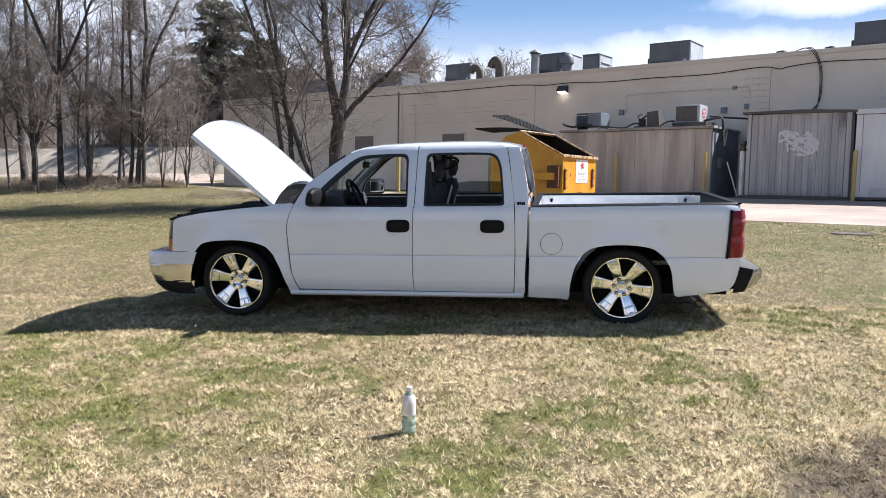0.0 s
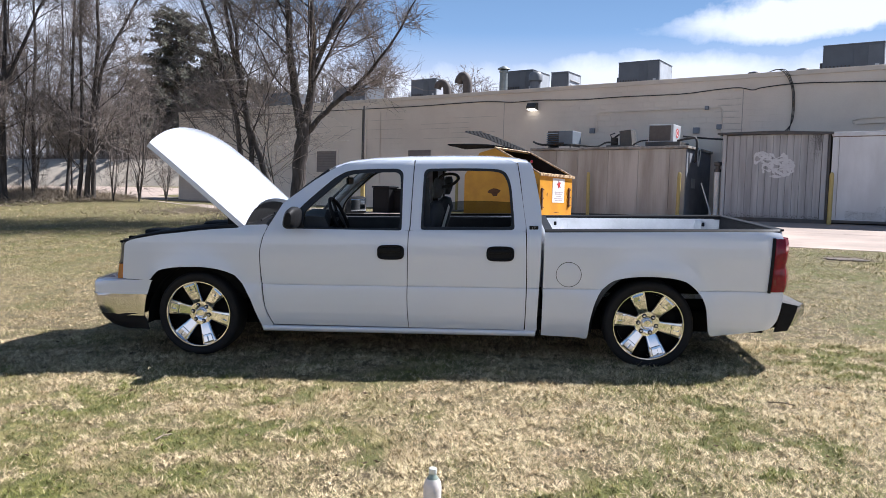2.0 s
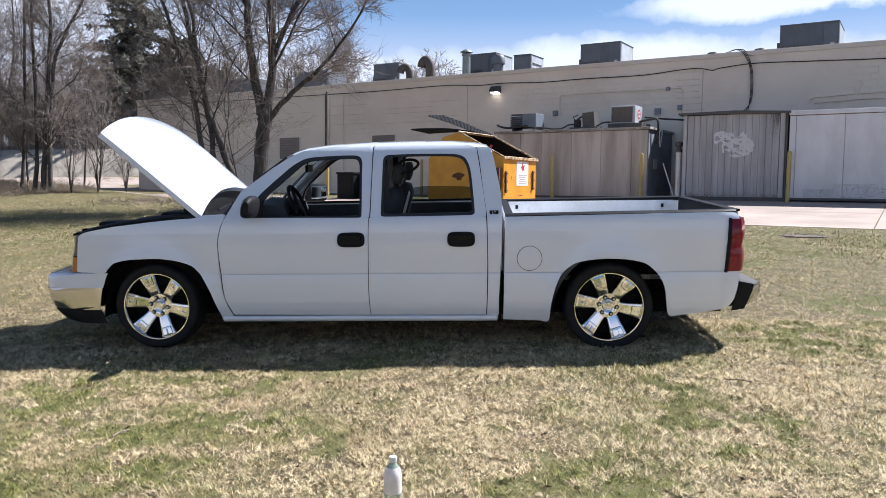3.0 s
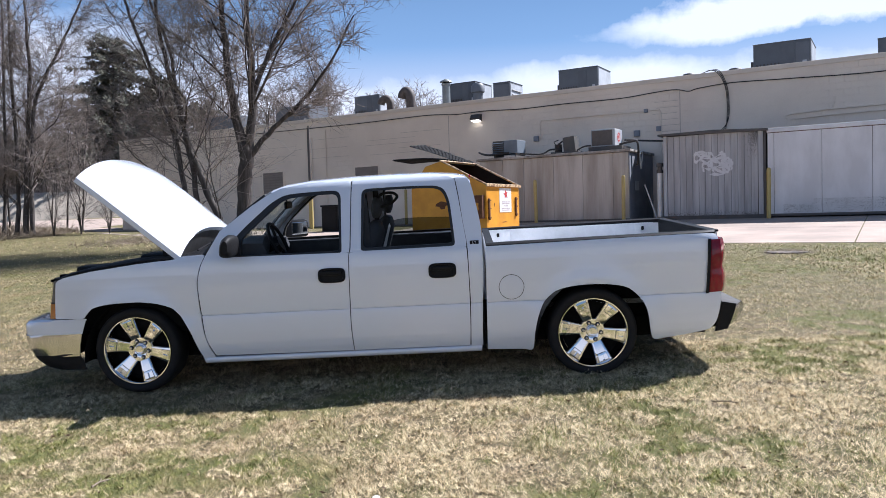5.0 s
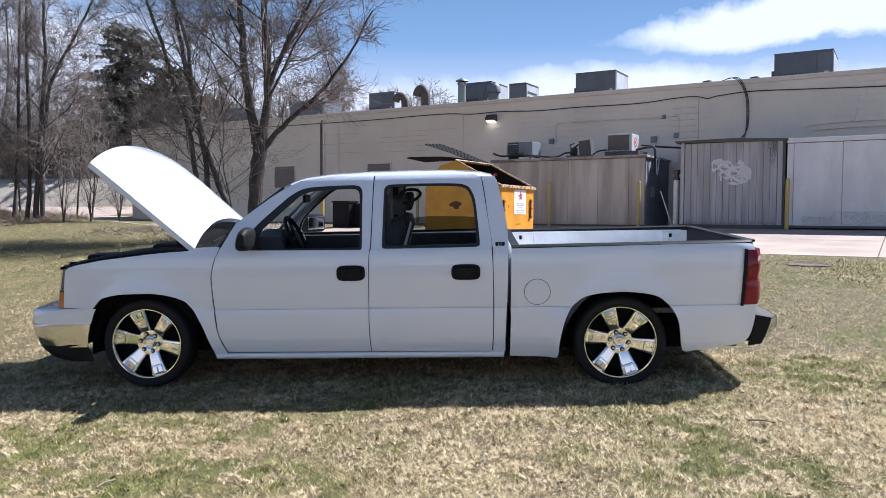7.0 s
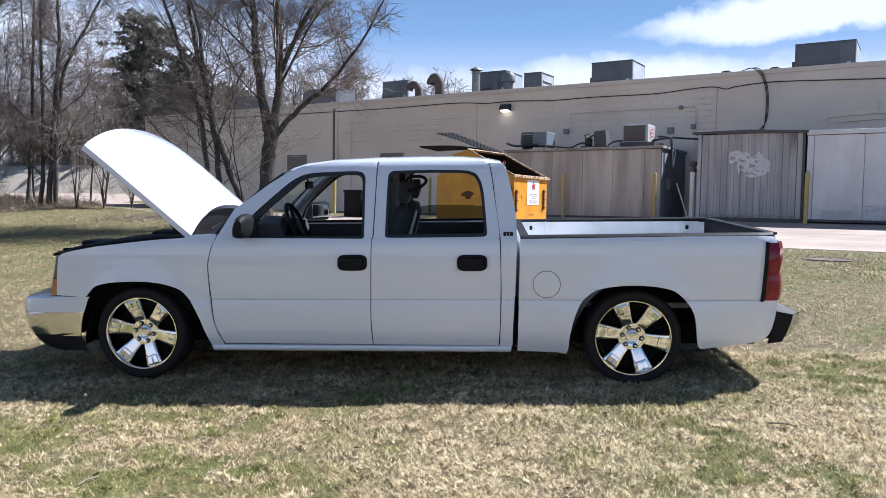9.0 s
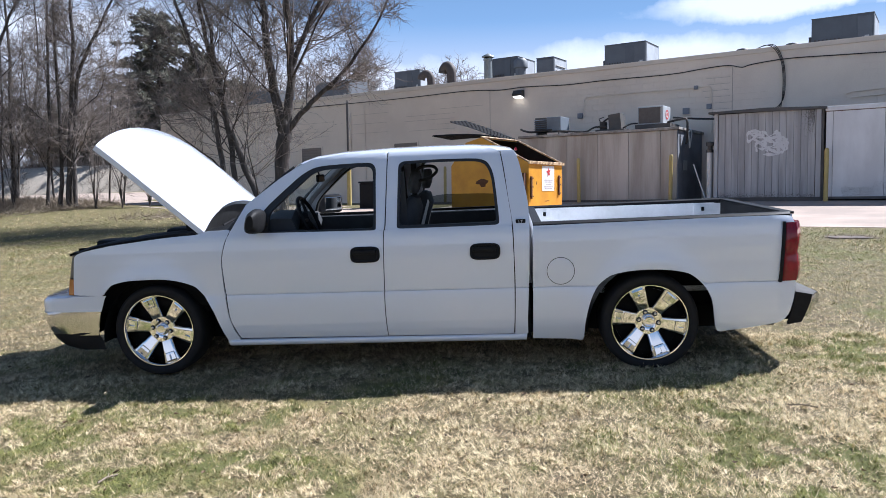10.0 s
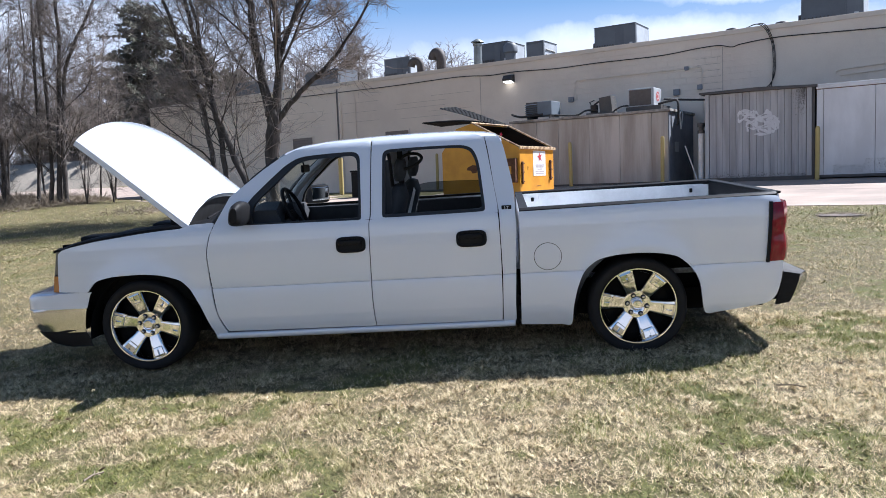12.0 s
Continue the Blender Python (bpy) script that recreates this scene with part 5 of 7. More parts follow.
dash = part("dashboard", bm, LINING, truck, "dark grey dashboard with a hooded dial cluster", smooth=50)
bm = blank()
box(bm, 0.985, 1.005, 0.76, 1.10, 0.90, 1.165, 0.01)
part("dash_panel", bm, LINING, dash)
bm = blank()
tilt = Matrix.Translation((1.085, 0.50, 1.150)) @ Matrix.Rotation(radians(66), 4, "Y")
pts = [(0.185 * math.cos(2 * math.pi * k / 36), 0.185 * math.sin(2 * math.pi * k / 36), 0) for k in range(36)]
ringv = []
for p in pts:
    n = Vector(p).normalized()
    ringv.append([bm.verts.new(Vector(p) + n * 0.016 * math.cos(a) + Vector((0, 0, 0.016 * math.sin(a)))) for a in [2 * math.pi * k / 8 for k in range(8)]])
for k in range(36):
    for i in range(8):
        bm.faces.new((ringv[k][i], ringv[(k + 1) % 36][i], ringv[(k + 1) % 36][(i + 1) % 8], ringv[k][(i + 1) % 8]))
bm.transform(tilt)
steer = part("steering_wheel", bm, TRIM, dash, "black steering wheel", smooth=True)
bm = blank()
lathe(bm, [(0.0, 0.02), (0.06, 0.015), (0.075, -0.02), (0.0, -0.04)], 20, "z")
for a in (0.2, math.pi - 0.2, math.pi * 1.5):
    tube(bm, [(0.05 * math.cos(a), 0.05 * math.sin(a), -0.005), (0.18 * math.cos(a), 0.18 * math.sin(a), 0)], 0.014, 6)
tube(bm, [(0, 0, -0.03), (0, 0, -0.22)], 0.035, 10)
bm.transform(tilt)
part("wheel_hub", bm, TRIM, dash, "black wheel hub and column", smooth=40)
bm = blank()
box(bm, 1.075, 1.10, 0.80, 1.02, 1.43, 1.495, 0.012)
tube(bm, [(1.08, YC, 1.49), (1.06, YC, 1.56)], 0.008, 6)
part("cabin_mirror", bm, TRIM, truck, "black cabin mirror")
bm = blank()
for f in (0.0,):
    tube(bm, smooth_path([(1.94, 0.40, 1.47), (2.00, 0.40, 1.525), (2.09, 0.40, 1.53), (2.125, 0.40, 1.495), (2.07, 0.40, 1.445), (1.98, 0.40, 1.42), (1.94, 0.40, 1.40)], 5), 0.012, 8)
part("grab_handle", bm, TRIM, truck, "black grab handle", smooth=True)
bm = blank()
prism(bm, [(1.80, 0.13, 0.80), (1.93, 0.13, 0.80), (1.90, 0.17, 1.50), (1.79, 0.17, 1.50)], (0, 0.02, 0))
part("pillar_trim", bm, LINING, truck, "dark pillar trim")
bm = blank()
prism(bm, [(1.925, 0.78, 1.00), (1.953, 0.78, 1.00), (2.018, 0.78, 1.235), (2.006, 0.78, 1.262)], (0, 0.004, 0))
part("seat_belt", bm, PVC, truck, "pale seat belt")

# ---- on the wall ----
def on_site(name, label, category, a, b, h=0.0, turn=0.0, group="", kind=""):
    return thing(name, label, category, site(a, b, h, turn), group, kind)


def at_ground(a, b):
    q = SITE @ Vector((a, b, 0))
    return ground_z(q.x, q.y) - ORIGIN.z + (0.008 if b > table(EDGE, a) and b < 3 else 0.0)


FACE = WALL_B - 0.012
cab = on_site("wall_cable", "black cable slung along the wall below the roof edge", "cable", 0, 0)
bm = blank()
tube(bm, smooth_path([(-32, FACE - 0.03, 4.42), (-26, FACE - 0.03, 4.36), (-20, FACE - 0.03, 4.33), (-16.4, FACE - 0.03, 4.31), (-13, FACE - 0.03, 4.34), (-11.6, FACE - 0.03, 4.25), (-10.4, FACE - 0.03, 4.27), (-8.8, FACE - 0.03, 4.20),
                      (-7.2, FACE - 0.03, 4.22), (-5.1, FACE - 0.03, 4.20), (-3.9, FACE - 0.03, 4.28), (-3.19, FACE - 0.03, 4.30), (-2.75, FACE - 0.03, 4.20), (-2.46, FACE - 0.03, 4.26), (-1.4, FACE - 0.03, 4.33),
                      (0.26, FACE - 0.03, 4.27), (2.7, FACE - 0.03, 4.19), (6, FACE - 0.03, 4.25), (12, FACE - 0.03, 4.1), (20, FACE - 0.03, 4.2)], 5), 0.015, 6)
part("cable", bm, CABLE, cab, smooth=True)
drop = on_site("cable_bundle", "bundle of black cables dropping from the roof edge", "cable", 0, 0)
for k in range(3):
    bm = blank()
    e = 0.03 * k
    tube(bm, smooth_path([(-2.35 - e, FACE + 0.1, 4.74), (-2.05 + e, FACE - 0.06, 4.80), (-1.80 + e, FACE - 0.08, 4.66 + e), (-1.60 + e, FACE - 0.06, 4.25), (-1.54 + e, FACE - 0.05, 3.7), (-1.56 + 0.5 * e, FACE - 0.05, 3.1), (-1.62 - 4 * e, FACE - 0.05, 2.72)], 6), 0.012, 6)
    part("cable", bm, CABLE, drop, smooth=True)

cond = on_site("conduit", "painted steel conduit with junction boxes on the wall", "conduit", 0, 0)
for pts in ([(-8.08, FACE - 0.02, 3.03), (-8.11, FACE - 0.02, 3.60), (-8.02, FACE - 0.02, 3.70), (-6, FACE - 0.02, 3.70), (-4.25, FACE - 0.02, 3.69)], [(-4.1, FACE - 0.02, 3.70), (-3.75, FACE - 0.02, 3.70), (-3.68, FACE - 0.02, 3.60), (-3.68, FACE - 0.02, 2.2)],
            [(0.2, FACE - 0.03, 3.02), (0.18, FACE - 0.03, 3.12), (0.35, FACE - 0.03, 3.17), (1.5, FACE - 0.03, 3.22), (5.0, FACE - 0.03, 3.24), (9, FACE - 0.03, 3.24)], [(0.3, FACE - 0.03, 3.0), (1.5, FACE - 0.03, 3.05), (5.0, FACE - 0.03, 3.07), (9, FACE - 0.03, 3.07)],
            [(1.5, FACE - 0.03, 3.25), (1.55, FACE - 0.03, 3.45), (1.55, FACE - 0.03, 3.6)], [(-19.2, FACE - 0.03, 0.0), (-19.2, FACE - 0.03, 4.3)], [(-19.0, FACE - 0.03, 0.0), (-19.0, FACE - 0.03, 3.9)], [(-18.2, FACE - 0.02, 1.0), (-18.2, FACE - 0.02, 4.2)]):
    bm = blank()
    tube(bm, pts, 0.022, 6)
    part("pipe", bm, DARK_STEEL if pts[0][0] == -19.2 else WALL, cond, smooth=True)
for a, h, s in ((-4.18, 3.69, 0.06), (-8.25, 3.05, 0.09), (-4.5, 2.95, 0.10), (-3.75, 3.05, 0.08)):
    bm = blank()
    box(bm, a - s, a + s, FACE - 0.10, FACE + 0.01, h - s, h + s, 0.01)
    part("junction_box", bm, SLATE, cond, "grey junction box")
for k, a in enumerate((-12.0, -3.05, -25.0)):
    bm = blank()
    box(bm, a - 0.012, a + 0.012, FACE + 0.006, FACE + 0.03, 0.0, 4.25)
    solo("control_joint", bm, JOINT, "dark vertical control joint in the block wall", "trim", "structure", m=SITE)
# loose mortar courses on patched blocks
for a0, a1, hs in ((-3.85, -3.1, (2.95, 3.15, 3.35, 3.55, 3.75, 3.95)), (-16.0, -13.6, (2.95, 3.35, 3.55)), (-14.5, -12.4, (3.15, 3.75)), (-19, -17, (3.0, 3.4, 3.8)), (-22.5, -20.0, (3.2, 3.6))):
    for h in hs:
        j = random.uniform(-0.25, 0.25)
        bm = blank()
        box(bm, a0 + j, a1 + j * 0.4, FACE + 0.004, FACE + 0.03, h - 0.005, h + 0.005)
        solo("mortar_joint", bm, JOINT, "open mortar joint in the painted block wall", "trim", "structure", m=SITE)

lampx = on_site("wall_lamp", "bronze wall-pack lamp on the block wall, lit", "lamp", -10.7, FACE, 4.02)
bm = blank()
prism(bm, [(-0.19, 0, -0.12), (-0.19, 0, 0.16), (-0.19, -0.16, 0.14), (-0.19, -0.28, -0.02), (-0.19, -0.26, -0.07)], (0.38, 0, 0))
part("housing", bm, LAMP_BODY, lampx)
glow = bpy.data.materials.new("lamp glow")
glow.use_nodes = True
glow.node_tree.nodes["Principled BSDF"].inputs["Emission Color"].default_value = (1.0, 0.93, 0.78, 1)
glow.node_tree.nodes["Principled BSDF"].inputs["Emission Strength"].default_value = 3.0
bm = blank()
prism(bm, [(-0.16, -0.03, -0.125), (-0.16, -0.245, -0.083), (0.16, -0.245, -0.083), (0.16, -0.03, -0.125)], (0, 0.004, -0.02))
part("lens", bm, glow, lampx, "glowing lens")

for k, (a0, a1, h0, h1) in enumerate(((-16.64, -15.45, 1.55, 2.47), (-21.96, -20.74, 1.55, 2.50))):
    w = on_site("wall_louvre", "dark louvred vent set in the block wall", "vent", (a0 + a1) / 2, FACE, h0)
    half, tall = (a1 - a0) / 2, h1 - h0
    bm = blank()
    for x0, x1, z0, z1 in ((-half - 0.05, -half, -0.05, tall + 0.05), (half, half + 0.05, -0.05, tall + 0.05), (-half, half, tall, tall + 0.05), (-half, half, -0.05, 0)):
        box(bm, x0, x1, -0.03, 0.02, z0, z1)
    part("frame", bm, WALL, w)
    bm = blank()
    box(bm, -half, half, -0.004, 0.01, 0, tall)
    part("backing", bm, LOUVRE, w)
    n = 8
    for i in range(n):
        bm = blank()
        z = tall * (i + 0.2) / n
        prism(bm, [(-half, -0.022, z), (-half, -0.006, z + 0.07), (half, -0.006, z + 0.07), (half, -0.022, z)], (0, 0.004, 0.006))
        part("slat", bm, LOUVRE, w)

# ---- roof machines ----
def rooftop_unit(a0, a1, b0, b1, top, mats, style, label):
    u = on_site("rooftop_unit", label, "air conditioner", (a0 + a1) / 2, b0, ROOF_H - 0.4, group="units on the roof")
    half, d, h = (a1 - a0) / 2, b1 - b0, top - ROOF_H + 0.4
    bm = blank()
    box(bm, -half, half, 0.0, d, 0.15, h, 0.02)
    part("cabinet", bm, mats[0], u)
    bm = blank()
    box(bm, -half + 0.05, half - 0.05, 0.05, d - 0.05, 0.0, 0.15)
    part("curb", bm, DARK_STEEL, u)
    bm = blank()
    box(bm, -half - 0.012, half + 0.012, -0.012, d + 0.012, h, h + 0.03, 0.008)
    part("top_panel", bm, mats[0], u)
    bm = blank()
    box(bm, half - 0.004, half + 0.012, d * 0.06, d * 0.94, 0.2, h - 0.06, 0.004)
    part("end_panel", bm, mats[1], u)
    if style == "coil":
        for i in range(7):
            bm = blank()
            x = -half + 0.1 + i * (half * 0.9) / 7
            box(bm, x, x + half * 0.055, -0.03, 0.0, 0.2, h * 0.62)
            part("fin", bm, DARK_STEEL, u)
        bm = blank()
        box(bm, -half - 0.10, -half - 0.002, 0.1, d * 0.5, 0.15, h * 0.7, 0.01)
        part("hood", bm, DARK_STEEL, u, "dark side intake hood")
        bm = blank()
        tube(bm, [(-half * 0.45, -0.05, 0.1), (-half * 0.45, -0.05, h * 0.45), (-half * 0.40, 0.0, h * 0.5)], 0.03, 6)
        tube(bm, [(-half * 0.2, -0.06, 0.05), (-half * 0.2, -0.06, h * 0.3), (-half * 0.2, 0.0, h * 0.3)], 0.025, 6)
        part("pipe", bm, CABLE, u)
        bm = blank()
        box(bm, half * 0.72, half * 0.86, -0.022, -0.014, h * 0.35, h * 0.62, 0.003)
        part("data_plate", bm, RTU_LIGHT, u, "pale data plate")
        for x0, x1 in ((0.02, 0.45), (0.5, 0.95)):
            bm = blank()
            box(bm, half * x0, half * x1, -0.015, 0.0, 0.22, h - 0.08, 0.005)
            part("door", bm, mats[0], u)
    elif style == "louvre":
        for i in range(6):
            bm = blank()
            z = 0.25 + i * (h - 0.35) / 6
            prism(bm, [(half + 0.014, d * 0.15, z), (half + 0.05, d * 0.15, z - 0.04), (half + 0.05, d * 0.85, z - 0.04), (half + 0.014, d * 0.85, z)], (0, 0, 0.015))
            part("slat", bm, DARK_STEEL, u)
        bm = blank()
        box(bm, -half * 0.9, half * 0.9, -0.015, 0.0, 0.22, h - 0.08, 0.005)
        part("door", bm, mats[0], u)
    return u


rooftop_unit(-8.96, -7.26, 7.0, 8.6, 6.20, (RTU, RTU_LIGHT), "coil", "dark grey packaged air conditioner on the flat roof")
rooftop_unit(-1.38, 0.54, 7.2, 9.2, 6.24, (RTU, RTU_LIGHT), "coil", "large dark grey packaged air conditioner on the flat roof")
rooftop_unit(-13.94, -12.64, 6.5, 8.1, 6.13, (RTU, RTU_LIGHT), "coil", "dark grey roof unit with a pale end panel")
rooftop_unit(-11.77, -10.98, 6.5, 7.8, 5.93, (RTU, RTU_LIGHT), "louvre", "small grey louvred roof unit")
rooftop_unit(-19.23, -17.77, 6.5, 7.6, 6.10, (RTU, RTU_LIGHT), "coil", "grey packaged unit on the roof behind tree branches")
rooftop_unit(-24.3, -22.1, 6.5, 8.0, 6.05, (RTU, RTU), "coil", "dark roof unit half hidden by the tree")
rooftop_unit(-29.5, -27.2, 6.5, 8.0, 6.0, (RTU, RTU), "coil", "dark roof unit at the far end of the roof")
rooftop_unit(2.62, 4.4, 6.8, 8.8, 5.85, (RTU, RTU), "coil", "dark grey low unit on the flat roof")

vent = on_site("roof_vent_pipe", "galvanised exhaust stack with a rain cap on the roof", "vent", -12.68, 4.05, ROOF_H - 0.4)
bm = blank()
lathe(bm, [(0.26, 0.0), (0.26, 0.42), (0.17, 0.5), (0.16, 1.28), (0.19, 1.30), (0.19, 1.36), (0.15, 1.38)], 20, "z")
part("stack", bm, GALV, vent, smooth=40)
bm = blank()
lathe(bm, [(0.15, 1.40), (0.26, 1.42), (0.24, 1.46), (0.0, 1.58)], 20, "z")
part("rain_cap", bm, GALV, vent, smooth=40)
for a, s, turn in ((-15.7, 0.9, 190), (-14.65, 1.08, 175)):
    g = on_site("gooseneck_vent", "rusty brown gooseneck duct on the roof", "vent", a, 4.4, ROOF_H - 0.4, turn, "goosenecks on the roof")
    bm = blank()
    tube(bm, smooth_path([(0, 0, 0.3), (0, 0, 0.9 * s), (0.06, 0, 1.14 * s), (0.22, 0, 1.25 * s), (0.40, 0, 1.16 * s), (0.46, 0, 0.98 * s)], 5), 0.185 * s, 14)
    part("duct", bm, RUSTY, g, smooth=40)
    bm = blank()
    box(bm, -0.42, 0.62, -0.3, 0.3, 0.0, 0.56, 0.02)
    part("curb", bm, DARK_STEEL, g)
drumv = on_site("roof_fan", "grey round exhaust fan beside a roof unit", "vent", -12.35, 6.2, ROOF_H - 0.4)
bm = blank()
lathe(bm, [(0.22, 0.0), (0.22, 1.2), (0.3, 1.25), (0.3, 1.5), (0.2, 1.62), (0.0, 1.64)], 20, "z")
part("hood", bm, RTU, drumv, smooth=40)
for a, b, r in ((-2.95, 3.9, 0.24), (-1.45, 3.9, 0.24), (-9.3, 4.2, 0.10)):
    d = on_site("roof_dome", "dark mushroom vent at the roof edge", "vent", a, b, ROOF_H - 0.4, group="vents at the roof edge")
    bm = blank()
    lathe(bm, [(r * 0.7, 0.0), (r * 0.7, 0.42), (r, 0.44), (r, 0.50), (r * 0.75, 0.58), (0.0, 0.62)], 16, "z")
    part("dome", bm, DARK_STEEL, d, smooth=40)

# ---- walk-in cooler against the wall ----
cooler = on_site("walk_in_cooler", "stained beige insulated cooler box on the concrete", "cooler", 0, 0)
bm = blank()
box(bm, -9.24, -4.02, 0.36, 2.96, -0.1, 2.16)
part("body", bm, COOLER, cooler)
edges = [-9.24, -8.35, -7.57, -6.51, -5.5, -4.50, -4.0]
for x0, x1 in zip(edges, edges[1:]):
    bm = blank()
    box(bm, x0 + 0.004, x1 - 0.004, 0.30, 0.37, 0.0, 2.14, 0.008)
    part("panel", bm, COOLER, cooler)
bm = blank()
box(bm, -4.02, -3.98, 0.34, 2.96, 0.0, 2.16, 0.006)
part("side_panel", bm, SLATE, cooler, "slate-grey painted side")
bm = blank()
box(bm, -9.32, -3.92, 0.22, 2.97, 2.15, 2.23, 0.01)
part("cap", bm, CAPPING, cooler, "stained grey roof edge")
bm = blank()
box(bm, -9.24, -3.99, 0.27, 0.31, -0.05, 0.07)
part("kick_plate", bm, DARK_STEEL, cooler)

u1 = on_site("condensing_unit", "blue-grey louvred condensing unit on the cooler roof", "air conditioner", -8.5, 0.75, 2.23, group="units on the cooler")
bm = blank()
box(bm, -0.02, 0.50, 0.0, 0.7, 0.16, 0.62, 0.02)
part("cabinet", bm, UNIT, u1)
bm = blank()
box(bm, -0.46, -0.02, 0.05, 0.65, 0.16, 0.62)
part("coil", bm, WALL_DARK, u1)
for i in range(6):
    bm = blank()
    z = 0.20 + 0.07 * i
    prism(bm, [(-0.47, 0.03, z), (-0.47, -0.03, z - 0.03), (-0.02, -0.03, z - 0.03), (-0.02, 0.03, z)], (0, 0, 0.012))
    part("slat", bm, UNIT, u1)
bm = blank()
for x in (-0.4, 0.4):
    box(bm, x, x + 0.06, 0.0, 0.7, 0.0, 0.16)
part("skid", bm, DARK_STEEL, u1)
u2 = on_site("compressor_unit", "small dark compressor with a fan shroud on the cooler roof", "compressor", -6.35, 0.8, 2.23, group="units on the cooler")
bm = blank()
box(bm, -0.45, 0.5, 0.0, 0.6, 0.02, 0.10, 0.01)
part("base", bm, DARK_STEEL, u2)
bm = blank()
prism(bm, [(0.0, 0.05, 0.10), (-0.03, 0.05, 0.56), (0.36, 0.05, 0.60), (0.42, 0.05, 0.10)], (0, 0.4, 0))
part("shroud", bm, DARK_STEEL, u2)
bm = blank()
tube(bm, [(-0.25, 0.2, 0.10), (-0.25, 0.2, 0.36)], 0.12, 12)
tube(bm, [(-0.25, 0.2, 0.36), (-0.1, 0.2, 0.46), (0.02, 0.2, 0.4)], 0.03, 8)
tube(bm, [(-0.30, 0.15, 0.3), (-0.36, 0.1, 0.45), (-0.20, 0.1, 0.5)], 0.02, 8)
part("motor", bm, CABLE, u2, smooth=40)
u3 = on_site("condensing_unit", "grey condensing unit with a dark grille on the cooler roof", "air conditioner", -4.85, 0.70, 2.23, group="units on the cooler")
bm = blank()
box(bm, -0.50, 0.30, 0.0, 0.75, 0.16, 0.72, 0.02)
part("cabinet", bm, RTU_LIGHT, u3)
bm = blank()
box(bm, -0.47, 0.22, -0.012, 0.0, 0.20, 0.68, 0.003)
part("grille", bm, WALL_DARK, u3, "dark coil grille")
bm = blank()
box(bm, -0.55, 0.55, -0.1, 0.85, 0.04, 0.16)
part("skid", bm, DARK_STEEL, u3)
for r0, r1, m, d in ((0.0, 0.155, PAPER, 0.304), (0.10, 0.15, RED_INK, 0.307), (0.0, 0.06, RED_INK, 0.307)):
    bm = blank()
    rows = [[(d, 0.38 + r * math.cos(2 * math.pi * k / 24), 0.46 + r * math.sin(2 * math.pi * k / 24)) for k in range(24)] for r in (max(r0, 0.001), r1)]
    surface(bm, rows, True)
    part("round_mark", bm, m, u3, "red and white round mark")
pipes = on_site("refrigerant_pipe", "black insulated pipes over the cooler roof and down its side", "pipe", 0, 0)
for pts, r in (([(-9.5, 0.8, 2.5), (-9.25, 0.6, 2.42), (-8.9, 0.5, 2.36), (-8.2, 0.5, 2.40)], 0.035), ([(-8.0, 1.0, 2.38), (-7.2, 0.9, 2.30), (-6.8, 0.8, 2.42), (-6.4, 0.8, 2.4)], 0.03), ([(-5.9, 0.9, 2.35), (-5.6, 0.8, 2.45), (-5.3, 0.8, 2.45)], 0.025),
               ([(-4.5, 1.0, 2.45), (-4.1, 0.9, 2.5), (-3.85, 0.8, 2.45), (-3.85, 0.8, 1.85), (-3.9, 0.8, 1.75)], 0.035), ([(-4.4, 1.2, 2.6), (-3.8, 1.5, 2.55), (-3.2, 2.4, 2.55), (-3.2, 2.9, 2.5)], 0.03), ([(-3.85, 1.0, 2.1), (-3.86, 1.15, 1.65), (-3.85, 1.3, 2.1), (-3.85, 1.2, 2.2), (-3.85, 1.0, 2.1)], 0.018)):
    bm = blank()
    tube(bm, smooth_path(pts, 5), r, 8)
    part("pipe", bm, CABLE if r > 0.02 else PVC, pipes, smooth=True)
mast = on_site("gas_riser", "white pipe riser with a dark valve beside the cooler", "pipe", -3.02, 0.25, 0)
bm = blank()
tube(bm, [(0.0, 0, 0.1), (0.0, 0, 1.42)], 0.085, 14)
part("riser", bm, PVC, mast, smooth=True)
bm = blank()
lathe(bm, [(0.10, 1.42), (0.10, 1.50), (0.07, 1.52), (0.07, 1.60), (0.11, 1.62), (0.11, 1.72), (0.0, 1.74)], 16, "z")
part("valve", bm, DARK_STEEL, mast, smooth=30)
bm = blank()
tube(bm, [(-0.55, 0.3, 1.1), (-0.32, 0.15, 0.55), (-0.12, 0.02, 0.05)], 0.02, 6)
part("hose", bm, PVC, mast)
sign = on_site("notice_plate", "small grey plate on the cooler side", "plate", -3.94, 0.95, 0.0)
bm = blank()
box(bm, 0.0, 0.012, -0.2, 0.2, 0.95, 1.25, 0.004)
part("plate", bm, STEEL_GREY, sign)

# ---- storage shed of weathered boards ----
shed = on_site("storage_shed", "weathered grey board storage shed with graffiti", "shed", 0, 0)
bm = blank()
box(bm, -2.80, -0.02, 0.05, 2.9, 0.02, 2.46)
part("body", bm, DARK_STEEL, shed)
n = 14
for k in range(n):
    x0 = -2.72 + k * (2.52 / n)
    bm = blank()
    box(bm, x0 + 0.003, x0 + 2.52 / n - 0.003, 0.0, 0.06, 0.10, 2.47, 0.004)
    part("board", bm, CONT, shed)
for x0, x1 in ((-2.84, -2.735), (-0.185, -0.06)):
    bm = blank()
    box(bm, x0, x1, -0.03, 0.1, 0.04, 2.49, 0.008)
    part("corner_post", bm, CONT, shed)
bm = blank()
box(bm, -0.055, 0.005, 0.02, 2.9, 0.04, 2.45, 0.006)
part("side_panel", bm, DARK_STEEL, shed, "dark side of the shed")
bm = blank()
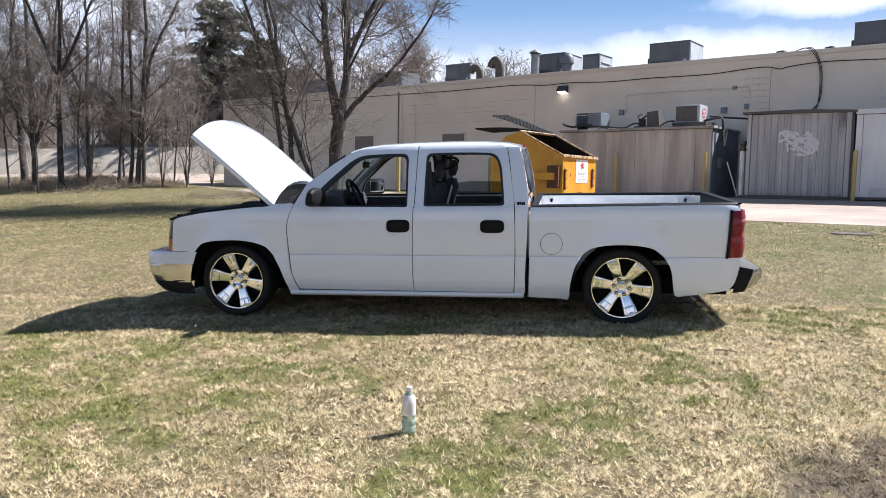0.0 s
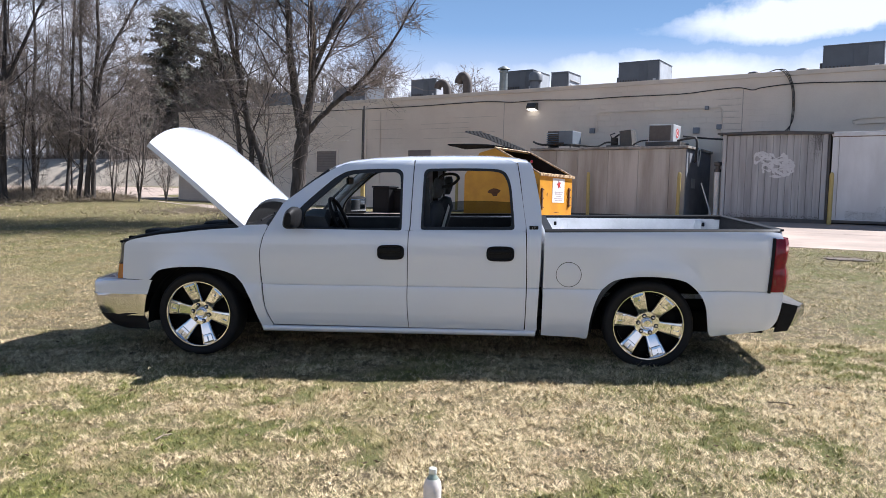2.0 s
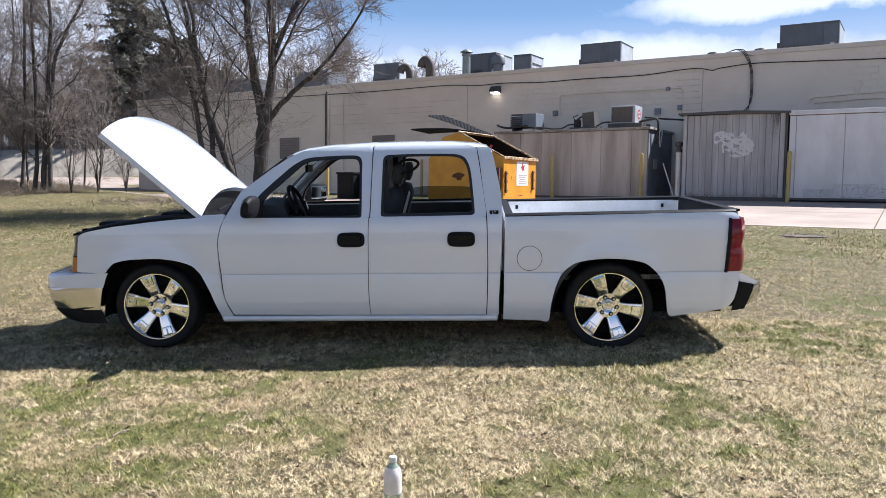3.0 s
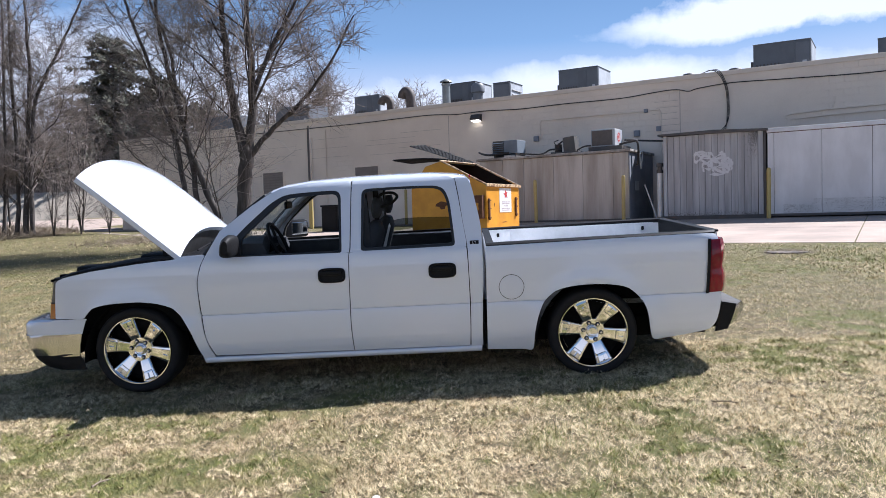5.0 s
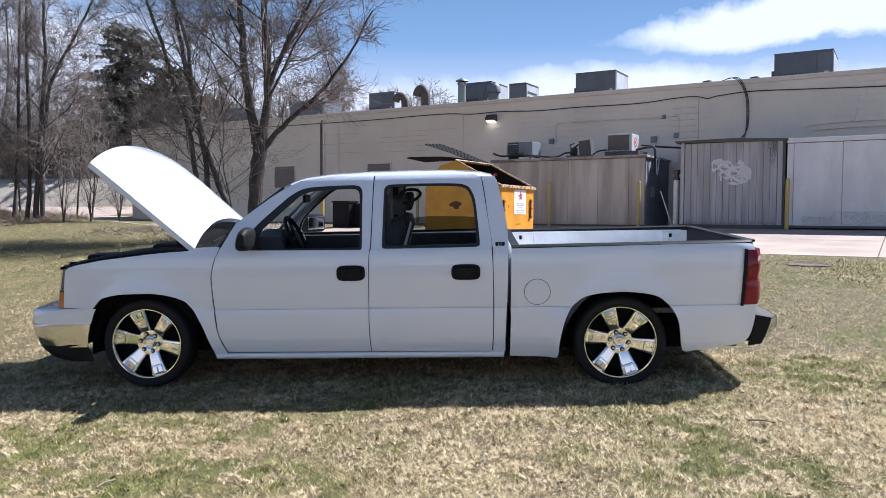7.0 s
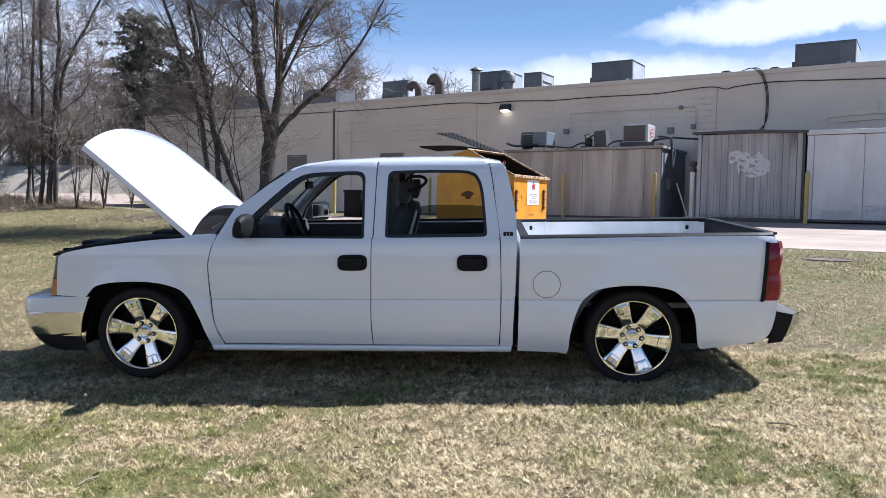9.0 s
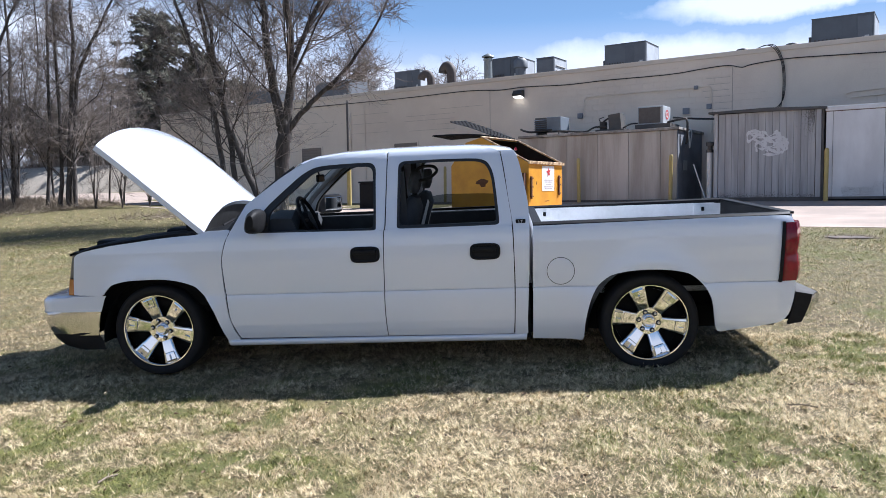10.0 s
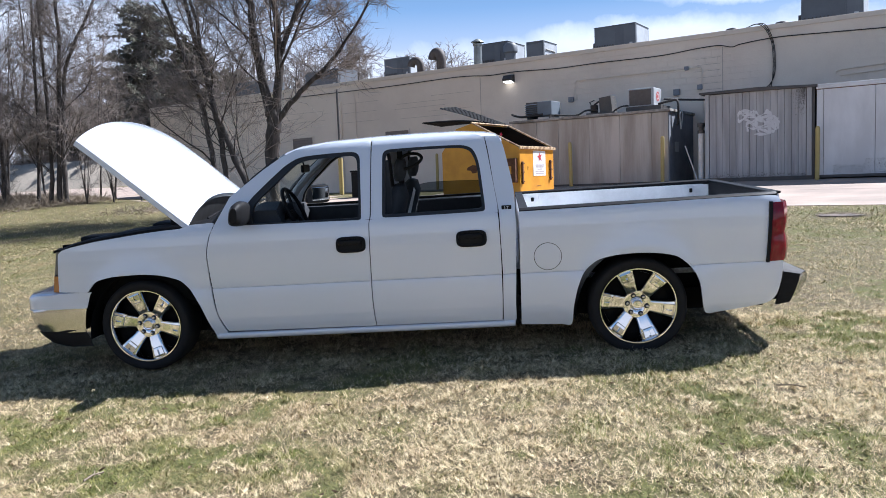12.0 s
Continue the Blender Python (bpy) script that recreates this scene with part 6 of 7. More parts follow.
prism(bm, [(-2.98, -0.12, 2.50), (0.08, -0.12, 2.44), (0.08, -0.12, 2.50), (-1.4, -0.12, 2.57), (-2.98, -0.12, 2.55)], (0, 3.0, 0))
part("roof", bm, DARK_STEEL, shed, "black felt roof edge")
bm = blank()
box(bm, -2.84, 0.0, -0.04, 0.0, -0.04, 0.11)
part("base_rail", bm, DARK_STEEL, shed)
bm = blank()
rg = random.Random(17)
for k in range(1400):
    if k % 2:
        x, z, r = -0.22 - abs(rg.gauss(0, 0.13)), 2.46 - abs(rg.gauss(0, 0.30)), rg.uniform(0.002, 0.009)
    else:
        x, z, r = rg.uniform(-2.72, -0.2), 0.11 + abs(rg.gauss(0, 0.06)), rg.uniform(0.002, 0.009)
    bm.faces.new([bm.verts.new((x + r * rg.uniform(0.4, 1.0) * math.cos(a), -0.004 - 0.000002 * k, z + r * rg.uniform(0.8, 2.2) * math.sin(a))) for a in [2 * math.pi * i / 6 for i in range(6)]])
tagged(part("grime", bm, DARK_STEEL, shed, "dark flaking grime"), kind="stuff")
graf = on_site("graffiti", "faded white spray-painted scrawl on the shed boards", "graffiti", 0, 0)
rg = random.Random(5)
for k in range(16):
    cx, cz = -1.38 + rg.uniform(-0.42, 0.42), 1.62 + rg.uniform(-0.20, 0.20)
    pts = [(cx + rg.uniform(-0.22, 0.22), -0.008, cz + rg.uniform(-0.20, 0.20)) for _ in range(5)]
    path = smooth_path(pts, 6)
    bm = blank()
    rows = []
    w = rg.uniform(0.022, 0.055)
    for i, p in enumerate(path):
        d = (path[min(i + 1, len(path) - 1)] - path[max(i - 1, 0)]).normalized()
        nrm = Vector((-d.z, 0, d.x)) * w * (0.6 + 0.4 * math.sin(i * 1.3 + k))
        rows.append([p + nrm - Vector((0, 0.0004 * k, 0)), p - nrm - Vector((0, 0.0004 * k, 0))])
    surface(bm, rows)
    part("stroke", bm, SPRAY, graf)

# ---- box trailer body ----
trailer = on_site("box_trailer", "grubby white box trailer body parked along the wall", "trailer", 0, 0)
bm = blank()
box(bm, 0.06, 9.4, 0.05, 2.6, 0.10, 2.44)
part("body", bm, DARK_STEEL, trailer)
xs = [0.05, 0.22, 1.42, 2.62, 3.82, 5.02, 6.22, 7.42, 8.62, 9.42]
for x0, x1 in zip(xs, xs[1:]):
    bm = blank()
    box(bm, x0 + 0.005, x1 - 0.005, 0.0, 0.055, 0.10, 2.40, 0.004)
    part("panel", bm, TRAILER, trailer)
bm = blank()
box(bm, 0.03, 9.45, -0.03, 0.08, 2.38, 2.50, 0.012)
part("top_rail", bm, TRAILER, trailer, "pale riveted top rail")
bm = blank()
box(bm, 0.04, 9.44, -0.008, 0.05, 2.362, 2.378)
part("rail_seam", bm, RUST, trailer, "rust-stained seam below the rail")
bm = blank()
box(bm, 0.03, 9.45, -0.015, 0.08, 0.04, 0.11)
part("bottom_rail", bm, DARK_STEEL, trailer)
bm = blank()
rg = random.Random(3)
for k in range(3200):
    x = 0.45 + abs(rg.gauss(0, 1)) * 1.6 if k % 3 else rg.uniform(1.5, 4.5)
    top = 0.50 if x > 1.2 else 0.36
    z = 0.13 + (top - 0.13) * rg.random() ** (1.5 if k % 2 else 0.6)
    r = rg.uniform(0.0015, 0.007) if k % 30 else rg.uniform(0.008, 0.014)
    pts = [(x + r * rg.uniform(0.6, 1.5) * math.cos(a), -0.003 - 0.000004 * k, z + r * rg.uniform(0.5, 1.2) * math.sin(a)) for a in [2 * math.pi * i / 7 for i in range(7)]]
    bm.faces.new([bm.verts.new(p) for p in pts])
tagged(part("mould_stain", bm, MOULD, trailer, "black mould stains"), kind="stuff")

# ---- steel posts ----
for a, b, lean in ((-4.10, 0.02, 0.6), (-7.03, 0.02, -0.8), (0.10, -0.22, 0.4), (-12.6, 2.2, 0), (-13.6, 2.2, 0.5), (-12.0, 1.6, 0)):
    post = on_site("bollard", "faded yellow steel bollard on the concrete", "bollard", a, b, at_ground(a, b), group="yellow bollards")
    bm = blank()
    lathe(bm, [(0.057, -0.05), (0.057, 1.32), (0.052, 1.365), (0.035, 1.395), (0.0, 1.405)], 16, "z")
    bm.transform(Matrix.Rotation(radians(lean), 4, "Y"))
    part("tube", bm, BOLLARD, post, smooth=40)
pole = on_site("utility_pole", "thin dark pole with a yellow guard at its foot", "pole", -16.0, -0.7, at_ground(-16.0, -0.7))
bm = blank()
tube(bm, [(0, 0, -0.05), (0, 0, 1.3), (-0.01, 0, 3.9)], [0.045, 0.04, 0.035], 10)
part("mast", bm, DARK_STEEL, pole, smooth=True)
bm = blank()
tube(bm, [(0.02, -0.03, 0.0), (0.02, -0.03, 1.35)], 0.085, 12)
part("guard", bm, BOLLARD, pole, "yellow plastic guard", smooth=True)
for k, (a, b) in enumerate(((-13.9, -2.2), (-13.2, -1.9))):
    u = on_site("utility_box", "black metal utility cabinet at the lawn's edge", "cabinet", a, b, at_ground(a, b), group="black cabinets")
    bm = blank()
    box(bm, -0.36, 0.36, 0.0, 0.5, -0.05, 0.86 - 0.1 * k, 0.02)
    part("body", bm, TRIM, u)
    bm = blank()
    box(bm, -0.39, 0.39, -0.03, 0.53, 0.86 - 0.1 * k, 0.92 - 0.1 * k, 0.01)
    part("lid", bm, TRIM, u)
    bm = blank()
    box(bm, -0.30, 0.30, -0.015, 0.0, 0.1, 0.75 - 0.1 * k, 0.005)
    part("door", bm, TRIM, u)

# ---- dumpster ----
dg = at_ground(-6.3, -6.0)
bin_ = on_site("dumpster", "worn yellow slant-top dumpster with its black lids thrown open", "dumpster", 0, 0)
side = [(-5.25, dg + 0.12), (-5.25, 1.03), (-6.50, 1.66), (-6.95, 1.55), (-7.38, 1.0), (-7.38, dg + 0.12)]
for b0 in (-6.9, -5.13):
    bm = blank()
    prism(bm, [(a, b0, h) for a, h in side], (0, 0.03, 0))
    part("side", bm, YELLOW, bin_)
bm = blank()
box(bm, -5.28, -5.25, -6.87, -5.13, dg + 0.12, 1.03)
part("front", bm, YELLOW, bin_)
bm = blank()
box(bm, -7.38, -7.35, -6.87, -5.13, dg + 0.12, 1.0)
prism(bm, [(-7.38, -6.87, 1.0), (-6.95, -6.87, 1.55), (-6.50, -6.87, 1.66), (-6.50, -6.87, 1.63), (-6.94, -6.87, 1.52), (-7.35, -6.87, 1.0)], (0, 1.74, 0))
part("back", bm, YELLOW, bin_)
bm = blank()
box(bm, -7.35, -5.28, -6.87, -5.13, dg + 0.10, dg + 0.14)
part("floor", bm, RUST, bin_)
# near-black panels laid over the yellow walls inside
bm = blank()
box(bm, -5.30, -5.262, -6.87, -5.12, dg + 0.15, 0.98)
prism(bm, [(-5.28, -5.135, dg + 0.15), (-5.27, -5.135, 1.03), (-6.49, -5.135, 1.655), (-6.95, -5.135, 1.54), (-7.34, -5.135, 0.95), (-7.34, -5.135, dg + 0.15)], (0, -0.012, 0))
prism(bm, [(-7.34, -6.86, 0.98), (-6.935, -6.86, 1.515), (-6.46, -6.86, 1.628), (-6.46, -6.86, 1.618), (-6.93, -6.86, 1.505), (-7.33, -6.86, 0.98)], (0, 1.72, 0))
part("lining", bm, LID, bin_, "plain black inner panels")
for p0, p1 in (((-5.25, -6.9, 1.04), (-6.50, -6.9, 1.67)), ((-5.25, -5.1, 1.04), (-6.50, -5.1, 1.67)), ((-5.25, -6.92, 1.04), (-5.25, -5.08, 1.04)), ((-6.50, -6.92, 1.67), (-6.50, -5.08, 1.67))):
    bm = blank()
    tube(bm, [p0, p1], 0.022, 8)
    part("rim_bar", bm, RIM, bin_, "scuffed rusty rim")
bm = blank()
box(bm, -5.24, -5.20, -6.95, -5.05, 0.985, 1.055, 0.008)
part("front_lip", bm, RIM, bin_, "rusty front lip")
for b0, b1 in ((-7.06, -6.9), (-5.1, -4.94)):
    bm = blank()
    box(bm, -6.05, -5.40, b0, b1, 0.42, 0.60, 0.01)
    part("fork_pocket", bm, YELLOW, bin_)
    bm = blank()
    box(bm, -5.62, -5.30, b0 + (0.02 if b0 < -6 else 0), b1 - 0.01, 0.22, 0.78, 0.01)
    part("pocket_bracket", bm, RUST, bin_, "rusty fork bracket")
for x in (-6.9, -6.5):
    bm = blank()
    rg = random.Random(int(x * 10))
    pts = [(x + 0.20 * rg.uniform(0.5, 1.2) * math.cos(a), -6.903, 0.58 + 0.10 * rg.uniform(0.5, 1.2) * math.sin(a)) for a in [2 * math.pi * i / 11 for i in range(11)]]
    if x < -6.6:
        continue
    bm.faces.new([bm.verts.new(p) for p in pts])
    part("rust_patch", bm, RUST, bin_, "dark rust patch")
for b0, z0, z1 in ((-5.30, 0.25, 0.74), (-6.80, 0.18, 0.70)):
    bm = blank()
    box(bm, -5.25, -5.215, b0 - 0.03, b0 + 0.03, z0, z1, 0.006)
    for z in (z0 + 0.04, (z0 + z1) / 2, z1 - 0.06):
        box(bm, -5.25, -5.20, b0 - 0.05, b0 + 0.05, z, z + 0.03, 0.004)
    part("bracket", bm, RUST, bin_, "rusty upright bracket")
for b0, z0, w, h in ((-5.95, 0.12, 0.16, 0.012), (-6.5, 0.55, 0.02, 0.05), (-5.55, 0.42, 0.02, 0.04)):
    bm = blank()
    prism(bm, [(-5.249, b0 - w, z0), (-5.249, b0 - 0.3 * w, z0 - h), (-5.249, b0 + w, z0 + 0.3 * h), (-5.249, b0 + 0.2 * w, z0 + h)], (0.004, 0, 0))
    part("scrape", bm, RUST, bin_, "dark scrape")
bm = blank()
box(bm, -5.249, -5.243, -6.22, -5.56, 0.36, 0.96)
stick = part("sticker", bm, PAPER, bin_, "white sticker with a red star and unreadable print")
bm = blank()
star = []
for k in range(10):
    a = math.pi / 2 + k * math.pi / 5 + 0.2
    r = 0.13 if k % 2 == 0 else 0.05
    star.append((-5.240, -5.88 + r * math.cos(a), 0.81 + r * math.sin(a)))
prism(bm, star, (0.003, 0, 0))
part("red_star", bm, RED_INK, stick)
for h, w in ((0.62, 0.22), (0.575, 0.20), (0.52, 0.12), (0.46, 0.24), (0.415, 0.20)):
    bm = blank()
    box(bm, -5.243, -5.239, -5.88 - w, -5.88 + w, h - 0.010, h + 0.010)
    part("print_bar", bm, FADED, stick)


def lid(b0, b1, path, tilt):
    bm = blank()
    rows = []
    pts = smooth_path([(a, 0, h) for a, h in path], 18)
    for i, p in enumerate(pts):
        row = []
        n = 30
        for k in range(n + 1):
            b = b0 + (b1 - b0) * k / n
            rib = (0.024 if k % 6 in (1, 2, 3, 4) and i % 4 in (1, 2) else 0.0) if tilt > 0 else (0.03 if k % 5 in (1, 2) else 0.0)
            row.append((p.x, b, p.z + tilt * (k / n - 0.5) * (-6.5 - p.x) + rib))
        rows.append(row)
    surface(bm, rows)
    slab(bm, (0, 0, -0.008))
    return part("lid", bm, LID, bin_, "black ribbed plastic lid, open", smooth=20)


lid(-6.88, -6.03, [(-6.50, 1.70), (-6.9, 1.735), (-7.4, 1.745), (-7.95, 1.74)], -0.03)
lid(-5.98, -5.13, [(-6.50, 1.70), (-6.9, 1.84), (-7.4, 2.03), (-8.0, 2.22)], 0.05)

# ---- cover plate in the lawn ----
dq = Vector((8.2, 7.55, 0))
plate = thing("drain_cover", "weathered grey drain slab set in the grass", "drain", rest(dq.x, dq.y, -28.7))
bm = blank()
lathe(bm, [(0.0, 0.006), (0.34, 0.006), (0.36, 0.002), (0.36, -0.05)], 28, "z")
part("slab", bm, COVER, plate, smooth=30)
bm = blank()
lathe(bm, [(0.0, 0.012), (0.25, 0.011), (0.26, 0.004)], 24, "z")
part("lid", bm, COVER, plate, smooth=30)

# ---- bottle on the lawn ----
bot = thing("plastic_bottle", "clear plastic water bottle with white cap and faded label in grass", "bottle", rest(2.266, -2.83))
bm = blank()
prof = [(0.0, 0.012), (0.020, 0.004), (0.030, 0.0), (0.036, 0.006), (0.038, 0.02), (0.038, 0.045), (0.0355, 0.05), (0.038, 0.055), (0.038, 0.085), (0.0355, 0.09), (0.038, 0.095), (0.038, 0.17), (0.0385, 0.185), (0.035, 0.205), (0.026, 0.226), (0.016, 0.240), (0.0145, 0.252)]
lathe(bm, prof, 28, "z")
part("shell", bm, BOTTLE, bot, smooth=40)
bm = blank()
lathe(bm, [(0.0, 0.015), (0.034, 0.008), (0.0362, 0.02), (0.0362, 0.045), (0.034, 0.05), (0.0362, 0.055), (0.0362, 0.072), (0.0, 0.072)], 24, "z")
part("water", bm, BOTTLE, bot, "last of the water", smooth=40)
bm = blank()
lathe(bm, [(0.0386, 0.112), (0.0392, 0.115), (0.0392, 0.172), (0.0396, 0.186), (0.0360, 0.206), (0.0275, 0.225)], 24, "z")
part("label", bm, LABEL, bot, "pale label", smooth=40)
bm = blank()
lathe(bm, [(0.0165, 0.246), (0.0175, 0.248), (0.0175, 0.268), (0.015, 0.271), (0.0, 0.271)], 20, "z")
part("cap", bm, PVC, bot, "white cap", smooth=30)

# ---- trees ----
def raw_mesh(name, verts, faces, mat, parent=None, smooth=False):
    me = bpy.data.meshes.new(name)
    me.from_pydata(verts, [], faces)
    me.materials.append(mat)
    if smooth:
        me.shade_smooth()
    ob = new(name, me)
    ob.parent = parent
    return ob


def sweep(verts, faces, pts, r0, r1, n):
    """A tapering bar of n sides along points."""
    base, last = len(verts), len(pts) - 1
    ref = (pts[1] - pts[0]).orthogonal().normalized()
    for i, p in enumerate(pts):
        d = (pts[min(i + 1, last)] - pts[max(i - 1, 0)]).normalized()
        ref = (ref - d * ref.dot(d)).normalized()
        s = d.cross(ref)
        r = r0 + (r1 - r0) * (i / last)
        for k in range(n):
            a = 2 * math.pi * k / n
            verts.append(p + ref * (r * math.cos(a)) + s * (r * math.sin(a)))
    for i in range(last):
        for k in range(n):
            a, b = base + i * n + k, base + i * n + (k + 1) % n
            faces.append((a, b, b + n, a + n))


def spike(verts, faces, pts, r):
    """A thin three-sided twig running out to a point."""
    base, last = len(verts), len(pts) - 1
    ref = (pts[1] - pts[0]).orthogonal().normalized() * r
    s = (pts[1] - pts[0]).normalized().cross(ref)
    for i, p in enumerate(pts[:-1]):
        f = 1 - 0.5 * i / last
        verts += [p + ref * f, p + (s * 0.87 - ref * 0.5) * f, p - (s * 0.87 + ref * 0.5) * f]
    verts.append(pts[-1])
    for i in range(last - 1):
        a = base + 3 * i
        for k in range(3):
            faces.append((a + k, a + (k + 1) % 3, a + 3 + (k + 1) % 3, a + 3 + k))
    a = base + 3 * (last - 1)
    for k in range(3):
        faces.append((a + k, a + (k + 1) % 3, a + 3))


def wander(rg, start, direction, length, steps, lift, wobble):
    pts, d, p = [start], direction.normalized(), start.copy()
    for _ in range(steps):
        d = (d + Vector((rg.gauss(0, wobble), rg.gauss(0, wobble), rg.gauss(0, wobble) + lift))).normalized()
        p = p + d * (length / steps)
        pts.append(p.copy())
    return pts


def along(pts, f):
    k = f * (len(pts) - 1)
    i = min(int(k), len(pts) - 2)
    return pts[i].lerp(pts[i + 1], k - i), (pts[i + 1] - pts[i]).normalized()


def bare_tree(name, label, stems, seed, boughs=9, subs=6, twigs=6, reach=0.33, from_f=0.3, lift=0.05, group="", flare=1.25, thick=1.0, fine=0, bend=2, bark=None, twig=None):
    """A leafless tree: given stems (points, foot radius, tip radius), then boughs, branches and twigs grown from them."""
    rg = random.Random(seed)
    foot = Vector(stems[0][0][0])
    tree = thing(name, label, "tree", Matrix.Translation(foot), group)
    tv, tf, cv, cf = [], [], [], []
    for pts, r0, r1 in stems:
        path = smooth_path([Vector(p) - foot for p in pts], 4)
        for i in range(2, len(path) - 1):
            path[i] += Vector((rg.gauss(0, 0.015), rg.gauss(0, 0.015), 0))
        if pts[0][2] - foot.z < 0.3:
            sweep(tv, tf, [path[0] - Vector((0, 0, 0.15)), path[0].lerp(path[1], 0.4)], r0 * flare * 1.15, r0, 9)
        sweep(tv, tf, path, r0, r1, 9)
        total = sum((b - a).length for a, b in zip(path, path[1:]))
        for k in range(0 if len(pts) == 4 and r1 > 0.2 else boughs):
            f = from_f + (1 - from_f) * (k + rg.random()) / boughs
            p, d = along(path, min(f, 0.999))
            az = rg.uniform(0, 2 * math.pi)
            out = Vector((math.cos(az), math.sin(az), rg.uniform(-0.05, 0.6)))
            L = total * reach * rg.uniform(0.5, 1.2) * (1.15 - 0.6 * f)
            r = (r0 + (r1 - r0) * f) * rg.uniform(0.2, 0.38)
            b1 = wander(rg, p, d * 0.7 + out, L, 6, lift, 0.12)
            sweep(tv, tf, b1, r, r * 0.25, 6)
            for j in range(subs):
                g = 0.2 + 0.8 * (j + rg.random()) / subs
                p2, d2 = along(b1, min(g, 0.999))
                o2 = Vector((rg.gauss(0, 1), rg.gauss(0, 1), rg.gauss(0.15, 0.6))).normalized()
                L2 = L * rg.uniform(0.3, 0.68) * (1.2 - 0.5 * g)
                b2 = wander(rg, p2, d2 * 0.8 + o2 * 0.85, L2, 4 if bend > 2 else 3, lift * 0.7, 0.24)
                r2 = max(0.008, r * 0.5 * (1.1 - 0.5 * g)) * thick
                (spike(cv, cf, b2, r2) if bend == 1 else sweep(cv, cf, b2, r2, r2 * 0.35, 3))
                for i in range(twigs):
                    h = 0.15 + 0.85 * (i + rg.random()) / twigs
                    p3, d3 = along(b2, min(h, 0.999))
                    o3 = Vector((rg.gauss(0, 1), rg.gauss(0, 1), rg.gauss(0.1, 0.7))).normalized()
                    b3 = wander(rg, p3, d3 * 0.75 + o3 * 0.85, max(0.25, L2 * rg.uniform(0.3, 0.75)), bend, 0.02, 0.3)
                    spike(cv, cf, b3, 0.0055 * thick)
                    for q in range(fine):
                        p4, d4 = along(b3, rg.uniform(0.2, 0.95))
                        o4 = Vector((rg.gauss(0, 1), rg.gauss(0, 1), rg.gauss(0.2, 0.7))).normalized()
                        spike(cv, cf, [p4, p4 + (d4 * 0.8 + o4 * 0.6) * rg.uniform(0.18, 0.55)], 0.0034 * thick)
    raw_mesh("trunk", tv, tf, bark or BARK, tree, True)
    raw_mesh("crown", cv, cf, twig or TWIG, tree)
    return tree


def foot_z(x, y):
    return ground_z(x, y) - 0.03


def rooted(pts):
    x, y, _ = pts[0]
    return [(x, y, foot_z(x, y))] + pts[1:]


MAIN = [
    (rooted([(-4.02, 16.28, 0), (-3.95, 16.33, 2.4), (-3.88, 16.35, 3.22), (-3.92, 16.36, 3.61)]), 0.215, 0.202),
    ([(-3.94, 16.36, 3.5), (-4.18, 16.4, 4.65), (-4.35, 16.45, 5.99), (-4.48, 16.5, 7.32), (-4.54, 16.6, 8.66), (-4.9, 16.8, 11.0)], 0.15, 0.04),
    ([(-3.80, 16.37, 3.5), (-3.66, 16.42, 4.8), (-3.67, 16.48, 6.13), (-3.77, 16.53, 7.47), (-3.66, 16.58, 8.63), (-3.4, 16.8, 11.2)], 0.14, 0.04),
    ([(-3.80, 16.36, 3.25), (-3.2, 16.35, 3.95), (-2.52, 16.3, 4.52), (-1.83, 16.2, 5.17), (-1.14, 16.1, 6.07), (-0.5, 16.0, 7.2)], 0.09, 0.02),
    # five unseen upper limbs, added so the crown casts more shade on the lawn
    ([(-4.9, 16.8, 10.8), (-5.3, 17.8, 12.8), (-5.9, 19.0, 15.2)], 0.05, 0.015),
    ([(-3.4, 16.8, 11.0), (-2.9, 18.0, 13.0), (-2.3, 19.6, 15.8)], 0.05, 0.015),
    ([(-4.54, 16.6, 8.6), (-5.6, 17.8, 10.0), (-7.2, 19.6, 11.6), (-8.2, 21.2, 13.4)], 0.07, 0.02),
    ([(-3.66, 16.58, 8.6), (-3.0, 18.2, 9.8), (-2.2, 20.4, 11.2), (-1.6, 22.6, 13.2)], 0.07, 0.02),
    ([(-4.7, 16.7, 9.8), (-4.9, 18.8, 10.8), (-4.9, 21.2, 12.0), (-4.6, 23.4, 13.6)], 0.06, 0.02),
    ([(-3.67, 16.43, 4.97), (-3.23, 16.5, 6.12), (-2.79, 16.55, 6.94), (-2.35, 16.6, 7.76), (-2.0, 16.7, 8.6), (-1.5, 16.8, 10.0)], 0.08, 0.02),
]
bare_tree("bare_tree", "large leafless forked tree at the edge of the lawn", MAIN, 11, 15, 11, 8, 0.46, 0.13, 0.0, "bare trees", thick=1.35, fine=2, bend=2)
SLIM = [
    (rooted([(-4.55, 16.25, 0), (-4.73, 16.25, 1.5), (-5.15, 16.27, 2.51), (-5.54, 16.3, 3.52), (-5.81, 16.33, 4.69), (-6.14, 16.38, 6.03), (-6.36, 16.42, 7.37), (-6.6, 16.7, 9.2), (-6.9, 17.6, 11.6)]), 0.11, 0.03),
    (rooted([(-5.25, 16.1, 0), (-5.37, 16.25, 2.35), (-5.62, 16.31, 3.85), (-5.87, 16.35, 5.19), (-6.05, 16.4, 6.53), (-6.59, 16.44, 8.05), (-6.9, 16.5, 9.6)]), 0.09, 0.025),
    (rooted([(-5.6, 16.2, 0), (-5.73, 16.25, 2.52), (-5.95, 16.29, 3.86), (-6.34, 16.33, 5.04), (-6.77, 16.37, 6.39), (-7.19, 16.4, 7.56), (-7.8, 16.8, 9.0), (-8.6, 17.8, 11.2)]), 0.085, 0.025),
]
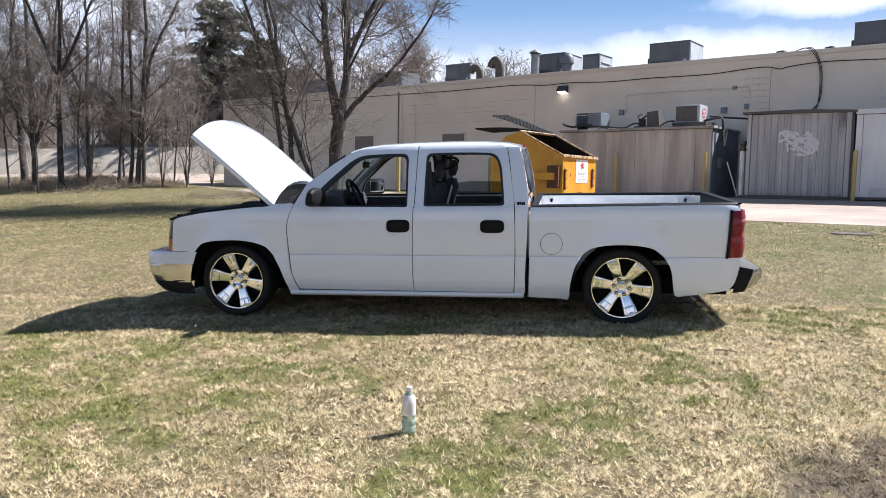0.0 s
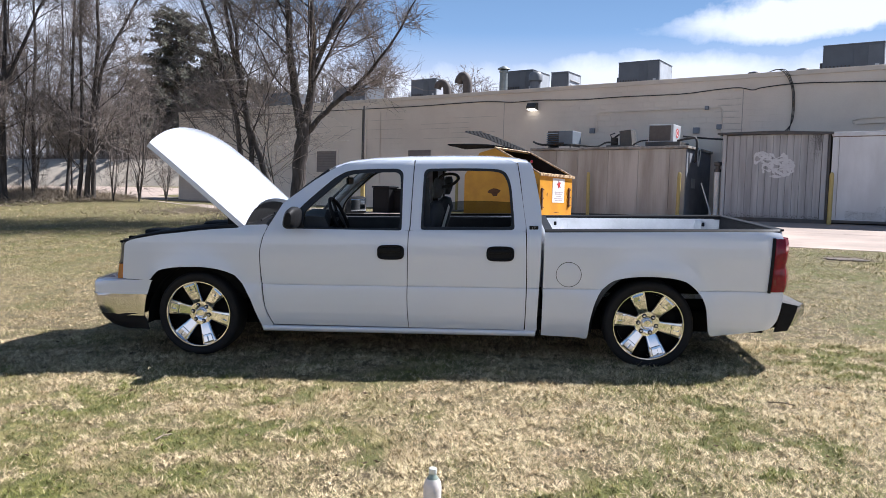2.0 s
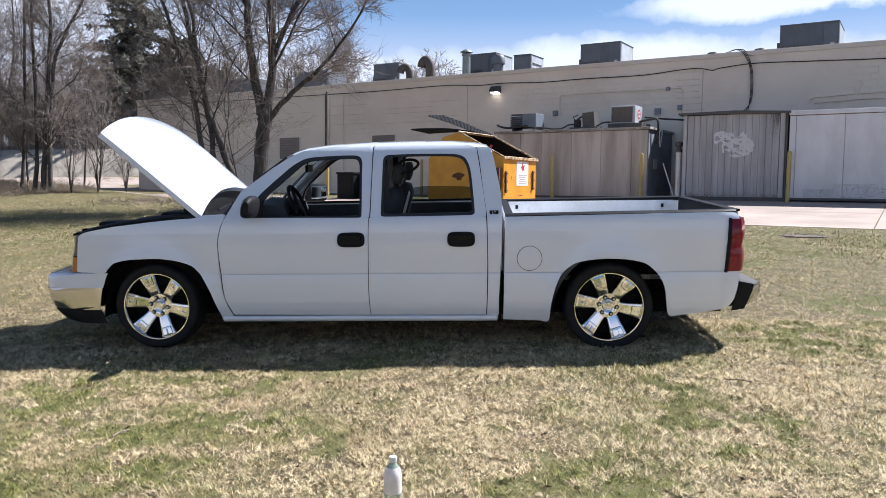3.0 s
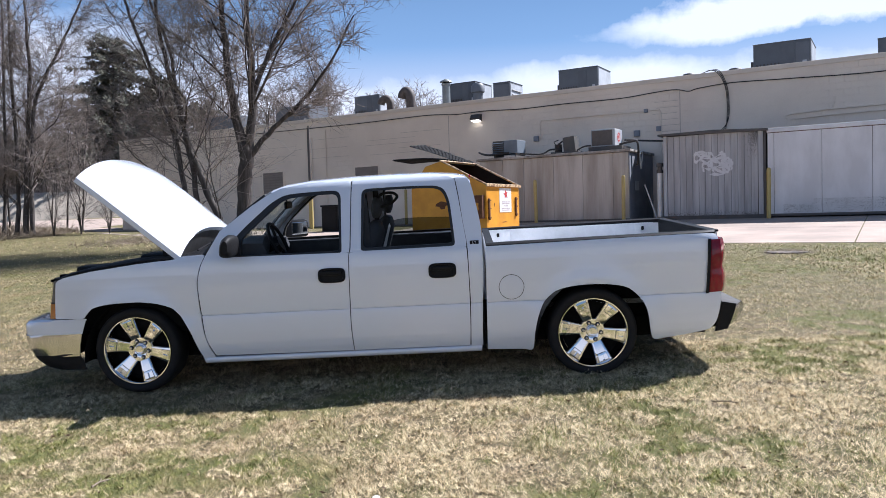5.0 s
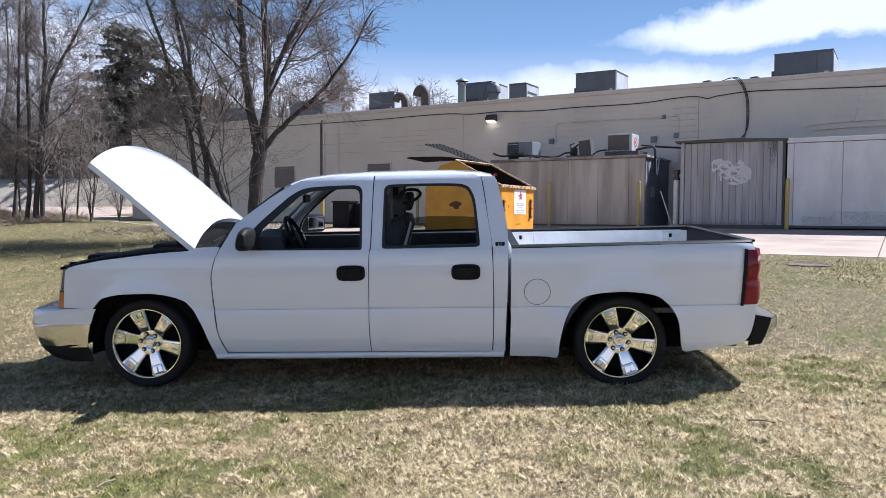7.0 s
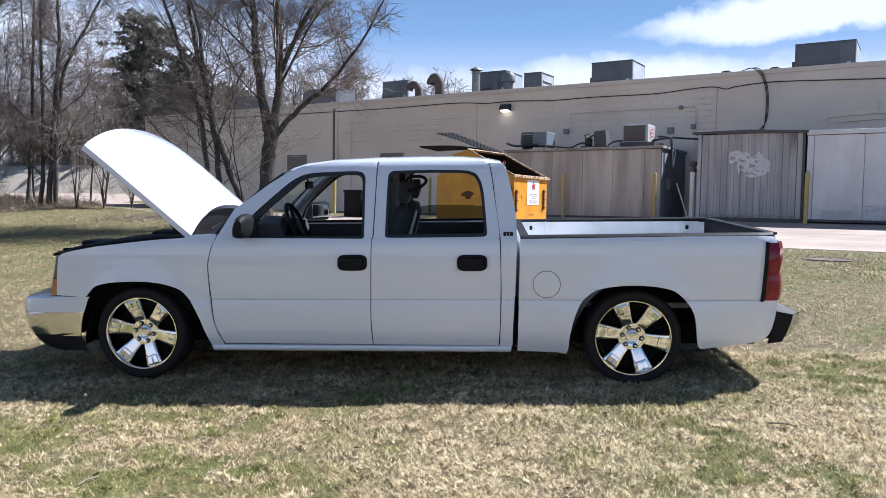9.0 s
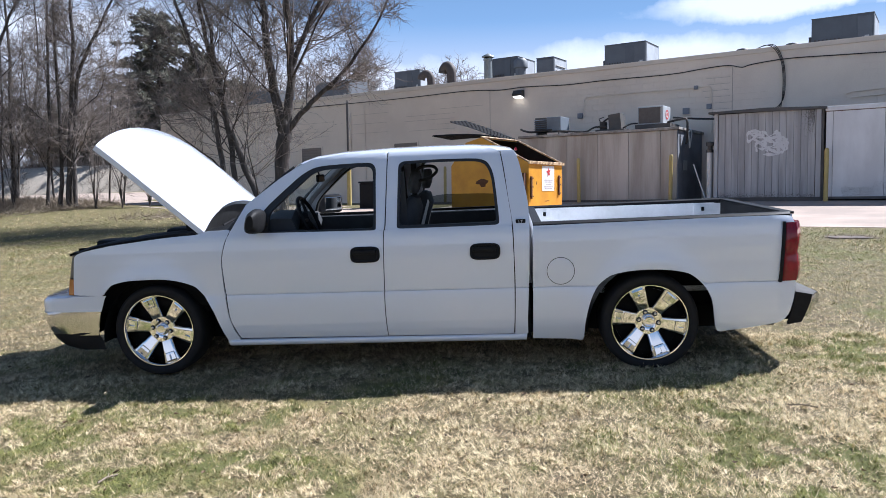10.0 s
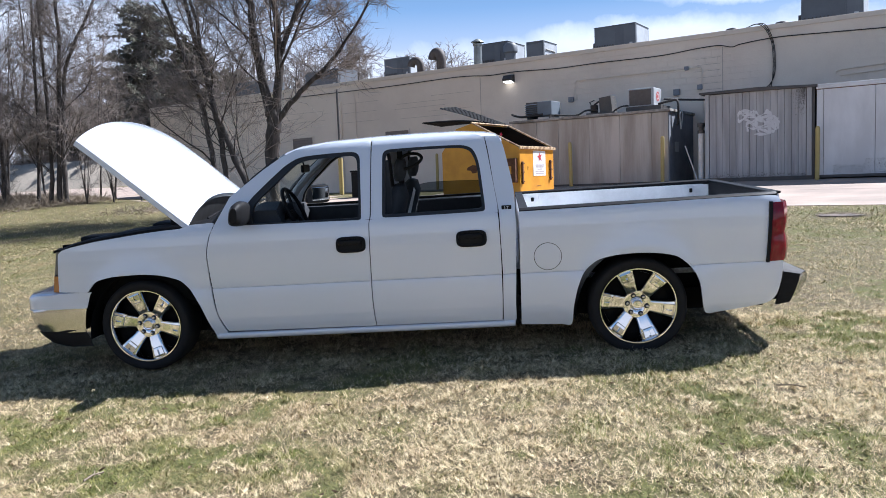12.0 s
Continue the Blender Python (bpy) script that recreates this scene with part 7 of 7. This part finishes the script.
bare_tree("bare_tree", "slender leafless many-stemmed tree leaning over the lawn", SLIM, 12, 17, 10, 8, 0.36, 0.08, 0.0, "bare trees", thick=1.0, fine=3, bend=2)
CLUMP = [
    (rooted([(-18.1, 27.21, 0), (-17.95, 27.34, 4.07), (-17.93, 27.49, 7.85), (-17.93, 27.65, 11.62), (-17.8, 27.8, 14.5)]), 0.085, 0.03),
    (rooted([(-17.52, 27.23, 0), (-17.39, 27.33, 3.3), (-17.51, 27.46, 6.58), (-17.63, 27.58, 9.6), (-17.64, 27.72, 13.13)]), 0.105, 0.04),
    (rooted([(-16.84, 27.27, 0), (-16.83, 27.36, 3.54), (-16.73, 27.45, 5.55), (-16.54, 27.52, 7.05), (-15.95, 27.59, 8.3), (-15.16, 27.69, 9.79), (-14.36, 27.79, 11.53)]), 0.115, 0.04),
    (rooted([(-17.14, 27.25, 0), (-17.04, 27.34, 3.29), (-16.89, 27.46, 6.06), (-16.75, 27.57, 8.57), (-16.89, 27.66, 10.84), (-16.97, 27.73, 12.61)]), 0.13, 0.04),
]
bare_tree("bare_tree", "clump of tall leafless stems in dry brush", CLUMP, 13, 17, 10, 9, 0.26, 0.10, 0.03, "bare trees", thick=1.5, fine=3)
LEFT = [(rooted([(-23.15, 27.99, 0), (-23.34, 28.18, 3.74), (-23.66, 28.40, 6.85), (-23.90, 28.65, 10.26), (-24.14, 28.87, 13.53)]), 0.155, 0.06),
        ([(-23.30, 28.15, 2.85), (-22.46, 28.15, 5.13), (-22.10, 28.27, 8.13), (-21.86, 28.51, 12.33)], 0.12, 0.036), ([(-23.36, 28.15, 3.33), (-24.50, 27.91, 5.49), (-25.22, 27.79, 8.73), (-25.58, 27.79, 11.73)], 0.12, 0.036)]
bare_tree("bare_tree", "dark leafless tree with low spreading boughs", LEFT, 14, 16, 10, 9, 0.36, 0.08, 0.02, "bare trees", thick=1.6, fine=3)
for n, (x, y, r, tall) in enumerate(((-20.3, 26.0, 0.15, 13), (-21.6, 30.2, 0.13, 13), (-23.8, 25.5, 0.14, 12), (-26, 31, 0.2, 13), (-14.8, 27.6, 0.03, 4.8), (-15.6, 26.8, 0.026, 3.8), (-13.6, 27.8, 0.024, 3.2), (-19.3, 26.6, 0.026, 4.0), (-22.5, 22.5, 0.15, 11), (-27, 24, 0.2, 12), (-30, 29, 0.2, 13), (-18.9, 29.0, 0.05, 9.0), (-16.2, 30.4, 0.045, 7.5), (-20.9, 28.2, 0.05, 8.5), (-22.4, 31.5, 0.06, 9.5), (-24.6, 28.0, 0.055, 9.0), (-17.6, 31.6, 0.05, 8.0), (-19.7, 23.6, 0.035, 6.5), (-26.5, 27.0, 0.06, 9.5))):
    rg = random.Random(40 + n)
    z = foot_z(x, y)
    lean = rg.uniform(-0.08, 0.08)
    st = [([(x, y, z), (x + lean * tall * 0.3, y, z + tall * 0.3), (x + lean * tall * 0.5, y + 0.2, z + tall * 0.6), (x + lean * tall * 1.2, y + 0.1, z + tall)], r, r * 0.25)]
    for k in range(2 if tall > 6 else 7):
        h = z + tall * (rg.uniform(0.15, 0.4) if tall > 6 else 0.02)
        az = rg.uniform(0, 6.28)
        st.append(([(x + lean * (h - z), y, h), (x + (0.10 if tall > 6 else 0.04) * tall * math.cos(az), y + (0.10 if tall > 6 else 0.04) * tall * math.sin(az), h + tall * 0.25), (x + (0.16 if tall > 6 else rg.uniform(0.06, 0.26)) * tall * math.cos(az + 0.4), y + (0.16 if tall > 6 else rg.uniform(0.06, 0.26)) * tall * math.sin(az), z + tall * rg.uniform(0.6, 0.95))], r * (0.6 if tall > 6 else 0.8), r * 0.18))
    bare_tree("bare_tree" if tall > 6 else "bare_shrub", "leafless tree standing in dry undergrowth" if tall > 6 else "leafless shrub of thin upright stems at the lawn's edge", st, 60 + n, 12 if tall > 6 else 4, 7 if tall > 6 else 3, 7 if tall > 6 else 4, 0.30, 0.12, 0.05, "bare trees" if tall > 6 else "bare shrubs", thick=1.3 if tall > 6 else 1.0, fine=1)

BANK = [(-126, -21), (-101, 5), (-85, 13.5), (-71, 20.5), (-61, 26), (-49, 32), (-36, 40), (-20, 52), (0, 62)]
# far wood behind the bank: three grown once, then copied
far_kinds = []
for n in range(3):
    rg = random.Random(90 + n)
    tall = 15 + n
    st = [([(0, 0, 0), (0.2, 0, tall * 0.4), (-0.2, 0.3, tall * 0.7), (0.2, 0.1, tall)], 0.24, 0.05)]
    for k in range(3):
        az = k * 2.1 + n
        st.append(([(0, 0, tall * (0.18 + 0.08 * k)), (tall * 0.12 * math.cos(az), tall * 0.12 * math.sin(az), tall * 0.5), (tall * 0.2 * math.cos(az), tall * 0.2 * math.sin(az), tall * 0.9)], 0.13, 0.03))
    far_kinds.append(bare_tree("bare_tree", "tall leafless tree in the wood behind the bank", st, 100 + n, 9, 6, 7, 0.38, 0.08, 0.05, "far wood", thick=4.2, bend=1, bark=FAR_BARK, twig=FAR_TWIG))
rg = random.Random(8)
spots = []
for k in range(26):
    a = rg.uniform(-108, -40)
    b = table(BANK, a) + rg.uniform(10, 40)
    spots.append((a, b))
for k in range(10):
    spots.append((rg.uniform(-110, -92), rg.uniform(14, 30)))
for k, (a, b) in enumerate(spots):
    q = SITE @ Vector((a, b, 0))
    m = pose(q.x, q.y, ground_z(q.x, q.y), 0, 0, rg.uniform(0, 360)) @ Matrix.Scale(rg.uniform(0.5, 0.9), 4)
    if k < 3:
        far_kinds[k].matrix_basis = m
    else:
        o = copy_thing(far_kinds[k % 3], m)
        o.matrix_basis = m


for k in range(92):
    a = rg.uniform(-98, -42)
    b = table(BANK, a) + (rg.uniform(9, 17 if k % 3 else 26) if k < 58 else rg.uniform(5.5, 9))
    q = SITE @ Vector((a, b, 0))
    o = copy_thing(far_kinds[k % 3], Matrix())
    o.matrix_basis = pose(q.x, q.y, ground_z(q.x, q.y) + 2.6, 0, 0, rg.uniform(0, 360)) @ Matrix.Scale(rg.uniform(0.38, 0.72) if k < 58 else rg.uniform(0.24, 0.40), 4)
    tagged(o, "leafless thicket of thin stems on and before the bank")


def conifer(tall, seed):
    rg = random.Random(seed)
    t = thing("conifer", "dark evergreen conifer behind the bare trees", "tree", None, "conifers")
    tv, tf, cv, cf = [], [], [], []
    sweep(tv, tf, [Vector((0, 0, -0.2)), Vector((0, 0, tall * 0.5)), Vector((0.1, 0, tall))], 0.28, 0.03, 8)
    n = int(tall * 12)
    for k in range(n):
        f = 0.10 + 0.9 * k / n
        R = (1 - f) ** 0.42 * tall * 0.38 * rg.uniform(0.4, 1.3) + 0.6
        az = k * 2.4 + rg.uniform(-0.4, 0.4)
        d = Vector((math.cos(az), math.sin(az), rg.uniform(-0.45, 0.55)))
        pts = wander(rg, Vector((0, 0, f * tall)), d, R, 5, -0.06, 0.08)
        sweep(tv, tf, pts, 0.04, 0.01, 4)
        for j in range(int(20 + R * 20)):
            g = rg.uniform(0.15, 1.0)
            p, dd = along(pts, g * 0.999)
            o = (dd * 0.8 + Vector((rg.gauss(0, 1), rg.gauss(0, 1), rg.gauss(-0.1, 1.0))) * 0.9).normalized()
            s = rg.uniform(0.3, 0.7)
            w = o.orthogonal().normalized() * (0.085 * s / 0.3)
            i = len(cv)
            c = p + o * s * 0.5
            cv += [p, c + w, p + o * s, c - w]
            cf.append((i, i + 1, i + 2, i + 3))
    raw_mesh("trunk", tv, tf, BARK, t)
    raw_mesh("crown", cv, cf, NEEDLE, t)
    return t


for x, y, tall, seed in ((-37.5, 80.0, 20.0, 1), (-41.5, 83.0, 13.0, 2), (-33.0, 82.0, 15.5, 3), (-47.5, 76.5, 9.0, 5), (-44.0, 78.0, 8.5, 6), (-38.0, 86.0, 13.0, 7), (-29.0, 85.0, 12.0, 8)):
    c = conifer(tall, seed)
    c.matrix_basis = pose(x, y, ground_z(x, y), 0, 0, seed * 47)

# long bank at the far side of the paving
bm = blank()
line = smooth_path([SITE @ Vector((a, b, 0)) for a, b in BANK], 8)
rows = [[], [], [], []]
for i, p in enumerate(line):
    d = (line[min(i + 1, len(line) - 1)] - line[max(i - 1, 0)]).normalized()
    nrm = Vector((-d.y, d.x, 0))
    z = ground_z(p.x, p.y)
    wob = 0.25 * noise.noise(Vector((i * 0.4, 0, 0)))
    for k, (off, h) in enumerate(((0, -0.1), (2.2, 1.9 + wob), (4.2, 3.0 + wob), (9, 3.2 + wob))):
        q = p + nrm * off
        rows[k].append((q.x, q.y, z + h))
surface(bm, rows)
solo("bank", bm, BERM, "long dry-grass bank at the far side of the paving", "bank", "structure", smooth=True)

# low scrub along the back of the bank
rg = random.Random(23)
bv, bf = [], []
for k in range(5200):
    a = rg.uniform(-100, -44)
    b = table(BANK, a) + rg.uniform(4.5, 9.0)
    q = SITE @ Vector((a, b, 0))
    p = Vector((q.x, q.y, ground_z(q.x, q.y) + 2.3))
    d = Vector((rg.gauss(0, 0.45), rg.gauss(0, 0.45), 1.0))
    spike(bv, bf, wander(rg, p, d, rg.uniform(0.8, 3.4), 2, 0.0, 0.22), rg.uniform(0.014, 0.03))
tagged(raw_mesh("scrub", bv, bf, FAR_TWIG), "low leafless scrub along the back of the bank", "scrub", kind="stuff")

# brush, litter and saplings on the ground round the clumps
rg = random.Random(21)
bv, bf = [], []
for k in range(15000):
    if k % 4:
        a, b = rg.gauss(-34.5, 3.4), rg.gauss(-3.6, 1.7)
    else:
        a, b = rg.uniform(-56, -32), rg.uniform(-7, 3)
    if b > table(EDGE, a) - 0.3 or a > -28.6:
        continue
    q = SITE @ Vector((a, b, 0))
    p = Vector((q.x, q.y, ground_z(q.x, q.y) + rg.uniform(0, 0.04)))
    tall = k % 40 == 0
    d = Vector((rg.gauss(0, 0.8), rg.gauss(0, 0.8), 1.0 if tall else rg.uniform(-0.05, 0.9)))
    spike(bv, bf, wander(rg, p, d, rg.uniform(0.6, 1.6) if tall else rg.uniform(0.12, 0.6), 2, -0.05, 0.25), rg.uniform(0.006, 0.016))
tagged(raw_mesh("dry_brush", bv, bf, BRUSH), "tangle of dry brown brush and litter under the trees", "brush", kind="stuff")
rg = random.Random(22)
bv, bf = [], []
for k in range(900):
    x, y = rg.gauss(-4.6, 0.8), rg.gauss(16.3, 0.5)
    p = Vector((x, y, ground_z(x, y)))
    d = Vector((rg.gauss(0, 0.5), rg.gauss(0, 0.5), rg.uniform(0.2, 1.0)))
    sweep(bv, bf, wander(rg, p, d, rg.uniform(0.15, 0.8), 3, -0.02, 0.25), 0.007, 0.003, 3)
tagged(raw_mesh("dry_brush", bv, bf, BRUSH), "thin dry brush round the foot of the forked tree", "brush", kind="stuff")

rg = random.Random(24)
bv, bf = [], []
for k in range(700):
    x, y = rg.gauss(-8.8, 1.5), rg.gauss(20.6, 1.0)
    p = Vector((x, y, ground_z(x, y)))
    spike(bv, bf, wander(rg, p, Vector((rg.gauss(0, 0.7), rg.gauss(0, 0.7), rg.uniform(0.1, 0.7))), rg.uniform(0.12, 0.5), 2, -0.03, 0.25), rg.uniform(0.006, 0.013))
tagged(raw_mesh("dry_brush", bv, bf, BRUSH), "low dry brush at the edge of the paving", "brush", kind="stuff")

# ---- turf: short dry blades, matted, thinning with distance ----
def lumps(rs, x, y, cell):
    """Smooth random lumps of a given size, 0 to 1."""
    g = rs.uniform(0, 1, (257, 257))
    u, v = x / cell % 256, y / cell % 256
    i, j = u.astype(int), v.astype(int)
    f, k = u - i, v - j
    f, k = f * f * (3 - 2 * f), k * k * (3 - 2 * k)
    return (g[i, j] * (1 - f) + g[i + 1, j] * f) * (1 - k) + (g[i, j + 1] * (1 - f) + g[i + 1, j + 1] * f) * k


def turf(name, label, x0, x1, y0, y1, count, length, width, seed, lay, matted=0.0):
    rs = np.random.RandomState(seed)
    x, y = rs.uniform(x0, x1, count), rs.uniform(y0, y1, count)
    dx, dy = x - ORIGIN.x, y - ORIGIN.y
    a = dx * WV.x + dy * WV.y
    b = dx * NV.x + dy * NV.y
    edge = np.interp(a, [e[0] for e in EDGE], [e[1] for e in EDGE])
    bare = np.zeros(count)
    for sx, sy, r in SOIL_SPOTS:
        bare = np.maximum(bare, np.clip(1.5 - np.hypot(x - sx, y - sy) / r, 0, 1))
    tuft = 0.45 * lumps(rs, x, y, 0.045) + 0.35 * lumps(rs, x, y, 0.11) + 0.2 * lumps(rs, x, y, 0.35)
    worn = 0.6 * lumps(rs, x, y, 0.16) + 0.4 * lumps(rs, x, y, 0.4)
    comb = lumps(rs, x, y, 0.07) + 0.6 * lumps(rs, x, y, 0.25)
    ok = (b < edge - 0.05 + rs.uniform(-0.25, 0.05, count)) & (rs.uniform(0, 1, count) > bare * np.clip(1.75 - 1.3 * tuft - 0.9 * worn, 0.25, 0.95)) & (rs.uniform(0, 1, count) < 0.30 + 2.3 * np.clip(tuft - 0.22, 0, 1) ** 1.5)
    x, y, tuft, comb = x[ok], y[ok], tuft[ok], comb[ok]
    n = len(x)
    z = np.array([ground_z(u, v) for u, v in zip(x, y)]) - 0.004
    az = np.where(rs.uniform(0, 1, n) < matted, comb * 15.0 + rs.normal(0, 0.5, n), rs.uniform(0, 2 * np.pi, n))
    lean = np.clip(rs.normal(lay, 0.24, n) - 0.35 * (tuft - 0.5), 0.3, 1.54)
    L = length * rs.uniform(0.4, 1.3, n) * (0.6 + 0.8 * tuft)
    W = width * rs.uniform(0.6, 1.4, n)
    ux, uy = np.cos(az), np.sin(az)
    lift = z + 0.026 * tuft * rs.uniform(0, 1, n) ** 1.3
    tip = np.stack([x + ux * L * np.sin(lean), y + uy * L * np.sin(lean), lift + 0.002 + L * np.cos(lean)], 1)
    wx, wy = -uy * W, ux * W
    v = np.stack([np.stack([x - wx, y - wy, lift], 1), np.stack([x + wx, y + wy, lift], 1), tip], 1).reshape(-1, 3)
    me = bpy.data.meshes.new(name)
    me.vertices.add(3 * n)
    me.vertices.foreach_set("co", v.astype(np.float32).ravel())
    me.loops.add(3 * n)
    me.loops.foreach_set("vertex_index", np.arange(3 * n, dtype=np.int32))
    me.polygons.add(n)
    me.polygons.foreach_set("loop_start", np.arange(0, 3 * n, 3, dtype=np.int32))
    me.polygons.foreach_set("loop_total", np.full(n, 3, dtype=np.int32))
    me.update()
    me.validate()
    me.materials.append(BLADE)
    ob = new(name, me)
    return tagged(ob, label, "grass", kind="stuff")


turf("grass", "short straw-coloured winter grass with green tufts", -2.0, 7.8, -4.1, 0.9, 1050000, 0.036, 0.0021, 1, 1.20, 0.4)
turf("grass", "short straw-coloured winter grass beyond the truck", -8, 9.6, 0.9, 7.5, 560000, 0.030, 0.0026, 2, 1.22, 0.4)
turf("grass", "short winter grass at the sides of the lawn", -5, -2.0, -4.1, 0.9, 100000, 0.034, 0.0026, 3, 1.22, 0.4)
turf("grass", "winter grass near the paving and the forked tree", -16, 13, 7.5, 13.5, 230000, 0.045, 0.0055, 4, 1.25)
turf("grass", "winter grass near the trees", -26, 6, 13.5, 30, 150000, 0.055, 0.009, 5, 1.25)

turf("grass", "short winter grass round the open lawn", -3.5, 9, -7.2, -4.1, 170000, 0.042, 0.0052, 6, 1.22, 0.4)
turf("grass", "short winter grass on the open side of the lawn", -10, 14, -12, -7.2, 90000, 0.060, 0.0085, 9, 1.25)
turf("grass", "short winter grass at the far side of the lawn", 7.8, 14, -4.1, 7.5, 45000, 0.060, 0.0085, 7, 1.25)
turf("grass", "short winter grass towards the road side", -14, -5, -4.1, 0.9, 45000, 0.060, 0.0085, 8, 1.25)

# crumbs of earth on the bare patches
rs = np.random.RandomState(47)
cv, cf = [], []
for sx, sy, r in SOIL_SPOTS:
    for k in range(int(1500 * r)):
        a0, q = rs.uniform(0, 6.28), r * 1.05 * math.sqrt(rs.uniform(0, 1))
        x, y, e = sx + q * math.cos(a0), sy + q * math.sin(a0), rs.uniform(0.003, 0.010)
        z, i0 = ground_z(x, y), len(cv)
        for i in range(5):
            a = a0 + i * 1.2566
            cv.append((x + e * rs.uniform(0.7, 1.4) * math.cos(a), y + e * rs.uniform(0.7, 1.4) * math.sin(a), z - 0.004 + rs.uniform(0, 0.5) * e))
        cv.append((x, y, z + e * rs.uniform(0.6, 1.1)))
        cf += [(i0 + i, i0 + (i + 1) % 5, i0 + 5) for i in range(5)]
tagged(raw_mesh("soil_crumbs", cv, cf, LAWN), "loose dark crumbs of earth on worn lawn", "soil", kind="stuff")

# dead leaves and bits of twig lying on the turf
rs = np.random.RandomState(31)
bm = blank()
for k in range(170):
    x, y = rs.uniform(-1.6, 7.2), rs.uniform(-4.0, 0.4)
    z, r, a0 = ground_z(x, y) + 0.016, rs.uniform(0.007, 0.020), rs.uniform(0, 6.28)
    rim = []
    for i in range(6):
        a = a0 + i * math.pi / 3
        q = r * (1.5 if i % 3 == 0 else 0.7) * rs.uniform(0.7, 1.2)
        rim.append(bm.verts.new((x + q * math.cos(a), y + q * math.sin(a), z + rs.uniform(0, 0.012))))
    low = bm.verts.new((x, y, z - 0.002))
    for i in range(6):
        bm.faces.new((low, rim[i], rim[(i + 1) % 6]))
tagged(solo("leaf_litter", bm, LEAF, "scattered curled brown leaves on the turf", "leaves", "stuff"), kind="stuff")
for x, y, turn, long in ((4.35, -0.95, -20, 0.16), (5.4, -1.7, 35, 0.22), (0.6, -1.9, 70, 0.12)):
    tw = thing("fallen_twig", "short pale twig lying in the grass", "twig", rest(x, y, turn), "fallen twigs")
    bm = blank()
    tube(bm, [(-long / 2, 0, 0.020), (0, 0.008, 0.026), (long / 2, -0.004, 0.022)], 0.005, 6)
    part("stem", bm, BRUSH, tw)
    bm = blank()
    tube(bm, [(0.01, 0.008, 0.025), (0.04, 0.035, 0.030)], 0.003, 5)
    part("side_shoot", bm, BRUSH, tw)
